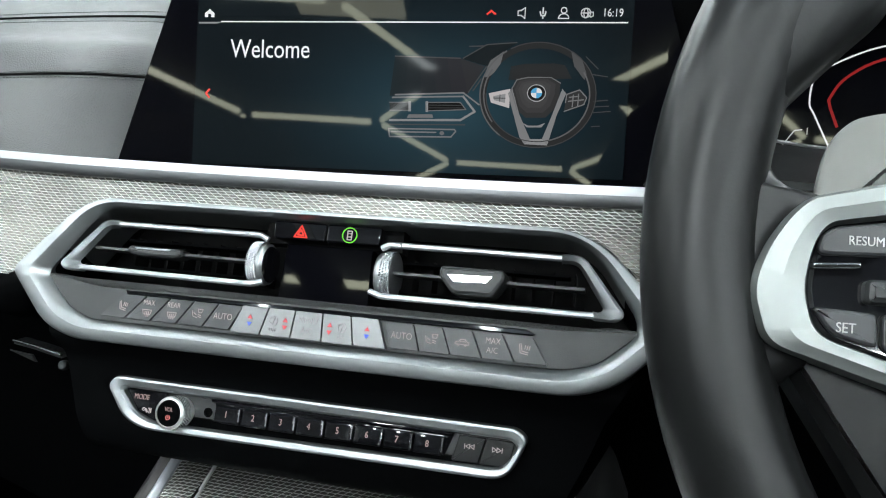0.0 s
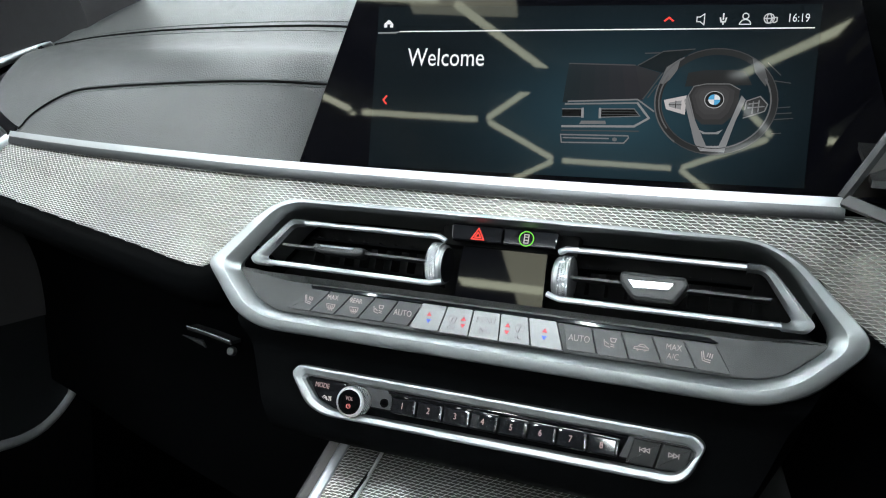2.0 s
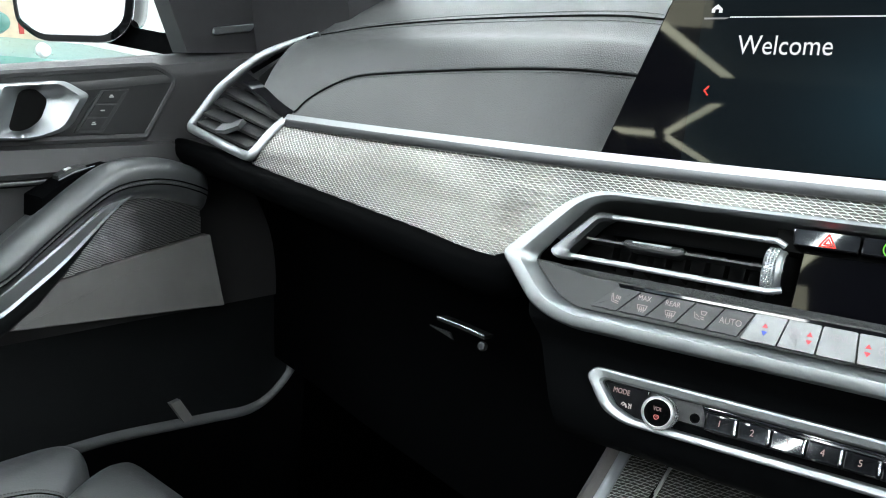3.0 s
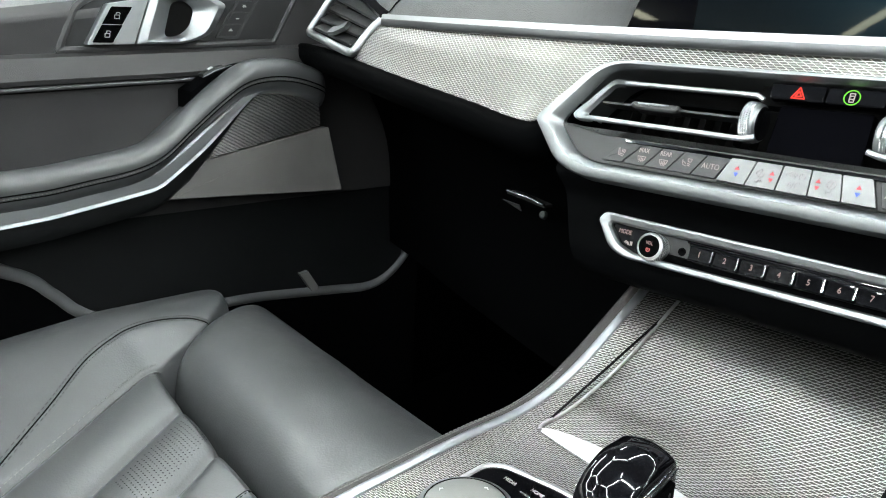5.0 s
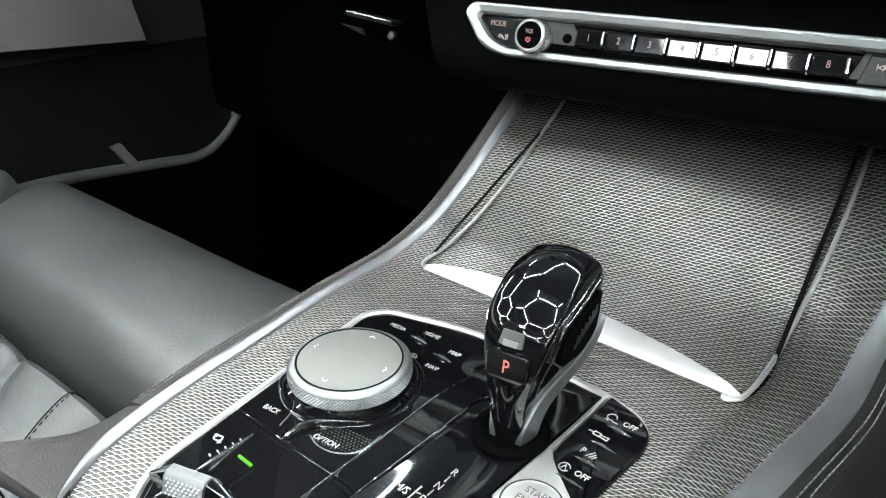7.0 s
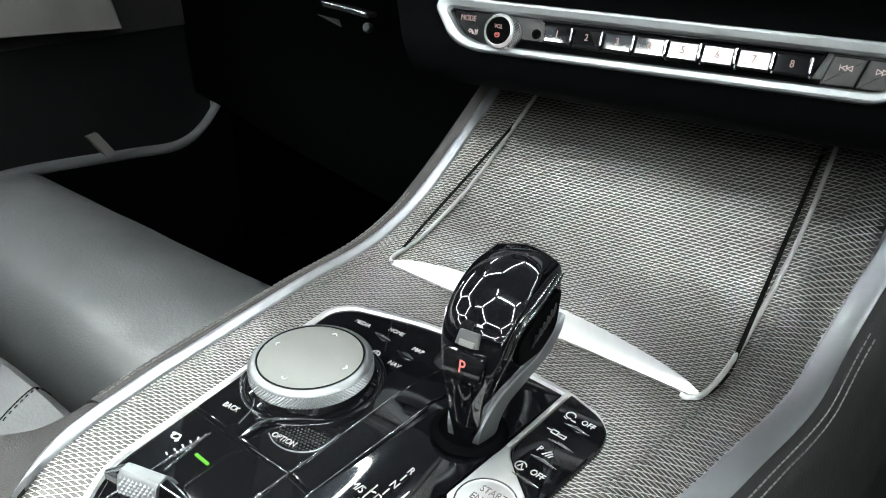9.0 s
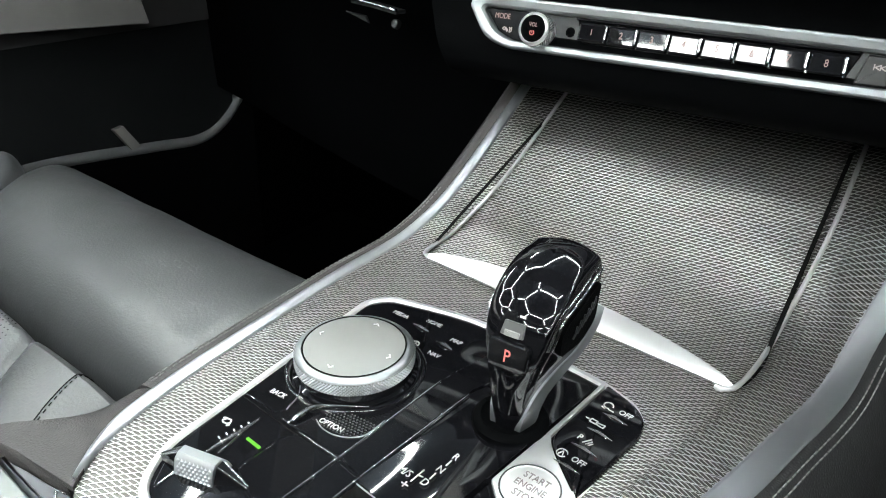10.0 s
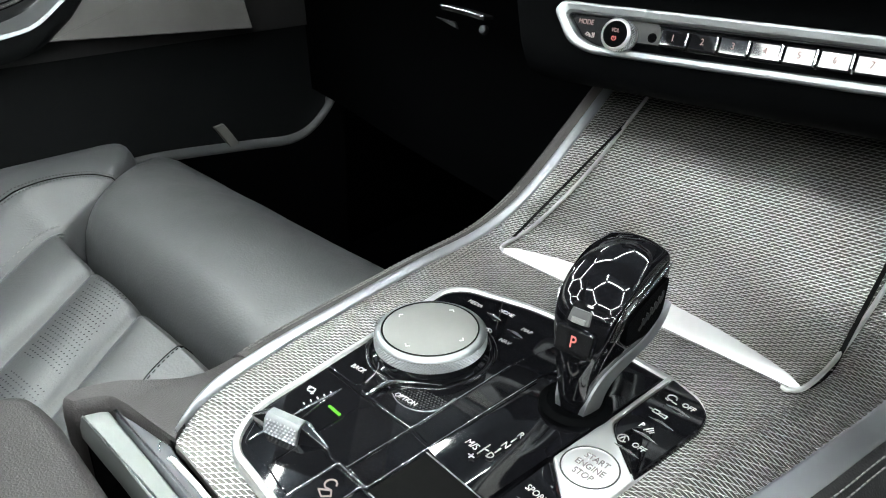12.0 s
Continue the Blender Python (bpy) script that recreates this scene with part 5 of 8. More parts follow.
for i in range(9):
    for j in range(14):
        x, y = -0.0680 + 0.0018 * j + 0.0009 * (i % 2), -0.2385 + 0.0016 * i
        if (x + 0.0600) ** 2 + (y + 0.2200) ** 2 < 0.0205 ** 2 and x + 0.0600 > -0.010 and (x + 0.079) ** 2 + (y + 0.198) ** 2 > 0.034 ** 2 and x < -0.0455:
            c = [cz(x - 0.0007, y, 0.0011), cz(x, y - 0.0006, 0.0011), cz(x + 0.0007, y, 0.0011), cz(x, y + 0.0006, 0.0011), cz(x, y, 0.0016)]
            vs = [bm.verts.new(q) for q in c]
            for a, b in ((0, 1), (1, 2), (2, 3), (3, 0)):
                bm.faces.new((vs[a], vs[b], vs[4]))
part("finger_grip", bm, HARD, k1, kind="stuff", sharp=4)
for text, x, y, dash_at in (("MEDIA", -0.0890, -0.1455, None), ("HOME", -0.0690, -0.1425, (-0.0725, -0.1500)), ("MAP", -0.0500, -0.1505, (-0.0535, -0.1570)), ("NAV", -0.0535, -0.1665, None)):
    word(text, x, y, 0.0043, gear_panel, INKDIM, 0.0009, -4)
    if dash_at:
        bm = bmesh.new()
        sweep(bm, [cz(dash_at[0] - 0.0055, dash_at[1] + 0.001, 0.001), cz(*dash_at, 0.0018), cz(dash_at[0] + 0.0055, dash_at[1] - 0.001, 0.001)], lambda s: circle(0.0003 + 0.0010 * math.sin(math.pi * s), 6))
        part("bright_bar", bm, CHROME, gear_panel)
strokes("phone_symbol", [[(x, y + 0.2) for x, y in arc(-0.0668, -0.1640, 0.0022, 0, 360, 14)], [cy(-0.0668, -0.1652), cy(-0.0668, -0.1628)], [cy(-0.0680, -0.1640), cy(-0.0656, -0.1640)]], 0.0005, FLAT(0.0010), INKDIM, gear_panel)
for line in ([cy(-0.0800, -0.1300), cy(-0.0640, -0.1600)], [cy(-0.1125, -0.2432), cy(-0.0310, -0.2550)]):
    strokes("key_line", [line], 0.0005, FLAT(0.0009), GAP, gear_panel)
bm = bmesh.new()
sweep(bm, spline([cz(-0.0792, -0.2462, 0.0012), cz(-0.0771, -0.2430, 0.0026), cz(-0.0749, -0.2330, 0.0030), cz(-0.0685, -0.2265, 0.0024), cz(-0.0554, -0.2175, 0.0014)], 8), lambda s: circle(0.0003 + 0.0011 * math.sin(math.pi * min(1, (1 - s) * 1.15) ** 2.2), 8))
part("bright_fin", bm, CHROME, gear_panel)

# ride toggle
tog = key("ride_switch_bed", [(-0.1085, -0.2860), (-0.0985, -0.3030), (-0.0786, -0.3074), (-0.0776, -0.2784), (-0.0758, -0.2560), (-0.0700, -0.2482), (-0.0929, -0.2456), (-0.1104, -0.2438)], 0.0010, PIANO, 0.002, bev=0.0004)
bm = bmesh.new()
TM = axes(cz(-0.0885, -0.2852, 0.0035), (0.0168, 0.0028, 0), (0, 1, 0.035))
skin(bm, [[TM @ Vector(p) for p in ((x, -0.0075, -0.0035), (x, -0.0052, 0.0042), (x, -0.0030, 0.0058), (x, 0.0012, 0.0056), (x, 0.0040, 0.0020), (x, 0.0065, -0.0035))] for x in (-0.0095, -0.0090, 0.0090, 0.0095)])
roller = part("ride_toggle", bm, SATIN, tog, "bright knurled toggle")
bm = bmesh.new()
for i in range(9):
    for j in range(5):
        p = Vector((-0.0080 + 0.0020 * i + (0.001 if j % 2 else 0), -0.0071 + 0.00046 * j, -0.0022 + 0.00148 * j))
        if p.x > 0.0088:
            continue
        nrm = Vector((0, -0.95, 0.3))
        vs = [bm.verts.new(TM @ (p + q)) for q in (Vector((-0.0009, 0, 0)), Vector((0, -0.0003, -0.0009)), Vector((0.0009, 0, 0)), Vector((0, 0.0003, 0.0009)), nrm * 0.0008)]
        for a, b in ((0, 1), (1, 2), (2, 3), (3, 0)):
            bm.faces.new((vs[a], vs[b], vs[4]))
part("knurling", bm, SATIN, roller, kind="stuff", sharp=4)
for s in (-1, 1):
    near = [Vector(p) for p in ((s * 0.0097, -0.0070, -0.0035), (s * 0.0097, -0.0030, 0.0048), (s * 0.0097, 0.0012, 0.0048), (s * 0.0097, 0.0060, -0.0035))]
    tip = [Vector(p) for p in ((s * 0.0230, -0.0030, -0.0035), (s * 0.0230, -0.0020, -0.0025), (s * 0.0230, -0.0010, -0.0025), (s * 0.0230, 0.0000, -0.0035))]
    bm = bmesh.new()
    skin(bm, [[TM @ q for q in near], [TM @ q for q in tip]])
    cheek = part("toggle_cheek", bm, PIANO, tog, "glossy black faceted cheek")
    for a, b in ((1, 1), (2, 2), (0, 0)):
        tube("bright_edge", [TM @ near[a], TM @ ((near[a] + tip[b]) / 2), TM @ tip[b]], 0.00035, CHROME, cheek, 6)
# spear-shaped bright fin and the short spike
for pts_, w in (([(-0.0953, -0.2825), (-0.0938, -0.2665), (-0.0917, -0.2503)], 0.0009), ([(-0.0903, -0.2761), (-0.0912, -0.2640), (-0.0917, -0.2503)], 0.0004), ([(-0.0972, -0.3017), (-0.0968, -0.2955), (-0.0964, -0.2890)], 0.0007)):
    bm = bmesh.new()
    sweep(bm, [cz(*q, 0.0012) for q in pts_], lambda t: circle(0.00025 + w * math.sin(math.pi * t) * 0.5, 6))
    part("bright_fin", bm, CHROME, tog)
bm = bmesh.new()
box(bm, (-0.0044, -0.0006, 0.0), (0.0044, 0.0006, 0.0012), axes(cz(-0.0822, -0.2637, 0.0006), (0.98, -0.15, 0), (0.15, 0.98, 0.035)))
part("green_light", bm, G_GLOW, tog, "green indicator light")
strokes("ride_symbol", [[cy(-0.1046, -0.2605), cy(-0.1036, -0.2586), cy(-0.1012, -0.2584), cy(-0.1003, -0.2602), cy(-0.1012, -0.2612), cy(-0.1036, -0.2614), cy(-0.1046, -0.2605)], [cy(-0.1054, -0.2592), cy(-0.1044, -0.2584)], [cy(-0.0996, -0.2612), cy(-0.1006, -0.2622)]] + [[cy(-0.0978 + 0.0010 * i, -0.2690 + 0.0034 * i), cy(-0.0968 + 0.0010 * i, -0.2694 + 0.0034 * i)] for i in range(5)], 0.0005, FLAT(0.0012), INK, tog)

# glossy tiles, a flat black patch for the storage well's shade, and edges
t1 = key("gloss_tile", [(-0.0752, -0.2562), (-0.0700, -0.2486), (-0.0466, -0.2513), (-0.0506, -0.2858), (-0.0545, -0.2866), (-0.0600, -0.2868), (-0.0772, -0.2784)], 0.0014)
strokes("bright_edge", [[cy(-0.0700, -0.2482), cy(-0.0466, -0.2508)], [cy(-0.0463, -0.2515), cy(-0.0508, -0.2862)]], 0.0005, FLAT(0.0017), BRIGHT, t1)
t1 = key("gloss_tile", [(-0.0458, -0.2516), (-0.0318, -0.2550), (-0.0362, -0.2888), (-0.0500, -0.2864)], 0.0016)
strokes("bright_edge", [[cy(-0.0315, -0.2550), cy(-0.0360, -0.2891)], [cy(-0.0545, -0.2867), cy(-0.0362, -0.2893)]], 0.0006, FLAT(0.0019), BRIGHT, t1)
key("gloss_tile", [(-0.0772, -0.2790), (-0.0610, -0.2872), (-0.0562, -0.2876), (-0.0586, -0.3116), (-0.0650, -0.3110), (-0.0782, -0.3068)], 0.0014)
t2 = key("gloss_tile", [(-0.0458, -0.2500), (-0.0318, -0.2536), (-0.0212, -0.1800), (-0.0100, -0.1560), (-0.0300, -0.1520), (-0.0375, -0.1760)], 0.0016)
strokes("bright_edge", [[cy(-0.0459, -0.2500), cy(-0.0382, -0.1838)], [cy(-0.0316, -0.2540), cy(-0.0216, -0.1850)]], 0.0005, FLAT(0.0019), BRIGHT, t2)
bm = bmesh.new()
slab(bm, rounded([cy(*p) for p in ((-0.0350, -0.2898), (-0.0304, -0.2578), (0.0061, -0.2643), (0.0035, -0.2950))], 0.001), [(0, 0.0009), (0, 0.0013)], CON)
part("storage_recess", bm, GAP, gear_panel)
strokes("bright_edge", [[cy(-0.0304, -0.2578), cy(0.0061, -0.2643)], [cy(-0.0335, -0.2905), cy(-0.0019, -0.2947)]], 0.0005, FLAT(0.0016), SATIN, gear_panel)
hdc = key("descent_button", [(-0.0557, -0.2880), (-0.0384, -0.2900), (-0.0408, -0.3140), (-0.0500, -0.3134), (-0.0578, -0.3118)], 0.0017, PIANO)
strokes("bright_edge", [[cy(-0.0554, -0.2877), cy(-0.0580, -0.3122)], [cy(-0.0382, -0.2898), cy(-0.0407, -0.3144)], [cy(-0.0560, -0.3128), cy(-0.0503, -0.3140), cy(-0.0407, -0.3146)]], 0.0006, FLAT(0.0020), BRIGHT, hdc)
strokes("descent_symbol", [[(x, y + 0.2) for x, y in arc(-0.0488, -0.2970, 0.0026, 20, 300, 10)], [cy(-0.0508, -0.3020), cy(-0.0470, -0.3040), cy(-0.0440, -0.3015), cy(-0.0462, -0.2992), cy(-0.0508, -0.3020)]], 0.0006, FLAT(0.0019), INKLIT, hdc)
pk = key("parking_brake_button", [(-0.0378, -0.2902), (-0.0340, -0.2908), (-0.0022, -0.2950), (-0.0005, -0.3110), (-0.0060, -0.3155), (-0.0395, -0.3145)], 0.0017, PIANO)
strokes("parking_symbol", [[(x, y + 0.2) for x, y in arc(-0.0225, -0.3085, 0.0034, 0, 360, 14)], [(x, y + 0.2) for x, y in arc(-0.0225, -0.3085, 0.0050, -50, 50, 6)], [(x, y + 0.2) for x, y in arc(-0.0225, -0.3085, 0.0050, 130, 230, 6)]], 0.0006, FLAT(0.0019), INK, pk)
letters("lettering", "P", 0.0046, CON @ Matrix.Translation((-0.0225, -0.1085, 0.0018)), INK, pk)

# gear gate with its lettering: a shallow glossy trough
def gate_at(u, v, h=0.0):
    a = Vector((-0.0303 + 0.0364 * u, -0.2570 - 0.0073 * u, 0))
    b = Vector((-0.0095 + 0.0360 * u, -0.1560 + 0.0080 * u, 0))
    q = a + (b - a) * v
    sag = 0.0024 * math.sin(math.pi * u) * (0.55 + 0.45 * math.cos(2.2 * v))
    return CON @ Vector((q.x, q.y + 0.2, 0.0034 - sag + h))


bm = bmesh.new()
grid(bm, gate_at, 24, 24, 0.003, (0, 0, -1))
gate = part("gear_gate", bm, PIANO, gear_panel, "curved piano black gear gate", sharp=60)
for text, x, y in (("R", -0.0048, -0.2234), ("N", -0.0063, -0.2330), ("D", -0.0079, -0.2424), ("M/S", -0.0180, -0.2418)):
    word(text, x, y, 0.0054, gate, INKDIM, 0.0021, -8)
strokes("gate_lines", [[cy(-0.0125, -0.2407), cy(-0.0100, -0.2405)], [cy(-0.0118, -0.2370), cy(-0.0128, -0.2450)], [cy(-0.0155, -0.2475), cy(-0.0125, -0.2478)], [cy(-0.0140, -0.2462), cy(-0.0142, -0.2490)], [cy(-0.0052, -0.2262), cy(-0.0056, -0.2298)], [cy(-0.0068, -0.2360), cy(-0.0072, -0.2396)]], 0.0005, FLAT(0.0022), INKDIM, gate)

# engine start button in its bright plate
SP = rounded([cy(*p) for p in ((0.0138, -0.2262), (0.0203, -0.1905), (0.0230, -0.1890), (0.0254, -0.1944), (0.0302, -0.2003), (0.0467, -0.2173), (0.0390, -0.2575), (0.0366, -0.2575), (0.0352, -0.2515), (0.0280, -0.2428))], [0.001, 0.001, 0.001, 0.003, 0.004, 0.001, 0.001, 0.001, 0.003, 0.004], 4)
sp = plate("start_plate", SP, 0.0, 0.0030, CON, HANDLE, con, 0.0008, "satin aluminium plate")
for pts_, w in (([(0.0290, -0.1432), (0.0256, -0.1660), (0.0219, -0.1900)], 0.0011), ([(0.0376, -0.2570), (0.0350, -0.2720), (0.0325, -0.2850)], 0.0009)):
    bm = bmesh.new()
    sweep(bm, [cz(*q, 0.0020) for q in pts_], [(-w, -0.002), (w, -0.002), (w, 0.0007), (0.7 * w, 0.0010), (-0.7 * w, 0.0010), (-w, 0.0007)])
    part("plate_arm", bm, HANDLE, sp)
bm = bmesh.new()
SM = axes(cz(0.0293, -0.2225, 0.0008), (1, 0, 0), (0, 1, 0.035))
lathe(bm, [(0.0128, 0.0), (0.0128, 0.0024), (0.0124, 0.0028), (0.0120, 0.0024)] + [(0.0118, 0.0024), (0.0110, 0.0020), (0.001, 0.0018)], SM, 48)
sb = part("start_button", bm, HANDLE, sp, "round aluminium engine start button")
bm = bmesh.new()
rr_ = [(0.01235 * math.cos(a), 0.01235 * math.sin(a)) for a in np.linspace(0, 2 * math.pi, 49)[:-1]]
sweep(bm, [SM @ Vector((x, y, 0.0027)) for x, y in rr_], circle(0.00035, 6), True)
part("dark_ring", bm, HARD, sb)
for i, text in enumerate(("START", "ENGINE", "STOP")):
    letters("lettering", text, 0.0049, SM @ pose(0, 0, 0, 0, 0, -5) @ Matrix.Translation((0, 0.0054 - 0.0054 * i, 0.0024)), DARKINK, sb)

# driver aid keys and drive mode keys
def icon_car(m, parent):
    strokes("pictogram", [arc(-0.001, 0.0006, 0.0022, 0, 300, 10), [(0.0005, -0.002), (0.003, -0.002)], [(-0.003, -0.002), (-0.0012, -0.0026)]], 0.00045, m, INKDIM, parent)


SW = rounded([cy(*p) for p in ((0.0308, -0.1425), (0.0473, -0.1500), (0.0545, -0.1575), (0.0562, -0.1687), (0.0465, -0.2165), (0.0258, -0.1944), (0.0238, -0.1875))], [0.002, 0.006, 0.006, 0.006, 0.001, 0.006, 0.004], 4)
sw = plate("assist_keys", SW, 0.0, 0.0030, CON, PIANO, con, 0.0012, "piano black driver aid keys")
for i, (y, text) in enumerate(((-0.1580, "OFF"), (-0.1712, None), (-0.1840, "P"), (-0.1972, "OFF"))):
    x = 0.0412 - 0.0020 * i
    m = CON @ Matrix.Translation((x - 0.0035, y + 0.2, 0.0031)) @ pose(0, 0, 0, 0, 0, -10)
    if text == "OFF":
        icon_car(m, sw) if i == 0 else strokes("pictogram", [arc(0, 0, 0.0024, 20, 330, 12), [(-0.0010, -0.0012), (0, 0.0014), (0.0010, -0.0012)]], 0.0004, m, INKDIM, sw)
        word(text, x + 0.0045, y - 0.0012, 0.0046, sw, INKDIM, 0.0031, -10)
    elif text:
        word("P", x - 0.0030, y, 0.0048, sw, INKDIM, 0.0031, -10)
        strokes("pictogram", [[(0.003, -0.002), (0.0052, 0.002)], [(0.0046, -0.002), (0.0062, 0.001)], [(0.0060, -0.002), (0.0070, 0)]], 0.00045, m, INKDIM, sw)
    else:
        strokes("pictogram", [[(-0.002, 0.001), (0.001, 0.001), (0.001, -0.0012), (-0.002, -0.0012), (-0.002, 0.001)], [(0.001, 0), (0.005, 0.0006), (0.005, -0.0014), (0.001, -0.0010)], [(-0.0045, 0), (-0.002, 0)]], 0.00045, m, INKDIM, sw)
    bm = bmesh.new()
    c = (x + 0.0012, y - 0.0062)
    sweep(bm, [cz(c[0] - 0.0075, c[1] + 0.0014, 0.0026), cz(*c, 0.0036), cz(c[0] + 0.0075, c[1] - 0.0014, 0.0026)], lambda s: circle(0.0002 + 0.0006 * math.sin(math.pi * s), 6))
    part("bright_bar", bm, CHROME, sw)
DM = rounded([cy(*p) for p in ((0.0136, -0.2282), (0.0273, -0.2438), (0.0344, -0.2520), (0.0350, -0.2570), (0.0300, -0.2860), (0.0240, -0.3180), (-0.0020, -0.3120), (0.0048, -0.2833), (0.0098, -0.2450))], [0.001, 0.006, 0.005, 0.005, 0.002, 0.004, 0.002, 0.001, 0.001], 4)
dm = plate("drive_mode_keys", DM, 0.0, 0.0028, CON, PIANO, con, 0.0012, "piano black drive mode keys")
for i, (text, x, y) in enumerate((("SPORT", 0.0200, -0.2489), ("COMFORT", 0.0190, -0.2630), ("ECO PRO", 0.0170, -0.2775))):
    word(text, x, y, 0.0046, dm, INKDIM, 0.0029, -12)
    bm = bmesh.new()
    c = (x + 0.0012, y - 0.0075)
    sweep(bm, [cz(c[0] - 0.0080, c[1] + 0.0018, 0.0024), cz(*c, 0.0034), cz(c[0] + 0.0080, c[1] - 0.0018, 0.0024)], lambda s: circle(0.0002 + 0.0007 * math.sin(math.pi * s), 6))
    part("bright_bar", bm, CHROME, dm)

# ---- gear selector ----
sel = thing("gear_selector", (0.004, -0.19, 0.42), "glossy black gear selector with a bright blade and red letter", "gear lever")
bm = bmesh.new()
lathe(bm, [(0.0175, 0.0005), (0.0172, 0.0030), (0.0160, 0.0042), (0.0135, 0.0046), (0.0120, 0.0036), (0.002, 0.0036)], axes(cz(0.0035, -0.1905, 0.0012), (1, 0, 0), (0, 1, 0.035)), 40)
part("collar", bm, SOFT, sel, "matt black collar")
# slices of the lever: height, rear and front, half width at the rear and at the front
LV = [(0.4190, -0.1990, -0.1845, 0.0066, 0.0086), (0.4275, -0.2002, -0.1838, 0.0074, 0.0092), (0.4350, -0.2012, -0.1775, 0.0083, 0.0106), (0.4410, -0.2018, -0.1640, 0.0090, 0.0132), (0.4480, -0.2022, -0.1510, 0.0102, 0.0160), (0.4560, -0.2018, -0.1442, 0.0122, 0.0170), (0.4640, -0.2004, -0.1420, 0.0145, 0.0172), (0.4710, -0.1980, -0.1422, 0.0160, 0.0173), (0.4770, -0.1940, -0.1432, 0.0170, 0.0173), (0.4818, -0.1885, -0.1438, 0.0178, 0.0176), (0.4858, -0.1820, -0.1446, 0.0179, 0.0176), (0.4888, -0.1755, -0.1456, 0.0176, 0.0174), (0.4908, -0.1695, -0.1472, 0.0165, 0.0165), (0.4920, -0.1645, -0.1500, 0.0130, 0.0132), (0.4926, -0.1610, -0.1535, 0.0062, 0.0064)]
lv_a, lv_b, lv_f, lv_w = (curve1([(r[0], r[c]) for r in LV]) for c in (1, 2, 3, 4))


def lever_ring(z):
    """A slice of the lever: its rear and front bow outwards."""
    y0, y1, f, w = lv_a(z), lv_b(z), lv_f(z), lv_w(z)
    bow = min(0.0035, 0.25 * (y1 - y0))
    q = [(f * t, y0 + bow * t * t) for t in np.linspace(-0.9, 0.9, 9)] + [(w * t, y1 - 0.6 * bow * t * t) for t in np.linspace(0.95, -0.95, 9)]
    crown = 0.0040 * min(1.0, max(0.0, (z - 0.462) / 0.020))
    return [Vector((0.0045 + x, y, z + crown * (1 - min(1.0, (x / 0.0172) ** 2)))) for x, y in rounded(q, [min(0.004, 0.3 * f)] + [0.0] * 7 + [min(0.004, 0.3 * f), min(0.002, 0.2 * w)] + [0.0] * 7 + [min(0.002, 0.2 * w)], 4)]


def lever_x(y, z):
    """Half the lever's width at a place on its side."""
    y0, y1, f, w = lv_a(z), lv_b(z), lv_f(z), lv_w(z)
    return f + (w - f) * min(1, max(0, (y - y0) / (y1 - y0)))


bm = bmesh.new()
heights = curve1([(i, r[0]) for i, r in enumerate(LV)])
skin(bm, [lever_ring(heights(t)) for t in np.linspace(0, len(LV) - 1, 57)])
part("lever", bm, PIANO, sel, sharp=60)
# bright blades on both lower sides, a fine ridge along the head and ribbed side grips
blade_out = spline([(0, -0.1842, 0.4195), (0, -0.1836, 0.4275), (0, -0.1775, 0.4350), (0, -0.1645, 0.4405), (0, -0.1520, 0.4475), (0, -0.1450, 0.4550), (0, -0.1424, 0.4630)], 5)
blade_in = spline([(0, -0.1980, 0.4195), (0, -0.1975, 0.4300), (0, -0.1905, 0.4400), (0, -0.1790, 0.4455), (0, -0.1610, 0.4495), (0, -0.1490, 0.4570), (0, -0.1428, 0.4642)], 5)
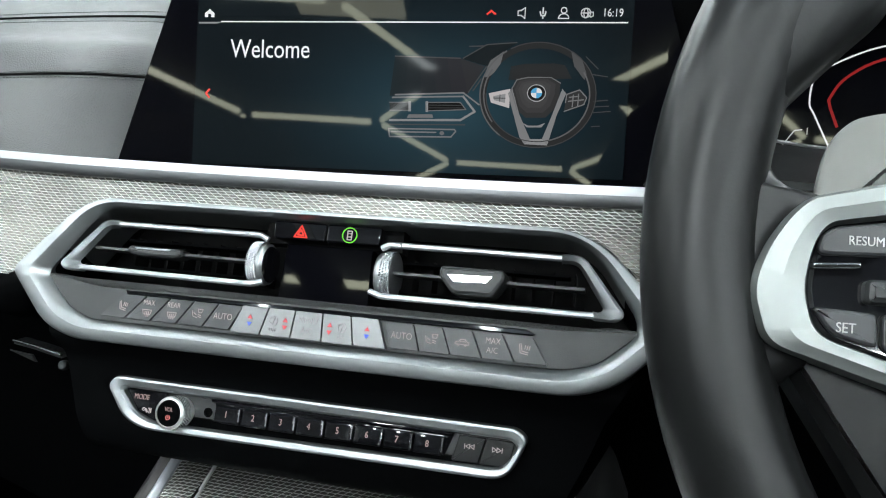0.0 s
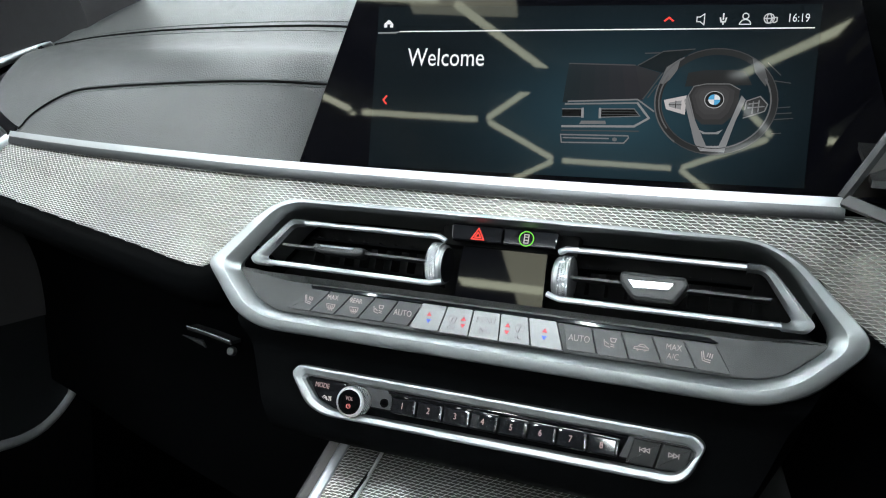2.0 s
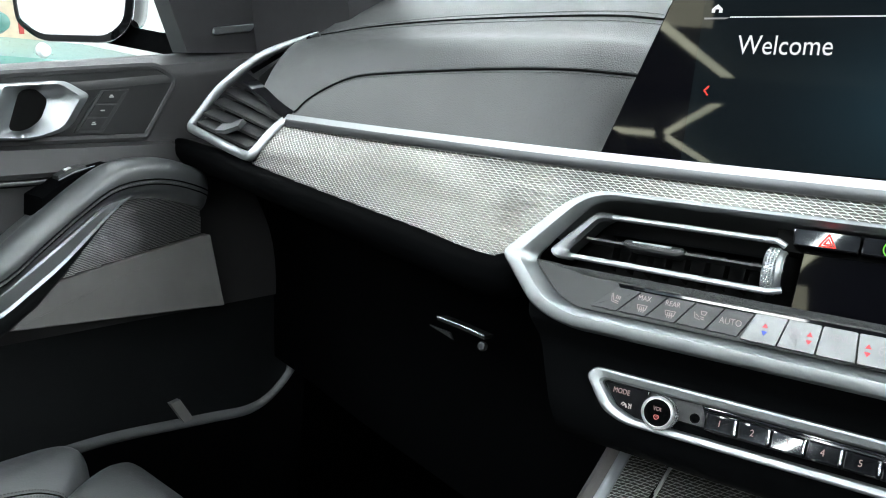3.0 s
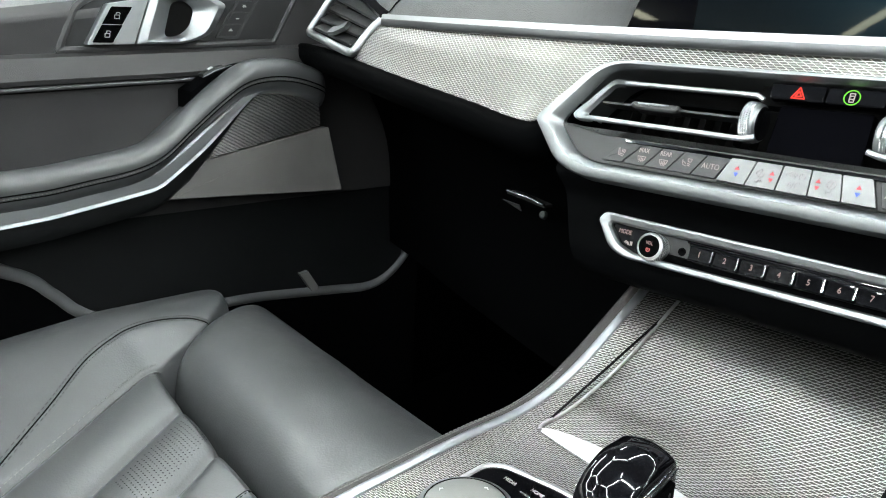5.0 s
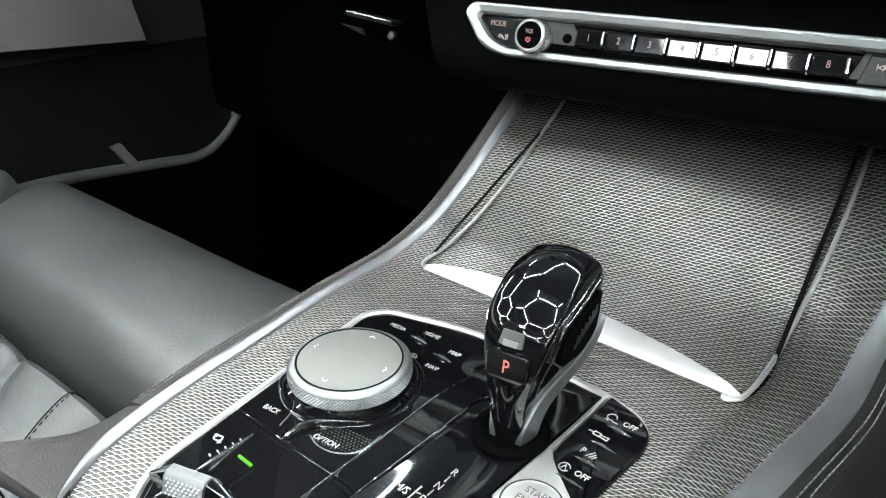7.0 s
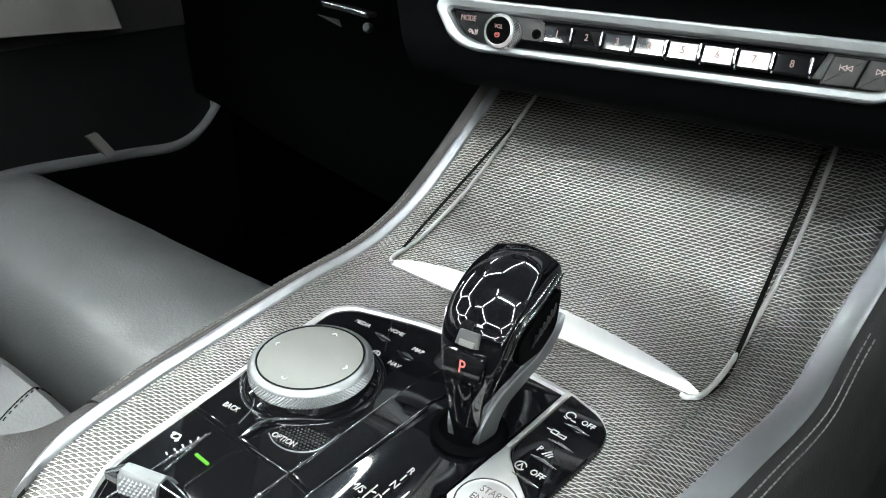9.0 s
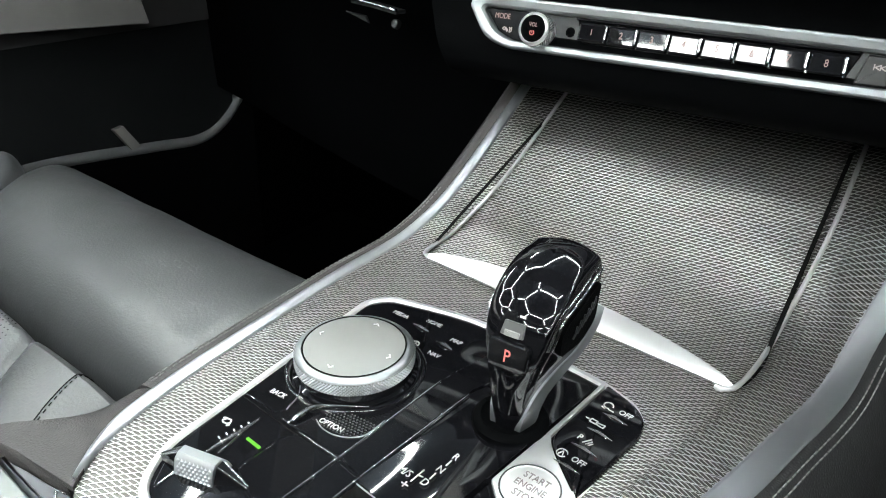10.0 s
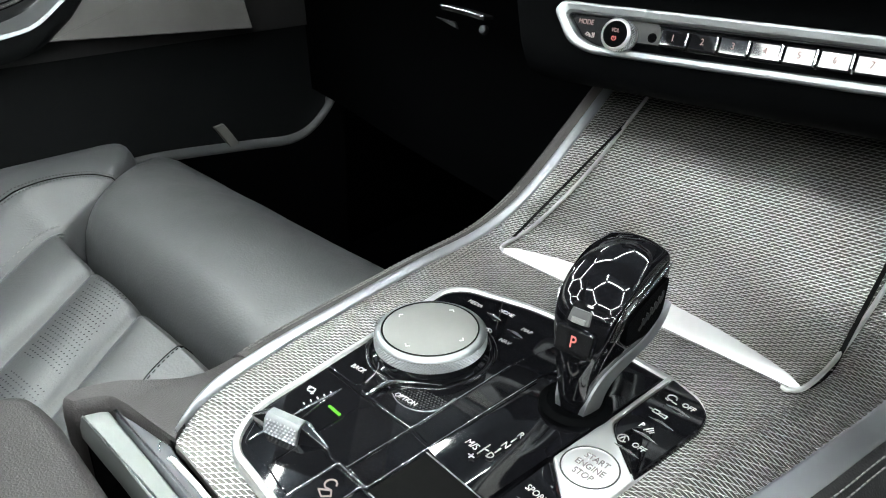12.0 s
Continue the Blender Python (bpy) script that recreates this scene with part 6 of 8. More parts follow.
for s in (-1, 1):
    bm = bmesh.new()
    rings = []
    for a, b in zip(blade_out, blade_in):
        q = [a + (b - a) * t for t in (0.02, 0.3, 0.62, 1.0)]
        d = [0.0006, 0.0016, 0.0012, 0.0002]
        rings.append([Vector((0.0045 + s * (lever_x(q[0].y, q[0].z) - 0.003), q[0].y, q[0].z))] + [Vector((0.0045 + s * (lever_x(p_.y, p_.z) + e), p_.y, p_.z)) for p_, e in zip(q, d)] + [Vector((0.0045 + s * (lever_x(q[3].y, q[3].z) - 0.003), q[3].y, q[3].z))])
    skin(bm, rings)
    part("bright_blade", bm, SATIN, sel, "satin aluminium blade", sharp=20)
    bm = bmesh.new()
    pth = [Vector((0.0045 + s * (lever_x(y, z) - 0.0001), y, z)) for y, z in ((-0.1470, 0.4868), (-0.1600, 0.4832), (-0.1730, 0.4795), (-0.1850, 0.4768), (-0.1885, 0.4730), (-0.1915, 0.4650), (-0.1945, 0.4560), (-0.1960, 0.4460))]
    sweep(bm, spline(pth, 6), lambda t: circle(0.0002 + 0.0007 * math.sin(math.pi * t ** 0.6), 6))
    part("bright_line", bm, CHROME, sel)
    grip = [(-0.1480, 0.4800), (-0.1600, 0.4785), (-0.1790, 0.4735), (-0.1850, 0.4690), (-0.1790, 0.4540), (-0.1600, 0.4530), (-0.1490, 0.4600)]
    bm = bmesh.new()
    skin(bm, [[Vector((0.0045 + s * (lever_x(y, z) + e), y, z)) for y, z in rounded(grip, 0.004, 4)] for e in (-0.002, 0.0005)])
    grip_ = part("side_grip", bm, SOFT, sel, "matt black side grip")
    for k in range(6):
        bm = bmesh.new()
        y, z = -0.1530 - 0.0032 * k, 0.4740 - 0.0016 * k
        sweep(bm, [(0.0045 + s * (lever_x(y, z) + 0.0006), y, z), (0.0045 + s * (lever_x(y - 0.0008, z - 0.003) + 0.0009), y - 0.0008, z - 0.003), (0.0045 + s * (lever_x(y - 0.0015, z - 0.006) + 0.0006), y - 0.0015, z - 0.006)], circle(0.0005, 5))
        part("rib", bm, HARD, grip_)
PM = axes((0.0045, -0.2012, 0.4625), (1, 0, 0), (0, 0.16, 1))
pb = plate("park_button", rounded([(-0.0090, -0.0070), (0.0090, -0.0070), (0.0100, 0.0062), (-0.0100, 0.0062)], 0.003), -0.003, 0.0010, PM, PIANO, sel, 0.0010, "black park button")
letters("lettering", "P", 0.0080, PM @ Matrix.Translation((0, -0.0004, 0.0011)), P_GLOW, pb, squeeze=0.8)
UM = axes((0.0048, -0.1988, 0.4738), (1, 0, 0), (0, 0.42, 0.90))
win = plate("display_window", rounded([(-0.0052, -0.0030), (0.0052, -0.0030), (0.0046, 0.0032), (-0.0044, 0.0032)], 0.0006), -0.001, 0.0004, UM, surface("smoked_window", (0.085, 0.085, 0.085), 0.3), sel, 0.0002)
plate("release_lever", rounded([(-0.0032, -0.0032), (0.0034, -0.0032), (0.0036, -0.0006), (-0.0034, -0.0006)], 0.0004), 0.0002, 0.0010, UM, PADDLE, win, 0.0004)
# ---- passenger air vent ----
pv = thing("passenger_air_vent", (-0.62, 0.13, 0.68), "black side air vent in a satin aluminium frame", "air vent")
rim_path = spline([(-0.598, 0.209, 0.8150), (-0.615, 0.199, 0.8070), (-0.655, 0.170, 0.782), (-0.690, 0.146, 0.745), (-0.708, 0.1330, 0.7150), (-0.7150, 0.1262, 0.7010), (-0.7130, 0.1215, 0.6945), (-0.700, 0.1175, 0.6915), (-0.66, 0.106, 0.6860), (-0.60, 0.088, 0.6775), (-0.566, 0.0778, 0.6738), (-0.5575, 0.0768, 0.6746), (-0.5530, 0.0805, 0.6810), (-0.5475, 0.0925, 0.6975), (-0.5410, 0.1035, 0.7105), (-0.5340, 0.1085, 0.7150)], 6)
bm = bmesh.new()
sweep(bm, rim_path, lambda t: [(a * (0.25 + 0.75 * min(1.0, t / 0.12)), b) for a, b in ((-0.0044, -0.004), (0.0044, -0.004), (0.0052, 0.0), (0.0040, 0.0026), (0.0015, 0.0038), (-0.0015, 0.0038), (-0.0040, 0.0026), (-0.0052, 0.0))], up=(0.4, -0.85, 0.3))
part("frame", bm, SATIN, pv, "satin aluminium frame", sharp=60)
# black sheet behind the vanes stands in for the inner shade
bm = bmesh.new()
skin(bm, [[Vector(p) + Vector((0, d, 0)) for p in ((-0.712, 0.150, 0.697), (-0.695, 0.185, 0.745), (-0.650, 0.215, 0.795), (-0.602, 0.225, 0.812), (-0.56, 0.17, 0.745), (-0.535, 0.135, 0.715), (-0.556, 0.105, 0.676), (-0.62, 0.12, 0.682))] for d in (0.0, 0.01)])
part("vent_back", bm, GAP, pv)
for (ax, ay, az_), (bx, by, bz) in (((-0.694, 0.160, 0.742), (-0.540, 0.106, 0.713)), ((-0.700, 0.149, 0.728), (-0.549, 0.100, 0.704)), ((-0.703, 0.138, 0.714), (-0.556, 0.092, 0.694)), ((-0.700, 0.127, 0.702), (-0.561, 0.084, 0.683))):
    bm = bmesh.new()
    m_ = Vector(((ax + bx) / 2, (ay + by) / 2 + 0.001, (az_ + bz) / 2))
    sweep(bm, [(ax, ay, az_), m_, (bx, by, bz)], [(-0.009, -0.0022), (0.006, -0.0022), (0.007, 0.0), (0.006, 0.0020), (-0.009, 0.0016)], up=(0.1, -0.45, 0.9))
    part("vane", bm, VANE, pv)
bm = bmesh.new()
sweep(bm, [(-0.645, 0.108, 0.697), (-0.622, 0.101, 0.698), (-0.600, 0.101, 0.705)], [(-0.006, -0.003), (0.006, -0.003), (0.006, 0.002), (-0.006, 0.003)], up=(0, -0.6, 0.8))
part("slider_tab", bm, ROCKER, pv)
bm = bmesh.new()
sweep(bm, [(-0.685, 0.172, 0.757), (-0.61, 0.140, 0.738), (-0.535, 0.108, 0.717)], [(-0.008, -0.0035), (0.006, -0.0035), (0.008, 0.0), (0.006, 0.0040), (-0.008, 0.0040)], up=(0.1, -0.6, 0.8))
part("gloss_bar", bm, PIANO, pv)
bm = bmesh.new()
sweep(bm, [(-0.676, 0.178, 0.768), (-0.640, 0.200, 0.797), (-0.606, 0.206, 0.812)], [(-0.006, -0.003), (0.006, -0.003), (0.006, 0.003), (-0.006, 0.003)], up=(0.1, -0.6, 0.8))
part("gloss_bar", bm, PIANO, pv)

# ---- passenger door ----
door = thing("passenger_door", (-0.78, 0.0, 0.2), "closed passenger door in dark leather with an aluminium handle", "car door")
DX = -0.765
YB = (-1.0, 0.36)


def door_sheet(name, mat_, rows, y0, y1, label="", thick=0.03):
    """A door surface from (height, x) pairs, whose heights may rise along the door."""
    def fn(u, v):
        y = y0 + (y1 - y0) * u
        a = v * (len(rows) - 1)
        i = min(len(rows) - 2, int(a))
        t = a - i
        z0, z1 = (r[0](y) if callable(r[0]) else r[0] for r in (rows[i], rows[i + 1]))
        x0, x1 = (r[1](y) if callable(r[1]) else r[1] for r in (rows[i], rows[i + 1]))
        return Vector((x0 + (x1 - x0) * t, y, z0 + (z1 - z0) * t))

    bm = bmesh.new()
    grid(bm, fn, 50, 6 * (len(rows) - 1), thick, (-1, 0, 0))
    return part(name, bm, mat_, door, label)


belt = lambda y: 0.744 + 0.178 * max(y, -0.45) * 0.98
mid_a = lambda y: 0.6675 + 0.061 * max(y, -0.5)
door_sheet("upper_roll", DOORSKIN, [(lambda y: belt(y) + 0.010, DX - 0.030), (belt, DX - 0.004), (lambda y: belt(y) - 0.012, DX + 0.003), (lambda y: belt(y) - 0.05, DX), (mid_a, DX)], *YB, "dark leather door top")
door_sheet("middle_panel", DOORSKIN, [(mid_a, DX + 0.001), (lambda y: mid_a(y) - 0.004, DX + 0.010), (lambda y: mid_a(y) - 0.028, DX + 0.016), (lambda y: mid_a(y) - 0.05, DX + 0.004), (0.45, DX - 0.006)], *YB)
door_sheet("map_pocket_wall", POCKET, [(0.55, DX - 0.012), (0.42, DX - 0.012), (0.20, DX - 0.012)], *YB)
for dz in (0.0340, 0.0412):
    tube("seam", [(DX + 0.0128 - 0.55 * (dz - 0.034), y, mid_a(y) - dz) for y in np.linspace(-0.6, 0.06, 30)], 0.0011, GAP, door, 6)
# paler leather roll stands in for the highlight between the two seams
tube("piping", [(DX + 0.0108, y, mid_a(y) - 0.0376) for y in np.linspace(-0.6, 0.06, 30)], 0.0027, SEAT, door, 10)

# armrest: a rising padded bolster with a bright trim under it
arm_z = curve1([(-1.0, 0.520), (-0.45, 0.524), (-0.24, 0.533), (-0.19, 0.540), (-0.135, 0.549), (-0.10, 0.563), (-0.062, 0.594), (-0.022, 0.626), (0.012, 0.648), (0.05, 0.656), (0.09, 0.654), (0.14, 0.640), (0.16, 0.632)])
ARM = spline([(-0.01, -0.045, 0), (0.045, -0.046, 0), (0.064, -0.038, 0), (0.0715, -0.027, 0), (0.0735, -0.0175, 0), (0.0700, -0.0055, 0), (0.060, 0.0015, 0), (0.048, 0.002, 0), (0.034, -0.004, 0), (0.018, -0.012, 0), (-0.01, -0.016, 0)], 4)
arm_end = lambda y: math.sqrt(min(1.0, max(0.04, 1 - max(0.0, (y - 0.115) / 0.048) ** 2)))
bm = bmesh.new()
skin(bm, [[Vector((DX + q.x * arm_end(y), y, arm_z(y) + q.y)) for q in ARM] for y in np.linspace(-1.0, 0.162, 110)])
part("armrest", bm, SEAT, door, "stitched dark leather armrest", sharp=70)
for r_, dz, mat_ in ((0.0010, -0.0205, GAP), (0.0008, -0.0262, GAP)):
    tube("armrest_seam", [(DX + (0.0735 if dz > -0.022 else 0.0722) * arm_end(y), y, arm_z(y) + dz) for y in np.linspace(-1.0, 0.155, 110)], r_, mat_, door, 6)
bm = bmesh.new()
y = -0.9
while y < 0.10:
    sweep(bm, [(DX + 0.0729, y, arm_z(y) - 0.0236), (DX + 0.0738, y + 0.0015, arm_z(y + 0.0015) - 0.0236), (DX + 0.0729, y + 0.0028, arm_z(y + 0.0028) - 0.0236)], circle(0.0006, 5))
    y += 0.0042
part("stitching", bm, THREAD, door, "pale seam thread", kind="stuff")
tr_z = curve1([(-1.0, 0.470), (-0.45, 0.473), (-0.24, 0.488), (-0.189, 0.4956), (-0.133, 0.505), (-0.103, 0.512), (-0.071, 0.534), (-0.037, 0.560), (-0.002, 0.590), (0.027, 0.614), (0.05, 0.6235), (0.085, 0.626)])
bm = bmesh.new()
rings = []
for y in np.linspace(-1.0, 0.085, 90):
    h = 0.0125 * min(1, max(0.10, (0.088 - y) / 0.13))
    rings.append([Vector((DX + x, y, tr_z(y) + 0.0005 + k * h)) for x, k in ((0.02, 1), (0.0620, 1), (0.0638, 0.76), (0.0610, 0.66), (0.0616, -0.66), (0.0640, -0.95), (0.0630, -1), (0.02, -1))])
skin(bm, rings)
part("arm_trim", bm, SATIN, door, "satin aluminium trim with two ridges", sharp=20)
# dark body of the armrest under the trim
bm = bmesh.new()
rings = []
for y in np.linspace(-1.0, 0.03, 70):
    z, d = tr_z(y) - 0.009, 0.030 * min(1, max(0.05, (0.032 - y) / 0.09))
    rings.append([Vector((DX - 0.01, y, z)), Vector((DX + 0.0575, y, z)), Vector((DX + 0.0590, y, z - 0.2 * d)), Vector((DX + 0.0560, y, z - 0.75 * d)), Vector((DX + 0.050, y, z - d)), Vector((DX - 0.01, y, z - d - 0.01))])
skin(bm, rings)
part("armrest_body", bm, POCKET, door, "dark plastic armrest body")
# loudspeaker grille with fine ribs, and the grey kick card
bm = bmesh.new()
GR = rounded([(-0.034, 0.530), (0.042, 0.622), (0.136, 0.628), (0.142, 0.566)], 0.004)
GM = axes((DX + 0.050, 0, 0), (0, 1, 0), (0, 0, 1))
slab(bm, GR, [(0, -0.05), (0, 0.0)], GM)
gr = part("loudspeaker_grille", bm, ROCKER, door, "ribbed metal loudspeaker grille")
bm = bmesh.new()
for i in range(62):
    z0 = 0.520 + 0.00186 * i
    ys = [t for t in np.linspace(-0.06, 0.18, 121) if inside_poly((t, z0 + 0.14 * (t - 0.06)), GR)]
    if len(ys) > 3:
        sweep(bm, [GM @ Vector((t, z0 + 0.14 * (t - 0.06), 0.0006)) for t in (ys[0], (ys[0] + ys[-1]) / 2, ys[-1])], circle(0.0005, 4), up=(1, 0, 0))
part("grille_ribs", bm, MESHMETAL, gr, kind="stuff")
bm = bmesh.new()
slab(bm, rounded([(-0.087, 0.482), (-0.036, 0.528), (0.142, 0.562), (0.156, 0.563), (0.182, 0.467)], 0.003), [(0, -0.012), (0, -0.001), (0.001, 0.0)], GM)
part("kick_card", bm, GREYCARD, door, "grey plastic card")
# lower lip of the map pocket, sweeping up to the front
bm = bmesh.new()
lip = spline([(-0.775, -0.9, 0.47), (-0.775, -0.40, 0.45), (-0.777, -0.26, 0.40), (-0.78, -0.2157, 0.3652), (-0.78, -0.1881, 0.3364), (-0.78, -0.1526, 0.3181), (-0.78, -0.0592, 0.3043), (-0.78, 0.0603, 0.3011), (-0.78, 0.2075, 0.2844), (-0.78, 0.2882, 0.2764), (-0.78, 0.3425, 0.2953), (-0.78, 0.40, 0.35)], 8)
sweep(bm, lip, circle(0.0085, 12))
# lip in the paler plastic that carries its highlight
part("pocket_lip", bm, LIPMAT, door)
# front below the lip in near black, shade put into its colour
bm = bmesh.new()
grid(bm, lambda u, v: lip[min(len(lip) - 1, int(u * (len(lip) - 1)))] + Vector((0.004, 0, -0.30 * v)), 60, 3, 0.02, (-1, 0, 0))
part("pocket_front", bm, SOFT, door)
bm = bmesh.new()
skin(bm, [[Vector((x, y, z)) for y, z in ((0.143, 0.326), (0.158, 0.328), (0.181, 0.294), (0.166, 0.292))] for x in (-0.782, -0.770)])
part("pocket_tab", bm, GREYCARD, door)
bm = bmesh.new()
skin(bm, [[Vector((x, y, z)) for y, z in ((0.335, 0.325), (0.375, 0.318), (0.395, 0.385), (0.350, 0.378))] for x in (-0.792, -0.786)])
part("kick_tab", bm, POCKET, door)

# door opener in its recess
RC = rounded([(-0.1930, 0.6550), (-0.1680, 0.7120), (-0.1440, 0.7270), (0.1090, 0.7675), (0.1430, 0.7510), (0.0980, 0.6750)], [0.004, 0.01, 0.02, 0.012, 0.02, 0.004])
RM = axes((DX + 0.002, 0, 0), (0, 1, 0), (0, 0, 1))
framed("recess_rim", RC, inset(RC, 0.010), [(0, -0.004), (0, 0.0002), (0.35, 0.0016), (0.7, 0.0010), (1, -0.002), (1, -0.006)], RM, DOORSKIN, door)
bm = bmesh.new()
slab(bm, inset(RC, 0.008), [(0, -0.008), (0, 0.0003)], RM)
part("recess", bm, RECESS, door, "dark matt recess")
hp = rounded([(-0.160, 0.6665), (-0.133, 0.7140), (-0.0835, 0.7238), (-0.1040, 0.6690)], 0.003)
lp = plate("lock_plate", hp, 0.0, 0.012, RM, SATIN, door, 0.0008, "satin aluminium plate")
TOP = RM @ Matrix.Translation((0, 0, 0.0131))
for p, q in (((-0.1535, 0.6695), (-0.1415, 0.6898)), ((-0.1410, 0.6908), (-0.1290, 0.7112))):
    kb = plate("lock_button", rounded([(p[0], p[1]), (p[0] + 0.0235, p[1] + 0.0005), (q[0] + 0.0245, q[1] + 0.0010), (q[0], q[1])], 0.0015), 0.010, 0.0130, RM, SOFT, lp, 0.0006)
    cx_, cz_ = (p[0] + q[0]) / 2 + 0.0115, (p[1] + q[1]) / 2
    strokes("lock_symbol", [[(cx_ - 0.0030, cz_ - 0.0035), (cx_ + 0.0024, cz_ - 0.0033), (cx_ + 0.0030, cz_ + 0.0010), (cx_ - 0.0024, cz_ + 0.0008), (cx_ - 0.0030, cz_ - 0.0035)], [(cx_ - 0.0010, cz_ + 0.0010), (cx_ - 0.0002, cz_ + 0.0038), (cx_ + 0.0030, cz_ + 0.0036), (cx_ + 0.0040, cz_ + 0.0022)]], 0.0007, TOP, INKDIM, kb)
hand = rounded([(-0.1020, 0.6690), (-0.0820, 0.7243), (-0.0090, 0.7350), (0.0190, 0.7225), (-0.0040, 0.6840), (-0.0400, 0.6715)], [0.002, 0.002, 0.008, 0.006, 0.012, 0.02], 5)
hole = rounded([(-0.0640, 0.6790), (-0.0520, 0.7215), (-0.0350, 0.7240), (-0.0225, 0.7140), (-0.0300, 0.6920), (-0.0460, 0.6800)], [0.01, 0.008, 0.006, 0.006, 0.008, 0.008], 5)
framed("door_handle", hand, hole, [(0, 0.0), (0, 0.0112), (0.03, 0.0124), (0.30, 0.0150), (0.50, 0.0135), (0.80, 0.0080), (1, 0.0030), (1, 0.001)], RM, SATIN, door, "satin aluminium door handle")
# black sheet in the handle's hole stands in for the shade there
plate("handle_cup", inset(hole, -0.002), 0.0, 0.0024, RM, GAP, door)
mp = plate("memory_plate", rounded([(0.0060, 0.6800), (0.0390, 0.6800), (0.0730, 0.7330), (0.0370, 0.7280)], 0.002), 0.0, 0.0022, RM, PILLAR, door, 0.0006)
for k in range(3):
    y0, z0 = 0.0110 + 0.0105 * k, 0.6828 + 0.0158 * k
    mb = plate("memory_button", [(y0, z0), (y0 + 0.0245, z0 + 0.0014), (y0 + 0.0340, z0 + 0.0160), (y0 + 0.0092, z0 + 0.0138)], 0.001, 0.0030, RM, RECESS, mp, 0.0005)
    strokes("symbol", [[(y0 + 0.0150, z0 + 0.0075), (y0 + 0.0195, z0 + 0.0079)]] + ([[(y0 + 0.0160, z0 + 0.0095), (y0 + 0.0185, z0 + 0.0097)]] if k != 1 else []), 0.0012, RM @ Matrix.Translation((0, 0, 0.0031)), INKDIM, mb)
# window switch pod
bm = bmesh.new()
skin(bm, [[Vector((DX + 0.002, y, z - 0.020)), Vector((DX + 0.040, y, z - 0.020)), Vector((DX + 0.040, y, z)), Vector((DX + 0.036, y, z + 0.002)), Vector((DX + 0.002, y, z + 0.002))] for y, z in ((-0.048, 0.613), (-0.027, 0.629), (0.0, 0.640), (0.030, 0.648))])
pod = part("switch_pod", bm, SOFT, door)
bm = bmesh.new()
sweep(bm, [(DX + 0.026, -0.026, 0.633), (DX + 0.026, -0.012, 0.640), (DX + 0.026, 0.004, 0.6445)], [(-0.007, -0.002), (0.007, -0.002), (0.006, 0.003), (-0.006, 0.003)])
part("window_switch", bm, HARD, pod)
tube("bright_edge", [(DX + 0.038, -0.030, 0.632), (DX + 0.038, -0.012, 0.641), (DX + 0.038, 0.010, 0.6475)], 0.0005, SATIN, pod, 6)
bm = bmesh.new()
sweep(bm, [(DX + 0.0262, -0.017, 0.6412), (DX + 0.0262, -0.011, 0.6440)], [(-0.003, -0.001), (0.003, -0.001), (0.002, 0.0012), (-0.002, 0.0012)])
part("switch_mark", bm, INK, pod)
# window frame, mirror corner with tweeter
bm = bmesh.new()
skin(bm, [[Vector((DX - 0.020 + dx, y, z)) for y, z in ((0.168, 0.785), (0.36, 0.81), (0.345, 0.835), (0.305, 0.878), (0.22, 0.96), (0.10, 0.96), (0.138, 0.847))] for dx in (0.0, -0.03)])
part("mirror_corner", bm, PILLAR, door, "grey corner cover with a loudspeaker slot")
bm = bmesh.new()
tp = rounded([(0.205, 0.812), (0.268, 0.826), (0.276, 0.838), (0.205, 0.822)], 0.004)
slab(bm, tp, [(0, 0), (0.001, 0.003)], axes((DX - 0.019, 0, 0), (0, 1, 0), (0, 0, 1)))
part("loudspeaker_slot", bm, SATIN, door)

# ---- exterior mirror ----
MM = axes((-1.0, 0.13, 0.87), (0.891, 0.445, 0), (0, -0.09, 1))
mo = rounded([(-0.0720, -0.0560), (-0.0380, -0.0785), (0.0680, -0.0740), (0.0980, -0.0500), (0.112, 0.060), (-0.085, 0.060)], [0.012, 0.02, 0.02, 0.02, 0.03, 0.03], 6)
bm = bmesh.new()
slab(bm, mo, [(0.03, -0.07), (0.01, -0.05), (0, -0.01), (0, 0.008), (0.006, 0.010)], MM)
mir = part("door_mirror", bm, PIANO, door, "black exterior door mirror")
bm = bmesh.new()
sweep(bm, [(-0.80, 0.22, 0.80), (-0.88, 0.215, 0.80), (-0.97, 0.19, 0.81)], [(-0.02, -0.014), (0.02, -0.014), (0.02, 0.014), (-0.02, 0.014)])
part("mirror_foot", bm, SOFT, mir)
plate("bright_lip", inset(mo, -0.001), 0.004, 0.007, MM, CHROME, mir, 0.001)
plate("mirror_glass", inset(mo, 0.008), 0.0, 0.0112, MM, surface("mirror_silver", (0.9, 0.9, 0.9), 0.02, metal=1.0, wear=0.0, vary=0.0), mir, 0.001)

# ---- windscreen pillar ----
bm = bmesh.new()
sweep(bm, [(-0.775, 0.345, 0.735), (-0.76, 0.34, 0.78), (-0.72, 0.28, 0.90), (-0.66, 0.12, 1.12)], [(-0.05, -0.03), (0.05, -0.03), (0.05, 0.13), (-0.05, 0.13)], up=(1, 0, 0))
pil = part("windscreen_pillar", bm, PILLAR, None)
tagged(pil, "dark lined windscreen pillar", "pillar", kind="structure")

# ---- passenger seat ----
seat = thing("leather_seat", (-0.44, -0.3, 0.05), "black leather passenger seat with perforated ribbed cushion", "car seat")


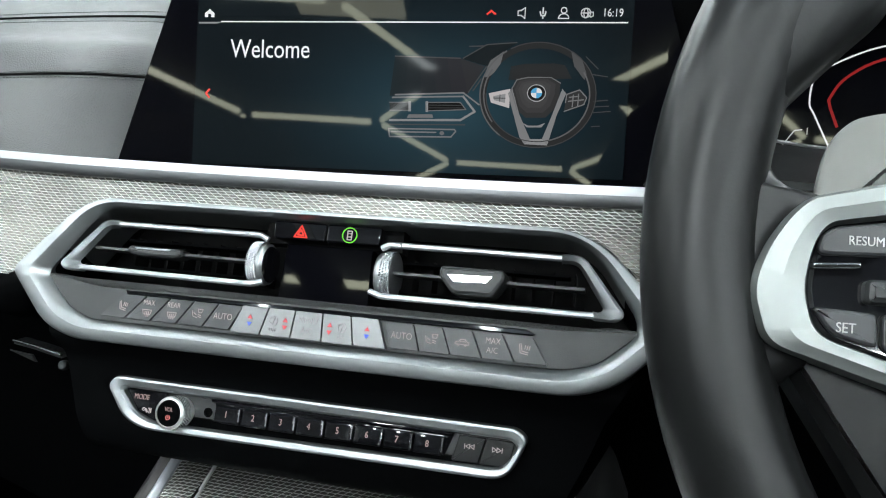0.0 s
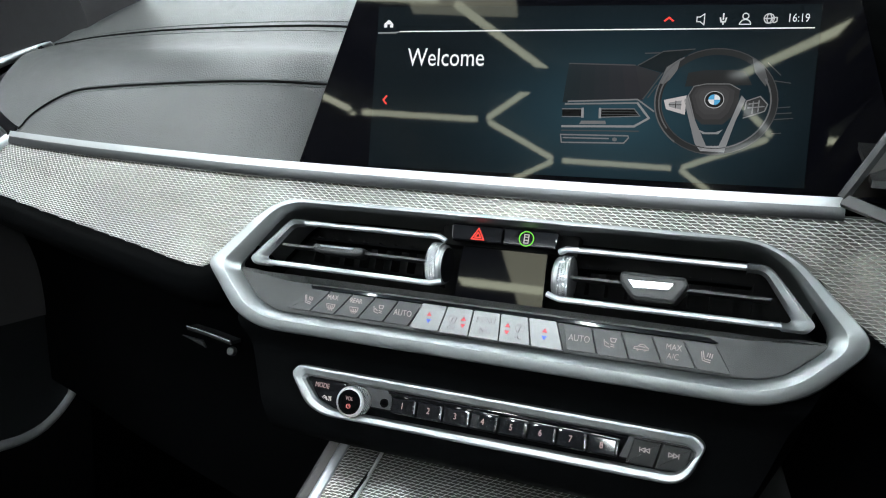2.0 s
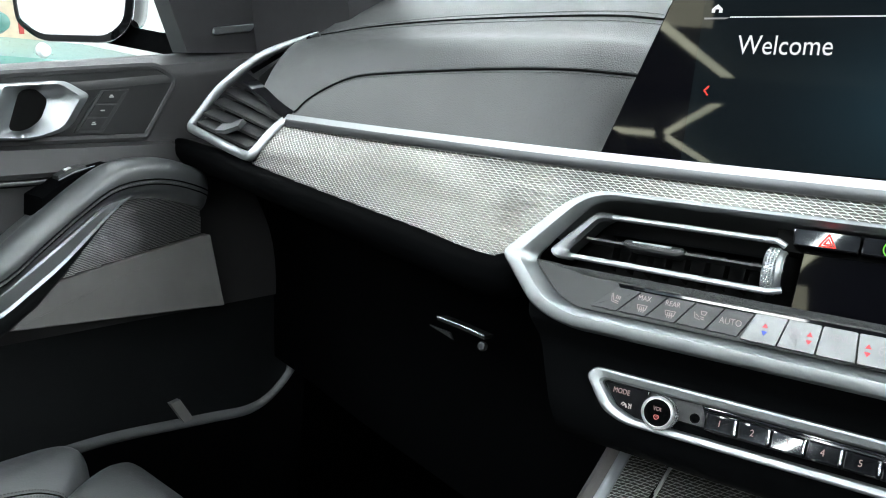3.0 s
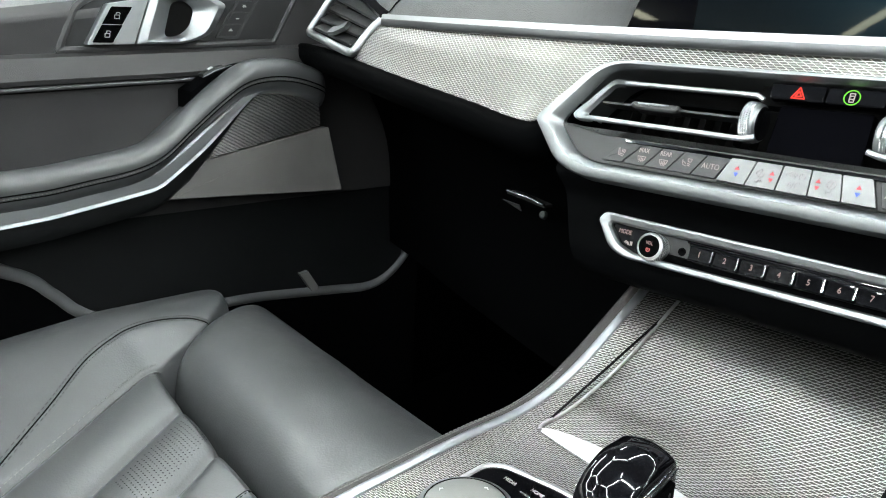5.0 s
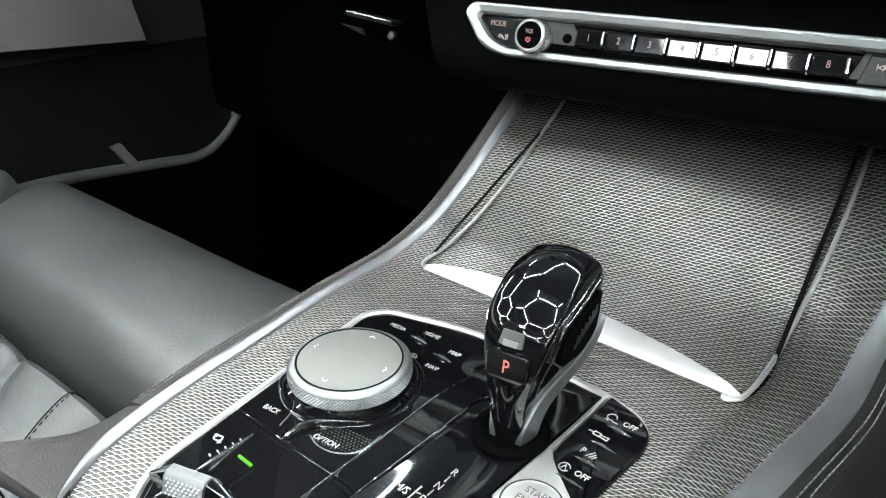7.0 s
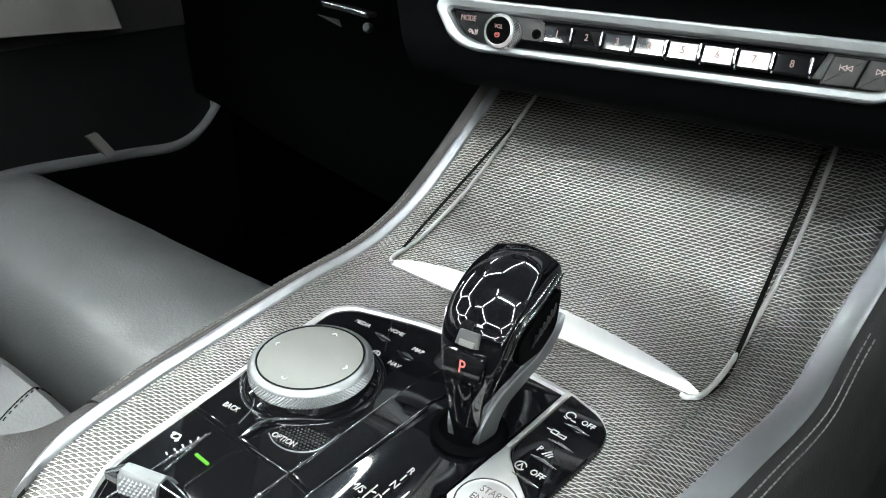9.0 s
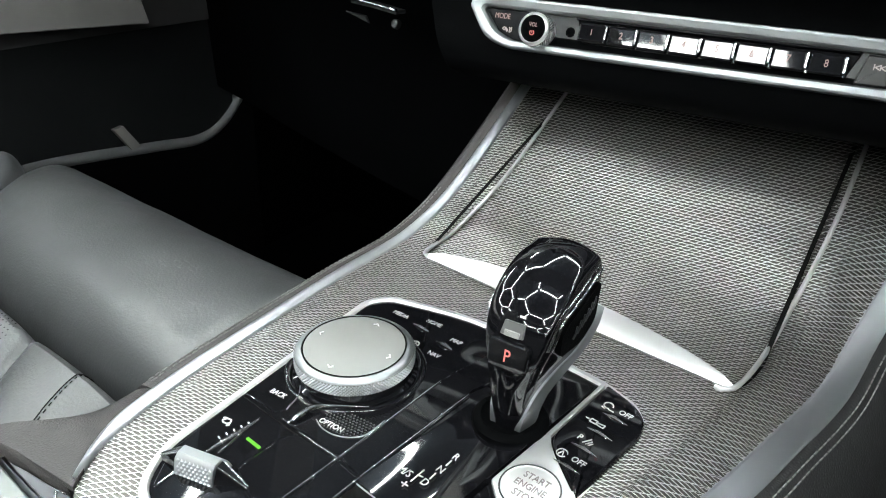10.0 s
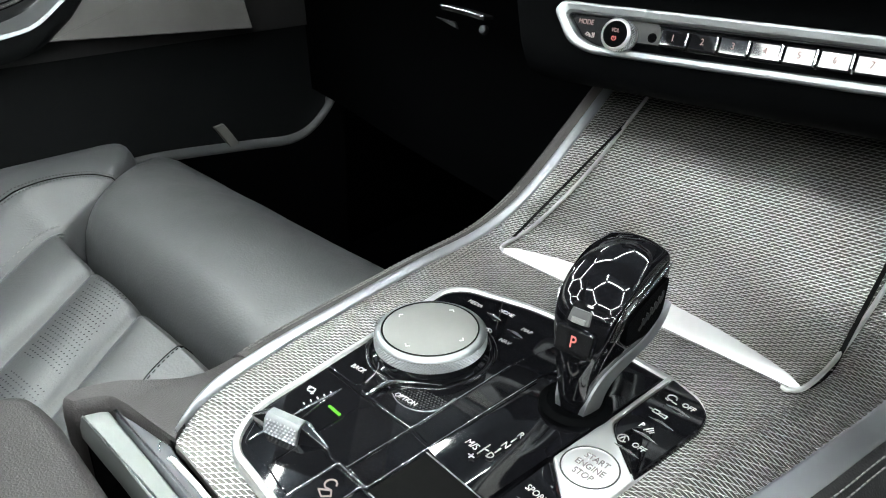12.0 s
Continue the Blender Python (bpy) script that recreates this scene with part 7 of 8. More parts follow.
def cushion(name, cx, cy_, w, d, top, thick, crown, mat_, r=0.03, skew=0.0, label="", slope=0.0, n=26, e=3.2):
    """A padded block: a superellipse in plan with a rolled rim and a crowned top."""
    bm = bmesh.new()

    def fn(u, v):
        a, b = 2 * u - 1, 2 * v - 1
        f = max(abs(a), abs(b))
        ang = math.atan2(b, a)
        if f > 0:
            s = (abs(math.cos(ang)) ** e + abs(math.sin(ang)) ** e) ** (-1 / e)
            q = f * s
            px_, py_ = q * math.cos(ang), q * math.sin(ang)
        else:
            px_, py_ = 0, 0
        edge = max(0.0, (f - 0.78) / 0.22)
        z = top + crown * (1 - f * f) - thick * (1 - math.sqrt(max(0, 1 - edge * edge)))
        x = cx + px_ * w / 2 + skew * py_
        y_ = cy_ + py_ * d / 2
        return Vector((x, y_, z + slope * (y_ - cy_)))

    grid(bm, fn, n, n, 0.05, (0, 0, -1))
    return part(name, bm, mat_, seat, label)


bm = bmesh.new()
box(bm, (-0.66, -0.75, 0.05), (-0.24, -0.06, 0.30))
part("seat_base", bm, SOFT, seat)


def quad_pad(name, a, b, c, d, top, mat_, label="", swell=0.0):
    """A padded block over four corners with rolled rims; top: its height over (u, v)."""
    def fn(u, v):
        p = Vector(a) * (1 - u) * (1 - v) + Vector(b) * u * (1 - v) + Vector(c) * u * v + Vector(d) * (1 - u) * v
        side = max(0.0, (u - 0.6) / 0.4)
        return Vector((p.x + swell * math.sin(math.pi * v) * side * side, p.y, top(u, v)))

    bm = bmesh.new()
    grid(bm, fn, 44, 30, 0.04, (0, 0, -1))
    return part(name, bm, mat_, seat, label)


pad_z = curve1([(0, 0.235), (0.010, 0.285), (0.025, 0.318), (0.05, 0.341), (0.09, 0.357), (0.16, 0.369), (0.25, 0.376), (0.35, 0.380), (0.5, 0.381), (0.65, 0.376), (0.78, 0.364), (0.88, 0.346), (0.95, 0.322), (1, 0.27)])


def pad_end(u):
    """How the pad rounds off at its two ends."""
    e = max(0.0, 1 - u / 0.085)
    f = max(0.0, 1 - (1 - u) / 0.035)
    return 1 - math.sqrt(max(0.0, 1 - e ** 2.0)), 1 - math.sqrt(max(0.0, 1 - f * f))


def pad_top(u, v):
    e, f = pad_end(u)
    return pad_z(v) - 0.05 * e - 0.020 * f + (0.0003 * math.sin(19 * u + 5 * v) + 0.0002 * math.sin(31 * u - 17 * v)) * (1 - e)


quad_pad("thigh_support", (-0.530, -0.182), (-0.2285, -0.2235), (-0.1980, -0.033), (-0.650, 0.016), pad_top, SEAT, "smooth black leather thigh support", 0.030)
seat_h = curve1([(-0.735, 0.24), (-0.715, 0.300), (-0.69, 0.348), (-0.66, 0.374), (-0.62, 0.386), (-0.58, 0.380), (-0.545, 0.366), (-0.5240, 0.3592), (-0.5165, 0.3562), (-0.5130, 0.3515), (-0.5085, 0.3562), (-0.5000, 0.3588), (-0.4700, 0.3604), (-0.4420, 0.3588), (-0.4320, 0.3562), (-0.4260, 0.3520), (-0.4215, 0.3562), (-0.4130, 0.3588), (-0.3860, 0.3604), (-0.3620, 0.3588), (-0.3520, 0.3562), (-0.3460, 0.3520), (-0.3415, 0.3562), (-0.3330, 0.3588), (-0.3000, 0.3604), (-0.25, 0.3590), (-0.222, 0.352), (-0.205, 0.335), (-0.195, 0.30)])
seat_front = curve1([(-0.74, -0.20), (-0.70, -0.135), (-0.66, -0.080), (-0.62, -0.062), (-0.585, -0.080), (-0.55, -0.120), (-0.52, -0.172), (-0.505, -0.192), (-0.40, -0.2045), (-0.20, -0.2245)])


def seat_lean(p, y):
    """How far the ribs, which splay towards the tunnel, have moved at y."""
    k = min(1.0, max(0.0, (p + 0.60) / 0.09)) * min(1.0, max(0.0, (-0.215 - p) / 0.06))
    return 0.4 * k * max(0.0, min(0.20, -0.215 - y))


def seat_at(u, v):
    """The cushion's top: a raised bolster beside a ribbed middle."""
    p = -0.735 + 0.54 * u
    yf = seat_front(p)
    y_ = -0.80 + (yf + 0.80) * (1 - (1 - v) ** 1.6)
    near = max(0.0, 1 - (yf - y_) / 0.016)
    mid = min(1.0, max(0.0, (p + 0.60) / 0.09))
    fall = (0.10 + 0.20 * mid) * max(0.0, -0.205 - y_)
    return Vector((p + seat_lean(p, y_), y_, seat_h(p) - (0.045 + 0.015 * mid) * (1 - math.sqrt(max(0, 1 - near * near))) - fall))


bm = bmesh.new()
grid(bm, seat_at, 180, 60, 0.06, (0, 0, -1))
part("seat_cushion", bm, SEAT, seat, "ribbed black leather cushion")


def on_seat(x, y, lift=0.0):
    """The point of the cushion's top over (x, y)."""
    p = x
    for _ in range(6):
        p = x - seat_lean(p, y)
    v = 1 - max(0.0, 1 - (y + 0.80) / (seat_front(p) + 0.80)) ** (1 / 1.6)
    return seat_at((p + 0.735) / 0.54, min(1, v)) + Vector((0, 0, lift))


def stitches(path, r, mat_, lift):
    bm = bmesh.new()
    for a, b in list(zip(path, path[1:]))[::2]:
        sweep(bm, [on_seat(a.x, a.y, lift), on_seat(b.x, b.y, lift)], circle(r, 4))
    part("stitching", bm, mat_, seat, kind="stuff")


base = spline([(-0.450, -0.400, 0), (-0.517, -0.305, 0), (-0.561, -0.245, 0), (-0.581, -0.185, 0), (-0.575, -0.138, 0), (-0.556, -0.112, 0)], 32)
for off in (-0.004, 0.004):
    stitches([Vector((q.x + off, q.y, 0)) for q in base], 0.0006, STITCH, 0.0008)
tube("bolster_seam", [on_seat(q.x, q.y, 0.0002) for q in base], 0.0008, GAP, seat, 6)
welt = [Vector((-0.5140 - 0.4 * min(0.0, y_ + 0.215), y_, 0)) for y_ in np.linspace(-0.42, -0.194, 90)]
tube("piping", [on_seat(q.x, q.y, 0.0010) for q in welt], 0.0010, SEAT, seat, 6)
stitches([q - Vector((0.0065, 0, 0)) for q in welt], 0.0005, THREAD, 0.0004)
arch = spline([(-0.262, -0.280, 0), (-0.2725, -0.250, 0), (-0.2735, -0.228, 0), (-0.260, -0.2185, 0), (-0.244, -0.2195, 0)], 12)
stitches(arch, 0.0005, GAP, 0.0005)
tube("corner_seam", [on_seat(q.x - 0.0028, q.y, 0.0) for q in arch], 0.0005, GAP, seat, 5)
# fine perforation in blocks along one rib
bm = bmesh.new()
for i in range(12):
    for j in range(64):
        w, y_ = -0.4095 + 0.0040 * (i + 0.5 * (j % 2)), -0.2200 - 0.0036 * j
        if -0.304 < y_ - 0.10 * (w + 0.385) < -0.291 or -0.358 < y_ - 0.10 * (w + 0.385) < -0.344:
            continue
        x = w - 0.4 * (y_ + 0.215)
        p = on_seat(x, y_, 0.0004)
        vs = [bm.verts.new(p + Vector((0.0007 * math.cos(a), 0.0007 * math.sin(a), 0))) for a in np.linspace(0, 2 * math.pi, 7)[:-1]]
        bm.faces.new(vs)
part("perforation", bm, GAP, seat, kind="stuff")
cushion("seat_back", -0.49, -0.90, 0.42, 0.16, 0.95, 0.5, 0.03, SEAT, e=4)

# ---- armrest box behind the console ----
arm = thing("console_box", (0, -0.55, 0.2), "dark leather centre armrest with a bright front edge", "storage box")
bm = bmesh.new()
q = rounded([(-0.250, -0.95), (-0.250, -0.385), (-0.224, -0.3425), (-0.192, -0.3425), (-0.119, -0.3530), (0.06, -0.394), (0.09, -0.95)], [0.02, 0.03, 0.012, 0.01, 0.01, 0.02, 0.02], 6)
skin(bm, [[Vector((x, y, z)) for x, y in inset(q, d)] for d, z in ((0, 0.08), (0, 0.394), (0.0012, 0.400), (0.0035, 0.4040), (0.008, 0.4060))])
part("armrest_lid", bm, SEATDARK, arm, "dark leather armrest lid")
q = rounded([(-0.1935, -0.3345), (-0.1925, -0.3305), (-0.1895, -0.3243), (-0.1862, -0.3208), (-0.1835, -0.3204), (-0.1347, -0.3268), (-0.0919, -0.3326), (0.02, -0.3480), (0.02, -0.3640), (-0.1065, -0.3439), (-0.1457, -0.3392)], [0.002, 0.003, 0.003, 0.002, 0.001, 0.001, 0.001, 0.001, 0.001, 0.001, 0.001])
bm = bmesh.new()
skin(bm, [[Vector((x, y, z)) for x, y in inset(q, d)] for d, z in ((0, 0.386), (0, 0.3925), (0.0014, 0.3972), (0.0020, 0.3988), (0.0026, 0.3993))])
part("bright_edge", bm, SPOKE, arm, "satin aluminium edge", sharp=20)
# black block under the bright edge: the gap's shade put into colour
bm = bmesh.new()
skin(bm, [[Vector((x, y, z)) for x, y in inset(q, 0.002)] for z in (0.05, 0.3855)])
part("edge_base", bm, SOFT, arm)
# smooth grey inlay beside the edge, with a slim bright fin
bm = bmesh.new()
q = rounded([(-0.1828, -0.3201), (-0.1658, -0.3184), (-0.1443, -0.3174), (-0.1370, -0.3168), (-0.1300, -0.3186), (-0.1137, -0.3212), (-0.0962, -0.3240), (-0.0775, -0.3270), (0.02, -0.3425), (0.02, -0.3482), (-0.0919, -0.3330), (-0.1347, -0.3272)], 0.0008)
skin(bm, [[Vector((x, y, z)) for x, y in inset(q, d)] for d, z in ((0, 0.38), (0, 0.3990), (0.0008, 0.4002))])
inlay = part("grey_inlay", bm, INLAY, arm, "smooth grey inlay")
tube("bright_line", spline([(-0.1372, -0.3228, 0.4004), (-0.1420, -0.3200, 0.4008), (-0.1430, -0.3182, 0.4008), (-0.1380, -0.3176, 0.4008)], 6), 0.0004, BRIGHT, inlay, 6)
bm = bmesh.new()
sweep(bm, [(-0.1307, -0.3222, 0.4004), (-0.1270, -0.3222, 0.4012), (-0.1050, -0.3246, 0.4014), (-0.0823, -0.3279, 0.4014), (0.0, -0.3410, 0.4014)], [(-0.0011, -0.001), (0.0011, -0.001), (0.0011, 0.0003), (0.0004, 0.0008), (-0.0004, 0.0002), (-0.0011, 0.0006)])
part("bright_fin", bm, HANDLE, inlay, "slim bright fin", sharp=20)
bm = bmesh.new()
q = rounded([(-0.2055, -0.3370), (-0.2085, -0.3295), (-0.2060, -0.3195), (-0.1995, -0.3080), (-0.1851, -0.2946), (-0.1758, -0.2853), (-0.1700, -0.2740), (-0.1640, -0.262), (-0.1530, -0.262), (-0.1535, -0.285), (-0.1475, -0.303), (-0.1405, -0.3120), (-0.1375, -0.3164), (-0.1443, -0.3171), (-0.1658, -0.3181), (-0.1835, -0.3200), (-0.1868, -0.3206), (-0.1901, -0.3243), (-0.1934, -0.3306), (-0.1960, -0.3350)], [0.003, 0.004, 0.006, 0.01, 0.01, 0.01, 0.006, 0.002, 0.002, 0.01, 0.008, 0.004, 0.001, 0.001, 0.002, 0.001, 0.002, 0.002, 0.003, 0.002])
skin(bm, [[Vector((x, y, z)) for x, y in inset(q, d)] for d, z in ((0, 0.05), (0, 0.394), (0.0006, 0.4005), (0.0016, 0.4040), (0.0026, 0.4050))])
part("armrest_shoulder", bm, SEATDARK, arm, "dark leather shoulder")

# ---- steering wheel ----
wheel = thing("steering_wheel", (0.370, -0.16, 0.71), "black leather steering wheel with aluminium spoke trim", "steering wheel")
SWM = axes((0.3699, -0.1615, 0.7131), (1, 0, 0), (0, 0.2588, 0.9659))
bm = bmesh.new()
path = [SWM @ Vector((0.170 * math.cos(a), 0.170 * math.sin(a), 0)) for a in np.linspace(0, 2 * math.pi, 129)[:-1]]
nrm = SWM.to_3x3() @ Vector((0, 0, 1))
sweep(bm, path, [(0.0169 * math.cos(a), 0.0169 * math.sin(a)) for a in np.linspace(0, 2 * math.pi, 25)[:-1]], True, nrm)
rim = part("rim", bm, RIMSKIN, wheel, "smooth black leather rim")


# leather thumb rest that runs from the rim into the spoke
def thumb_rest(sgn):
    inner = spline([(-0.118, 0.094, 0), (-0.1215, 0.0690, 0), (-0.1337, 0.0538, 0), (-0.1486, 0.0370, 0), (-0.1531, 0.0270, 0), (-0.1505, 0.0165, 0), (-0.1430, 0.0115, 0), (-0.1330, 0.0080, 0), (-0.1290, -0.0150, 0), (-0.1360, -0.0330, 0), (-0.1466, -0.0447, 0), (-0.1429, -0.0598, 0), (-0.1386, -0.0733, 0), (-0.1330, -0.0860, 0)], 6)
    bm = bmesh.new()
    rings = []
    for q in inner:
        a = math.atan2(q.y, q.x)
        o = Vector((0.168 * math.cos(a), 0.168 * math.sin(a), 0))
        f = lambda t, h: SWM @ Vector((sgn * (q.x + (o.x - q.x) * t), q.y + (o.y - q.y) * t, h))
        up = 0.004 * min(1.0, max(0.0, (q.y - 0.012) / 0.02))
        rings.append([f(0.03, -0.012), f(0.0, -0.004), f(0.04, 0.001 + 0.6 * up), f(0.16, 0.0045 + up), f(0.40, 0.0070 + up), f(0.75, 0.0105 + up), f(1.0, 0.0140 + 0.6 * up), f(1.0, -0.012)])
    skin(bm, rings)
    part("thumb_rest", bm, RIMSKIN, wheel, sharp=60)


thumb_rest(1)
thumb_rest(-1)
SPK = SWM @ Matrix.Translation((0, 0, 0.0150))
so = rounded([(-0.1440, 0.0083), (-0.1490, 0.0030), (-0.1540, -0.0050), (-0.1582, -0.0170), (-0.1538, -0.0320), (-0.0800, -0.0530), (-0.0800, 0.0240)], [0.004, 0.006, 0.006, 0.008, 0.005, 0.001, 0.001], 5)
si = rounded([(-0.1380, 0.0010), (-0.1408, -0.0030), (-0.1420, -0.0080), (-0.1430, -0.0170), (-0.1400, -0.0285), (-0.0800, -0.0460), (-0.0800, 0.0120)], [0.003, 0.003, 0.004, 0.006, 0.007, 0.001, 0.001], 5)
framed("spoke_trim", so, si, [(0, -0.024), (0, -0.0030), (0.10, -0.0012), (0.5, 0.0), (0.9, -0.0012), (1, -0.006)], SPK, SPOKE, wheel, "satin aluminium spoke trim")
bm = bmesh.new()
slab(bm, si, [(0, -0.016), (0, -0.005), (0.001, -0.004)], SPK)
spk = part("spoke_keys", bm, PIANO, wheel)
rk = plate("resume_key", rounded([(-0.1413, -0.0072), (-0.1406, -0.0022), (-0.1375, 0.0005), (-0.0820, 0.0090), (-0.0820, -0.0055)], 0.003), -0.006, -0.0016, SPK, DARKBTN, spk, 0.001)
letters("lettering", "RESUME", 0.0035, SPK @ Matrix.Translation((-0.1290, -0.0031, -0.0014)), INKDIM, rk)
rk = plate("set_key", rounded([(-0.1423, -0.0212), (-0.1262, -0.0216), (-0.1259, -0.0308), (-0.1365, -0.0285)], 0.002), -0.006, -0.0016, SPK, DARKBTN, spk, 0.001)
letters("lettering", "SET", 0.0038, SPK @ Matrix.Translation((-0.1337, -0.0262, -0.0014)), INKDIM, rk)
rk = plate("down_key", rounded([(-0.1252, -0.0216), (-0.0850, -0.0225), (-0.0850, -0.0420), (-0.1249, -0.0312)], 0.002), -0.006, -0.0016, SPK, DARKBTN, spk, 0.001)
plate("bright_bar", [(-0.1423, -0.0107), (-0.1307, -0.0098), (-0.1307, -0.0086), (-0.1423, -0.0095)], -0.005, -0.0012, SPK, CHROME, spk)
plate("roller", rounded([(-0.1297, -0.0197), (-0.1100, -0.0190), (-0.1100, -0.0125), (-0.1299, -0.0131)], 0.002), -0.008, 0.001, SPK, HARD, spk, 0.002)
plate("roller_ridge", rounded([(-0.1255, -0.0190), (-0.1240, -0.0190), (-0.1240, -0.0137), (-0.1255, -0.0137)], 0.0006), -0.002, 0.0018, SPK, BRIGHT, spk, 0.0004)
bm = bmesh.new()
slab(bm, rounded([(-0.085, 0.055), (0.085, 0.055), (0.095, -0.03), (0.04, -0.085), (-0.04, -0.085), (-0.095, -0.03)], 0.03), [(0, -0.03), (0, 0.01), (0.008, 0.022), (0.03, 0.028)], SWM)
part("hub", bm, SOFT, wheel)
bm = bmesh.new()
slab(bm, rounded([(-0.150, -0.030), (-0.06, -0.05), (-0.02, -0.165), (-0.070, -0.160), (-0.122, -0.072)], 0.012), [(0, -0.03), (0, -0.006), (0.004, -0.002)], SWM)
part("lower_spoke", bm, RIMSKIN, wheel)
bm = bmesh.new()
sweep(bm, [SWM @ Vector((0, 0, -0.02)), SWM @ Vector((0, 0, -0.12)), SWM @ Vector((0, 0.0, -0.24))], circle(0.045, 20), up=(1, 0, 0))
part("column", bm, SOFT, wheel)
# grey gearshift paddle behind the wheel
bm = bmesh.new()
slab(bm, rounded([(-0.1336, 0.005), (-0.1330, 0.0200), (-0.1311, 0.0309), (-0.1276, 0.0383), (-0.1227, 0.0428), (-0.1142, 0.0451), (-0.095, 0.046), (-0.095, 0.005)], [0.001, 0.003, 0.004, 0.004, 0.004, 0.004, 0.002, 0.001]), [(0, -0.005), (0, -0.0015), (0.0022, 0.0)], SWM @ Matrix.Translation((0, 0, -0.028)))
part("shift_paddle", bm, PADDLE, wheel, "grey gearshift paddle with a bright edge")

# ---- instrument cluster ----
clu = thing("instrument_cluster", (0.39, 0.1, 0.70), "dark digital instrument cluster in a black cowl", "car instrument")
CM = axes((0.39, 0.104, 0.775), (1, 0, 0), (0, 0.12, 1))
plate("cluster_glass", rounded([(-0.175, -0.045), (0.16, -0.045), (0.15, 0.06), (-0.150, 0.06)], 0.01), -0.006, 0.0, CM, GLASS, clu)
SRED = lit(0.30, (1, 0.06, 0.06))
ca = [(-0.0975, -0.0420), (-0.1085, -0.0200), (-0.1120, -0.0120), (-0.1100, 0.0030), (-0.1000, 0.0110), (-0.0750, 0.0215), (-0.04, 0.026)]
strokes("gauge_line", [[tuple(v)[:2] for v in spline([(x, y, 0) for x, y in ca], 5)]], 0.0010, CM, lit(0.85), clu)
ca = [(-0.0960, -0.0260), (-0.1010, -0.0130), (-0.1005, -0.0080), (-0.0930, 0.0030), (-0.0740, 0.0140), (-0.04, 0.020)]
strokes("gauge_glow", [[tuple(v)[:2] for v in spline([(x, y, 0) for x, y in ca], 5)]], 0.0016, CM, SRED, clu)
strokes("gauge_mark", [[(-0.1250, -0.0380), (-0.1190, -0.0290), (-0.1150, -0.0285)]], 0.0006, CM, lit(0.5), clu)
letters("gauge_digit", "1", 0.006, CM @ Matrix.Translation((-0.1120, -0.0295, 0.0004)), lit(0.6), clu)
bm = bmesh.new()
grid(bm, lambda u, v: Vector((0.20 + 0.38 * u, 0.104 - 0.075 * v, 0.742 - 0.02 * u - 0.020 * v)), 12, 4, 0.004, (0, 0, -1))
part("cowl_floor", bm, HARD, clu)
tube("cowl_line", [(0.215, 0.098, 0.7455), (0.28, 0.098, 0.7370), (0.36, 0.098, 0.731), (0.5, 0.098, 0.730)], 0.0012, SATIN, clu, 6)
bm = bmesh.new()
slab(bm, rounded([(0.150, 0.715), (0.262, 0.735), (0.290, 0.80), (0.275, 0.92), (0.180, 0.92)], 0.006), [(0, -0.01), (0, 0.0), (0.002, 0.001)], axes((0, 0.120, 0), (1, 0, 0), (0, 0, 1)))
part("cowl_cheek", bm, SOFT, clu, "matt black cowl side")
cow = [(0.1872, 0.030, 0.7117), (0.1960, 0.030, 0.728), (0.2040, 0.030, 0.743), (0.2200, 0.034, 0.772), (0.2420, 0.040, 0.805), (0.2750, 0.05, 0.835)]
bm = bmesh.new()
sweep(bm, spline(cow, 5), [(-0.0022, -0.002), (0.0022, -0.002), (0.003, 0.0012), (0.0, 0.0026), (-0.003, 0.0012)], up=(0.3, -1, 0.2))
part("cowl_edge", bm, HARD, clu, "dark grey cowl edge")
bm = bmesh.new()
sweep(bm, [(0.1880, 0.030, 0.7105), (0.215, 0.018, 0.7010), (0.25, 0.012, 0.694), (0.30, 0.010, 0.688)], [(-0.003, -0.003), (0.003, -0.003), (0.003, 0.002), (-0.003, 0.002)], up=(0, -1, 0.3))
part("cowl_edge", bm, HARD, clu, "dark grey cowl edge")
bm = bmesh.new()
grid(bm, lambda u, v: (lambda p: Vector((p.x + 0.045 * v, p.y + 0.075 * v, p.z - 0.002 * v)))(Vector(spline(cow, 5)[int(u * 24.99)])), 24, 4, 0.003, (0, 1, 0))
part("cowl_inner", bm, GREYCARD, clu, "grey inner cowl")
bm = bmesh.new()
grid(bm, lambda u, v: Vector((0.215 + 0.36 * u, 0.02 + 0.14 * v, 0.815 + 0.03 * math.sin(math.pi * u) + 0.01 * v)), 12, 4, 0.01, (0, 0, 1))
part("cowl_roof", bm, LEATHER, clu)

# ---- footwell ----
def plain(name, lo, hi, mat_, label, kind="structure"):
    bm = bmesh.new()
    box(bm, lo, hi)
    ob = part(name, bm, mat_, None)
    return tagged(ob, label, name.split("_")[0], kind=kind)


# near-black linings: the footwell's shade is put into their colour
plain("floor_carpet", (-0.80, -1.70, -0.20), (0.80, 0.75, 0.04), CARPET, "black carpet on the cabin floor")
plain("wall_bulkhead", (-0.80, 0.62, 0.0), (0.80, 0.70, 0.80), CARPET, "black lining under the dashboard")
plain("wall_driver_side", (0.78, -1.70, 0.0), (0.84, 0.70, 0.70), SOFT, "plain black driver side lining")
# unseen wall, added to keep light from behind off the dash
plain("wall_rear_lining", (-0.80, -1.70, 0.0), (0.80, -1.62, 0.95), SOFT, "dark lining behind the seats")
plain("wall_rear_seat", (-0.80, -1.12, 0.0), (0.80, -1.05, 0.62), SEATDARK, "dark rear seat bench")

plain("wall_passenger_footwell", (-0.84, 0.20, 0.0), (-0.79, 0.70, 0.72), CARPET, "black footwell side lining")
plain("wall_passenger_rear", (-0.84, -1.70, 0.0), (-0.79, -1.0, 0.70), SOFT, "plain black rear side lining")
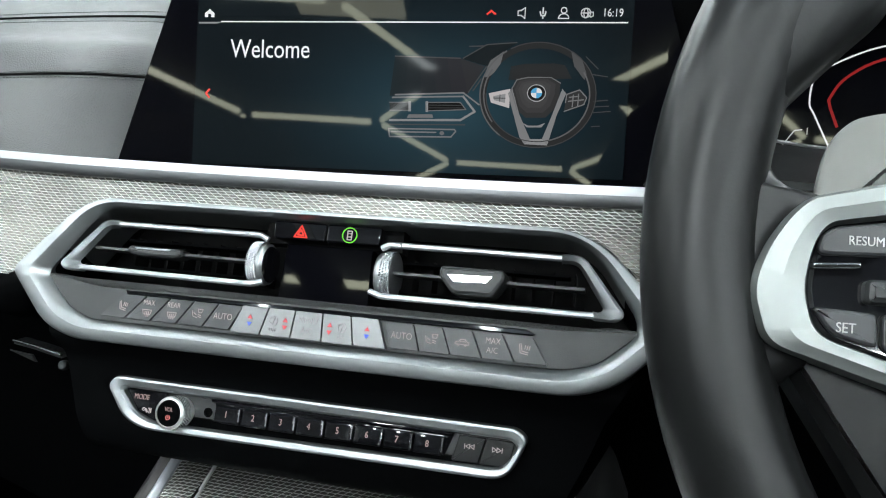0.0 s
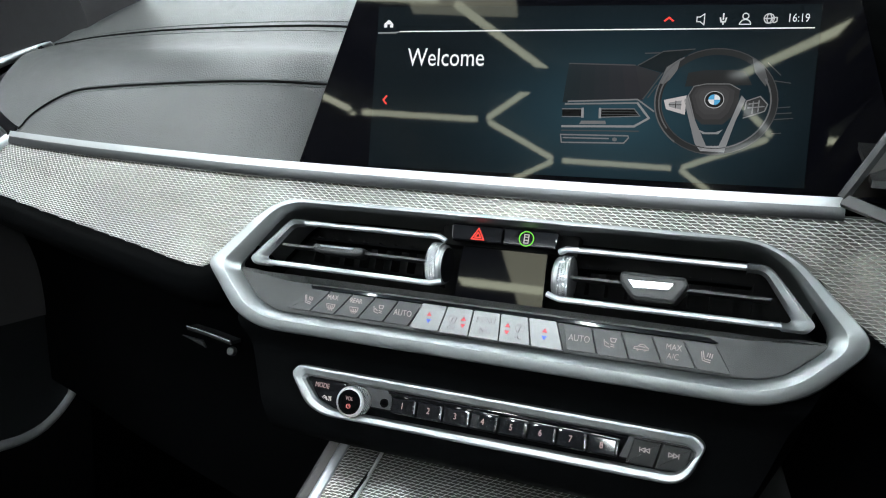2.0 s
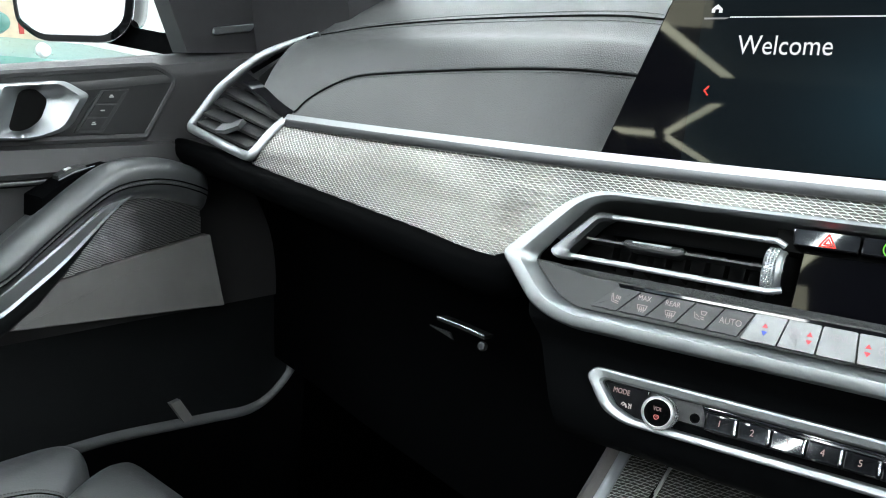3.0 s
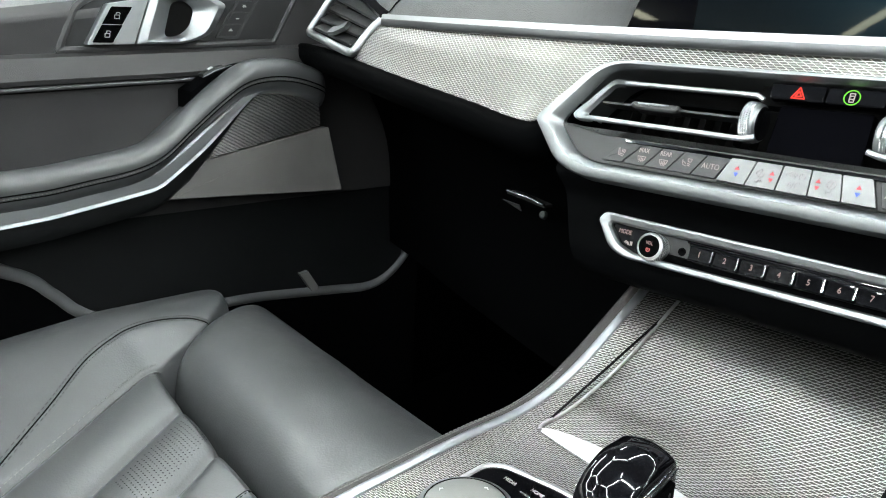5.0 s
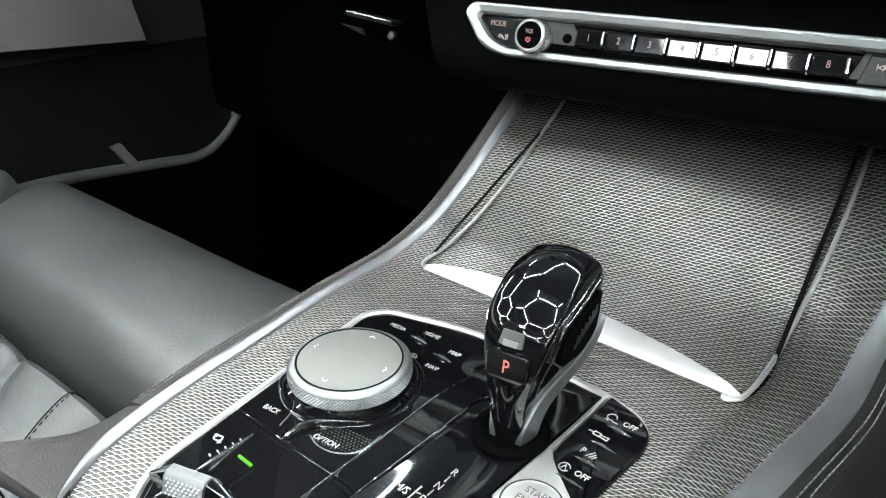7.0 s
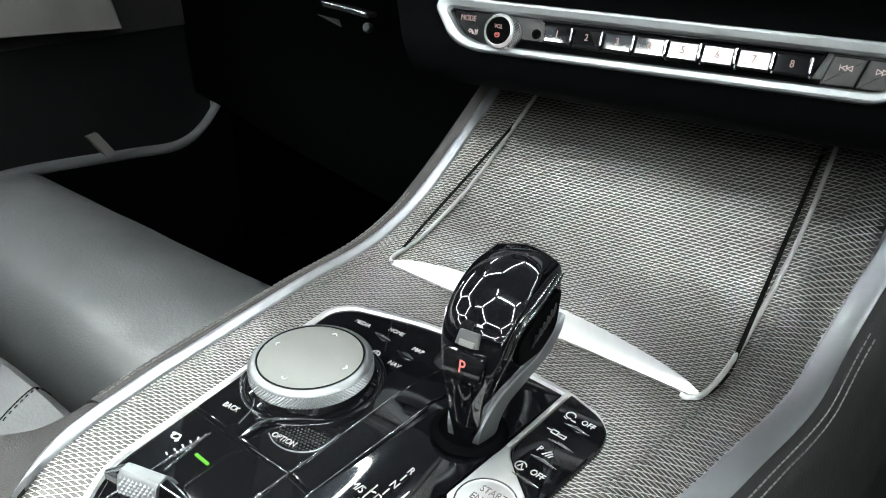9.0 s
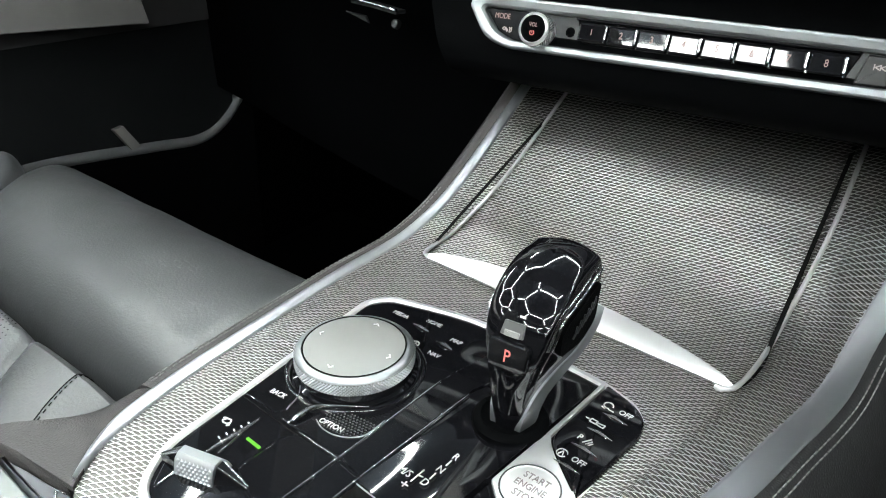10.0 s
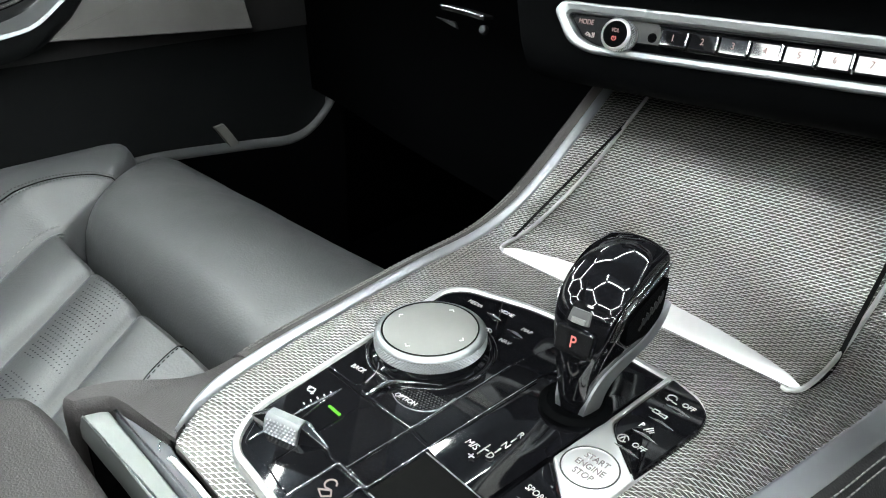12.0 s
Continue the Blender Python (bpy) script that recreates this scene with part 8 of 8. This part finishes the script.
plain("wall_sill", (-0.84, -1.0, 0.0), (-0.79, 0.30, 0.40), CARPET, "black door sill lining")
LINING = surface("roof_lining", (0.09, 0.088, 0.085), 0.9, grain=0.3, size=900)
# unseen roof pieces, added and placed to hold back light from above
for nm, lo, hi in (("ceiling_front", (-0.62, -0.17, 1.25), (0.62, 0.05, 1.29)), ("ceiling_left", (-0.66, -1.62, 1.25), (-0.56, -0.36, 1.29)), ("ceiling_right", (0.56, -1.62, 1.25), (0.66, -0.36, 1.29)), ("ceiling_rear", (-0.62, -1.75, 1.30), (0.62, -1.62, 1.34))):
    plain(nm, lo, hi, LINING, "dark roof lining round the glass roof")
# ---- the studio round the car ----
ROOM = surface("studio_wall", (0.78, 0.79, 0.79), 0.8, grain=0.2, size=60)
CEIL = surface("dark_ceiling", (0.030, 0.038, 0.050), 0.8)
FLOOR = surface("grey_floor", (0.22, 0.22, 0.22), 0.35, grain=0.1, size=40)


def room_box(name, lo, hi, mat_, label):
    bm = bmesh.new()
    box(bm, lo, hi)
    me = bpy.data.meshes.new(name)
    bmesh.ops.recalc_face_normals(bm, faces=bm.faces)
    bm.to_mesh(me)
    bm.free()
    me.materials.append(mat_)
    return tagged(new(name, me), label, name.split("_")[0], kind="structure")


FZ, CZ = -0.42, 2.40
STAND = ((-0.62, 0.45), (0.62, 0.45), (-0.62, -1.4), (0.62, -1.4))
room_box("floor", (-5, -7, FZ - 0.1), (4.5, 2.5, FZ), FLOOR, "grey studio floor")
room_box("ceiling", (-5, -7, CZ), (4.5, 2.5, CZ + 0.1), CEIL, "dark studio ceiling")
room_box("wall_west", (-5.1, -7, FZ), (-5, 2.5, CZ), ROOM, "pale studio wall")
# unseen wall, toned to set how much light returns from the right
room_box("wall_east", (4.5, -7, FZ), (4.6, 2.5, CZ), surface("dark_wall", (0.46, 0.47, 0.48), 0.8, grain=0.2, size=60), "grey studio wall")
# unseen wall, set close and pale to throw light back through the windscreen
room_box("wall_north", (-5, 2.5, FZ), (4.5, 2.6, CZ), ROOM, "pale studio wall")
room_box("wall_south", (-5, -7.1, FZ), (4.5, -7, CZ), ROOM, "pale studio wall")

# unseen glowing panes added in the front wall to light console and trim
for i in range(4):
    x0 = -1.5 + 1.0 * i
    win = room_box("window_%d" % (i + 1), (x0, 2.46, 0.75), (x0 + 0.94, 2.50, 2.30), PANEGLOW, "bright daylit studio window")
# more unseen panes, high on the west wall, added to light the seat
for i in range(3):
    y0 = -3.4 + 1.25 * i
    room_box("window_%d" % (i + 5), (-5.0, y0, 1.40), (-4.96, y0 + 1.15, 2.30), PANEGLOW, "bright daylit studio window")
room_box("trim_window", (-1.56, 2.44, 0.68), (2.50, 2.50, 0.74), ROOM, "white window sill")

# unseen bright panel behind the car, added so the preset keys mirror it
room_box("window_8", (-0.91, -2.88, CZ - 0.03), (-0.37, -2.38, CZ - 0.004), glow("roof_light_pane", (0.96, 1.0, 0.99), 30.0), "bright roof light in the studio ceiling")

# honeycomb of lamp tubes under the ceiling
SIDE = 0.95
verts = {}
edges_ = set()
for i in range(-6, 7):
    for j in range(-6, 7):
        cx_ = 0.27 + SIDE * 1.5 * i
        cy_ = -4.31 + SIDE * math.sqrt(3) * (j + 0.5 * (i % 2))
        if abs(cx_) > 3.6 or cy_ < -5.9 or cy_ > 1.7:
            continue
        hexv = [(round(cx_ + SIDE * math.cos(radians(60 * k)), 3), round(cy_ + SIDE * math.sin(radians(60 * k)), 3)) for k in range(6)]
        for a, b in zip(hexv, hexv[1:] + hexv[:1]):
            edges_.add((min(a, b), max(a, b)))
grid_lamp = thing("honeycomb_lamp", (0, 0, 2.4), "honeycomb of white lamp tubes under the ceiling", "ceiling lamp", kind="")
grid_lamp.location = (0, 0, CZ - 0.05)
bm = bmesh.new()
for (x0, y0), (x1, y1) in sorted(edges_):
    a, b = Vector((x0, y0, CZ - 0.06)), Vector((x1, y1, CZ - 0.06))
    d = (b - a) * 0.06
    sweep(bm, [a + d, b - d], circle(0.021, 6))
me = bpy.data.meshes.new("lamp_tubes")
bm.to_mesh(me)
bm.free()
me.materials.append(LAMP)
ob = new("lamp_tubes", me)
ob.parent = grid_lamp
ob.matrix_parent_inverse = Matrix.Translation(-grid_lamp.location)


# ---- what stands outside the window ----
def room_part(name, bm, mat_, parent, label=""):
    me = bpy.data.meshes.new(name)
    bmesh.ops.recalc_face_normals(bm, faces=bm.faces)
    bm.to_mesh(me)
    bm.free()
    me.materials.append(mat_)
    me.polygons.foreach_set("use_smooth", [True] * len(me.polygons))
    me.set_sharp_from_angle(angle=radians(35))
    ob = new(name, me)
    if parent:
        ob.parent = parent
        ob.matrix_parent_inverse = Matrix.Translation(-parent.location)
    return tagged(ob, label=label)


TEAL = surface("teal_paint", (0.075, 0.205, 0.175), 0.30, coat=0.4, vary=0.05)
CREAM = surface("cream_paint", (0.22, 0.16, 0.08), 0.4)
far_car = new("parked_car")
far_car.location = (-3.2, -0.8, FZ)
tagged(far_car, "teal car parked on the studio floor", "car")
bm = bmesh.new()
rings = []
for y, top, w in ((-3.3, 0.45, 0.70), (-3.1, 0.62, 0.80), (-2.4, 0.72, 0.86), (-0.5, 0.76, 0.88), (0.60, 0.775, 0.88), (1.2, 0.74, 0.86), (1.7, 0.66, 0.80), (1.85, 0.45, 0.70)):
    rings.append([Vector((-3.28 + x * w, y, z)) for x, z in ((-1, FZ + 0.25), (1, FZ + 0.25), (1.02, 0.20), (1.0, top - 0.12), (0.93, top - 0.02), (0.6, top + 0.05), (-0.6, top + 0.05), (-0.93, top - 0.02), (-1.0, top - 0.12), (-1.02, 0.2))])
skin(bm, rings)
room_part("car_body", bm, TEAL, far_car)
bm = bmesh.new()
skin(bm, [[Vector(p) for p in ((-2.52, -2.6, 0.76), (-2.50, 0.62, 0.80), (-4.05, 0.62, 0.80), (-4.05, -2.6, 0.76))], [Vector(p) for p in ((-2.66, -2.0, 1.22), (-2.66, -0.35, 1.24), (-3.9, -0.35, 1.24), (-3.9, -2.0, 1.22))]])
room_part("car_window", bm, surface("tinted_car_glass", (0.10, 0.105, 0.08), 0.08, spec=0.6), far_car, "dusky car windows")
bm = bmesh.new()
skin(bm, [[Vector((x, 0.63 - d, 0.80)), Vector((x, 0.68 - d, 0.80)), Vector((x - 0.16, -0.33 - d, 1.25)), Vector((x - 0.16, -0.38 - d, 1.25))] for x, d in ((-2.50, 0), (-2.46, 0))])
room_part("car_pillar", bm, CREAM, far_car, "tan pillar")
bm = bmesh.new()
skin(bm, [[Vector((x, y, z)) for x, y in inset(rounded([(-3.92, -2.05), (-2.64, -2.05), (-2.64, -0.32), (-3.92, -0.32)], 0.15), d)] for d, z in ((0, 1.215), (0, 1.235), (0.05, 1.262), (0.25, 1.285), (0.45, 1.292))])
room_part("car_roof", bm, TEAL, far_car)
bm = bmesh.new()
lathe(bm, [(0.008, -0.04), (0.026, -0.034), (0.036, 0.0), (0.026, 0.034), (0.008, 0.04)], axes((-2.40, 0.72, 0.845), (0, 1, 0), (0, 0, 1)), 20)
mirror_ = room_part("car_mirror", bm, TEAL, far_car)
bm = bmesh.new()
sweep(bm, [(-2.42, 0.72, 0.815), (-2.46, 0.70, 0.80), (-2.52, 0.68, 0.785)], circle(0.012, 8))
room_part("mirror_stalk", bm, TEAL, mirror_)
bm = bmesh.new()
sweep(bm, [(-2.44, 0.60, 0.815), (-2.43, 0.66, 0.815), (-2.43, 0.72, 0.81)], circle(0.012, 8))
room_part("cowl_strip", bm, ROOM, far_car, "white cowl strip")
bm = bmesh.new()
lathe(bm, [(0.005, -0.02), (0.020, -0.015), (0.024, 0.0), (0.018, 0.015), (0.005, 0.02)], axes((-2.42, 0.865, 0.765), (0, 1, 0), (0, 0, 1)), 20)
room_part("headlight", bm, surface("lamp_glass", (0.75, 0.76, 0.76), 0.15), far_car, "white round headlight")
for wy in (-2.4, 1.0):
    bm = bmesh.new()
    lathe(bm, [(0.12, -0.1), (0.31, -0.1), (0.33, -0.06), (0.33, 0.06), (0.31, 0.1), (0.12, 0.1)], axes((-2.50, wy, FZ + 0.33), (0, 1, 0), (0, 0, 1)), 28)
    room_part("car_wheel", bm, SOFT, far_car)
# a cream notice board with red stripes on the far wall
board = room_box("notice_board", (-4.99, 1.86, 0.55), (-4.95, 2.30, 1.60), surface("cream_board", (0.62, 0.52, 0.38), 0.6), "cream board with red stripes on the wall")
board["kind"], board["category"] = "", "board"
for y0, y1, z0, z1 in ((2.06, 2.09, 0.86, 1.20), (2.16, 2.19, 0.96, 1.20), (2.07, 2.09, 0.72, 0.80)):
    bm = bmesh.new()
    box(bm, (-4.952, y0, z0), (-4.945, y1, z1))
    room_part("red_stripe", bm, bpy.data.materials.get("red_paint") or surface("red_paint", (0.45, 0.06, 0.05), 0.5), board)
# plain stands that carry the cabin floor
for x, y in STAND:
    room_box("trim_stand", (x - 0.06, y - 0.06, FZ), (x + 0.06, y + 0.06, -0.23 if y > 0 else -0.04), SOFT, "plain black stand under the cabin floor")
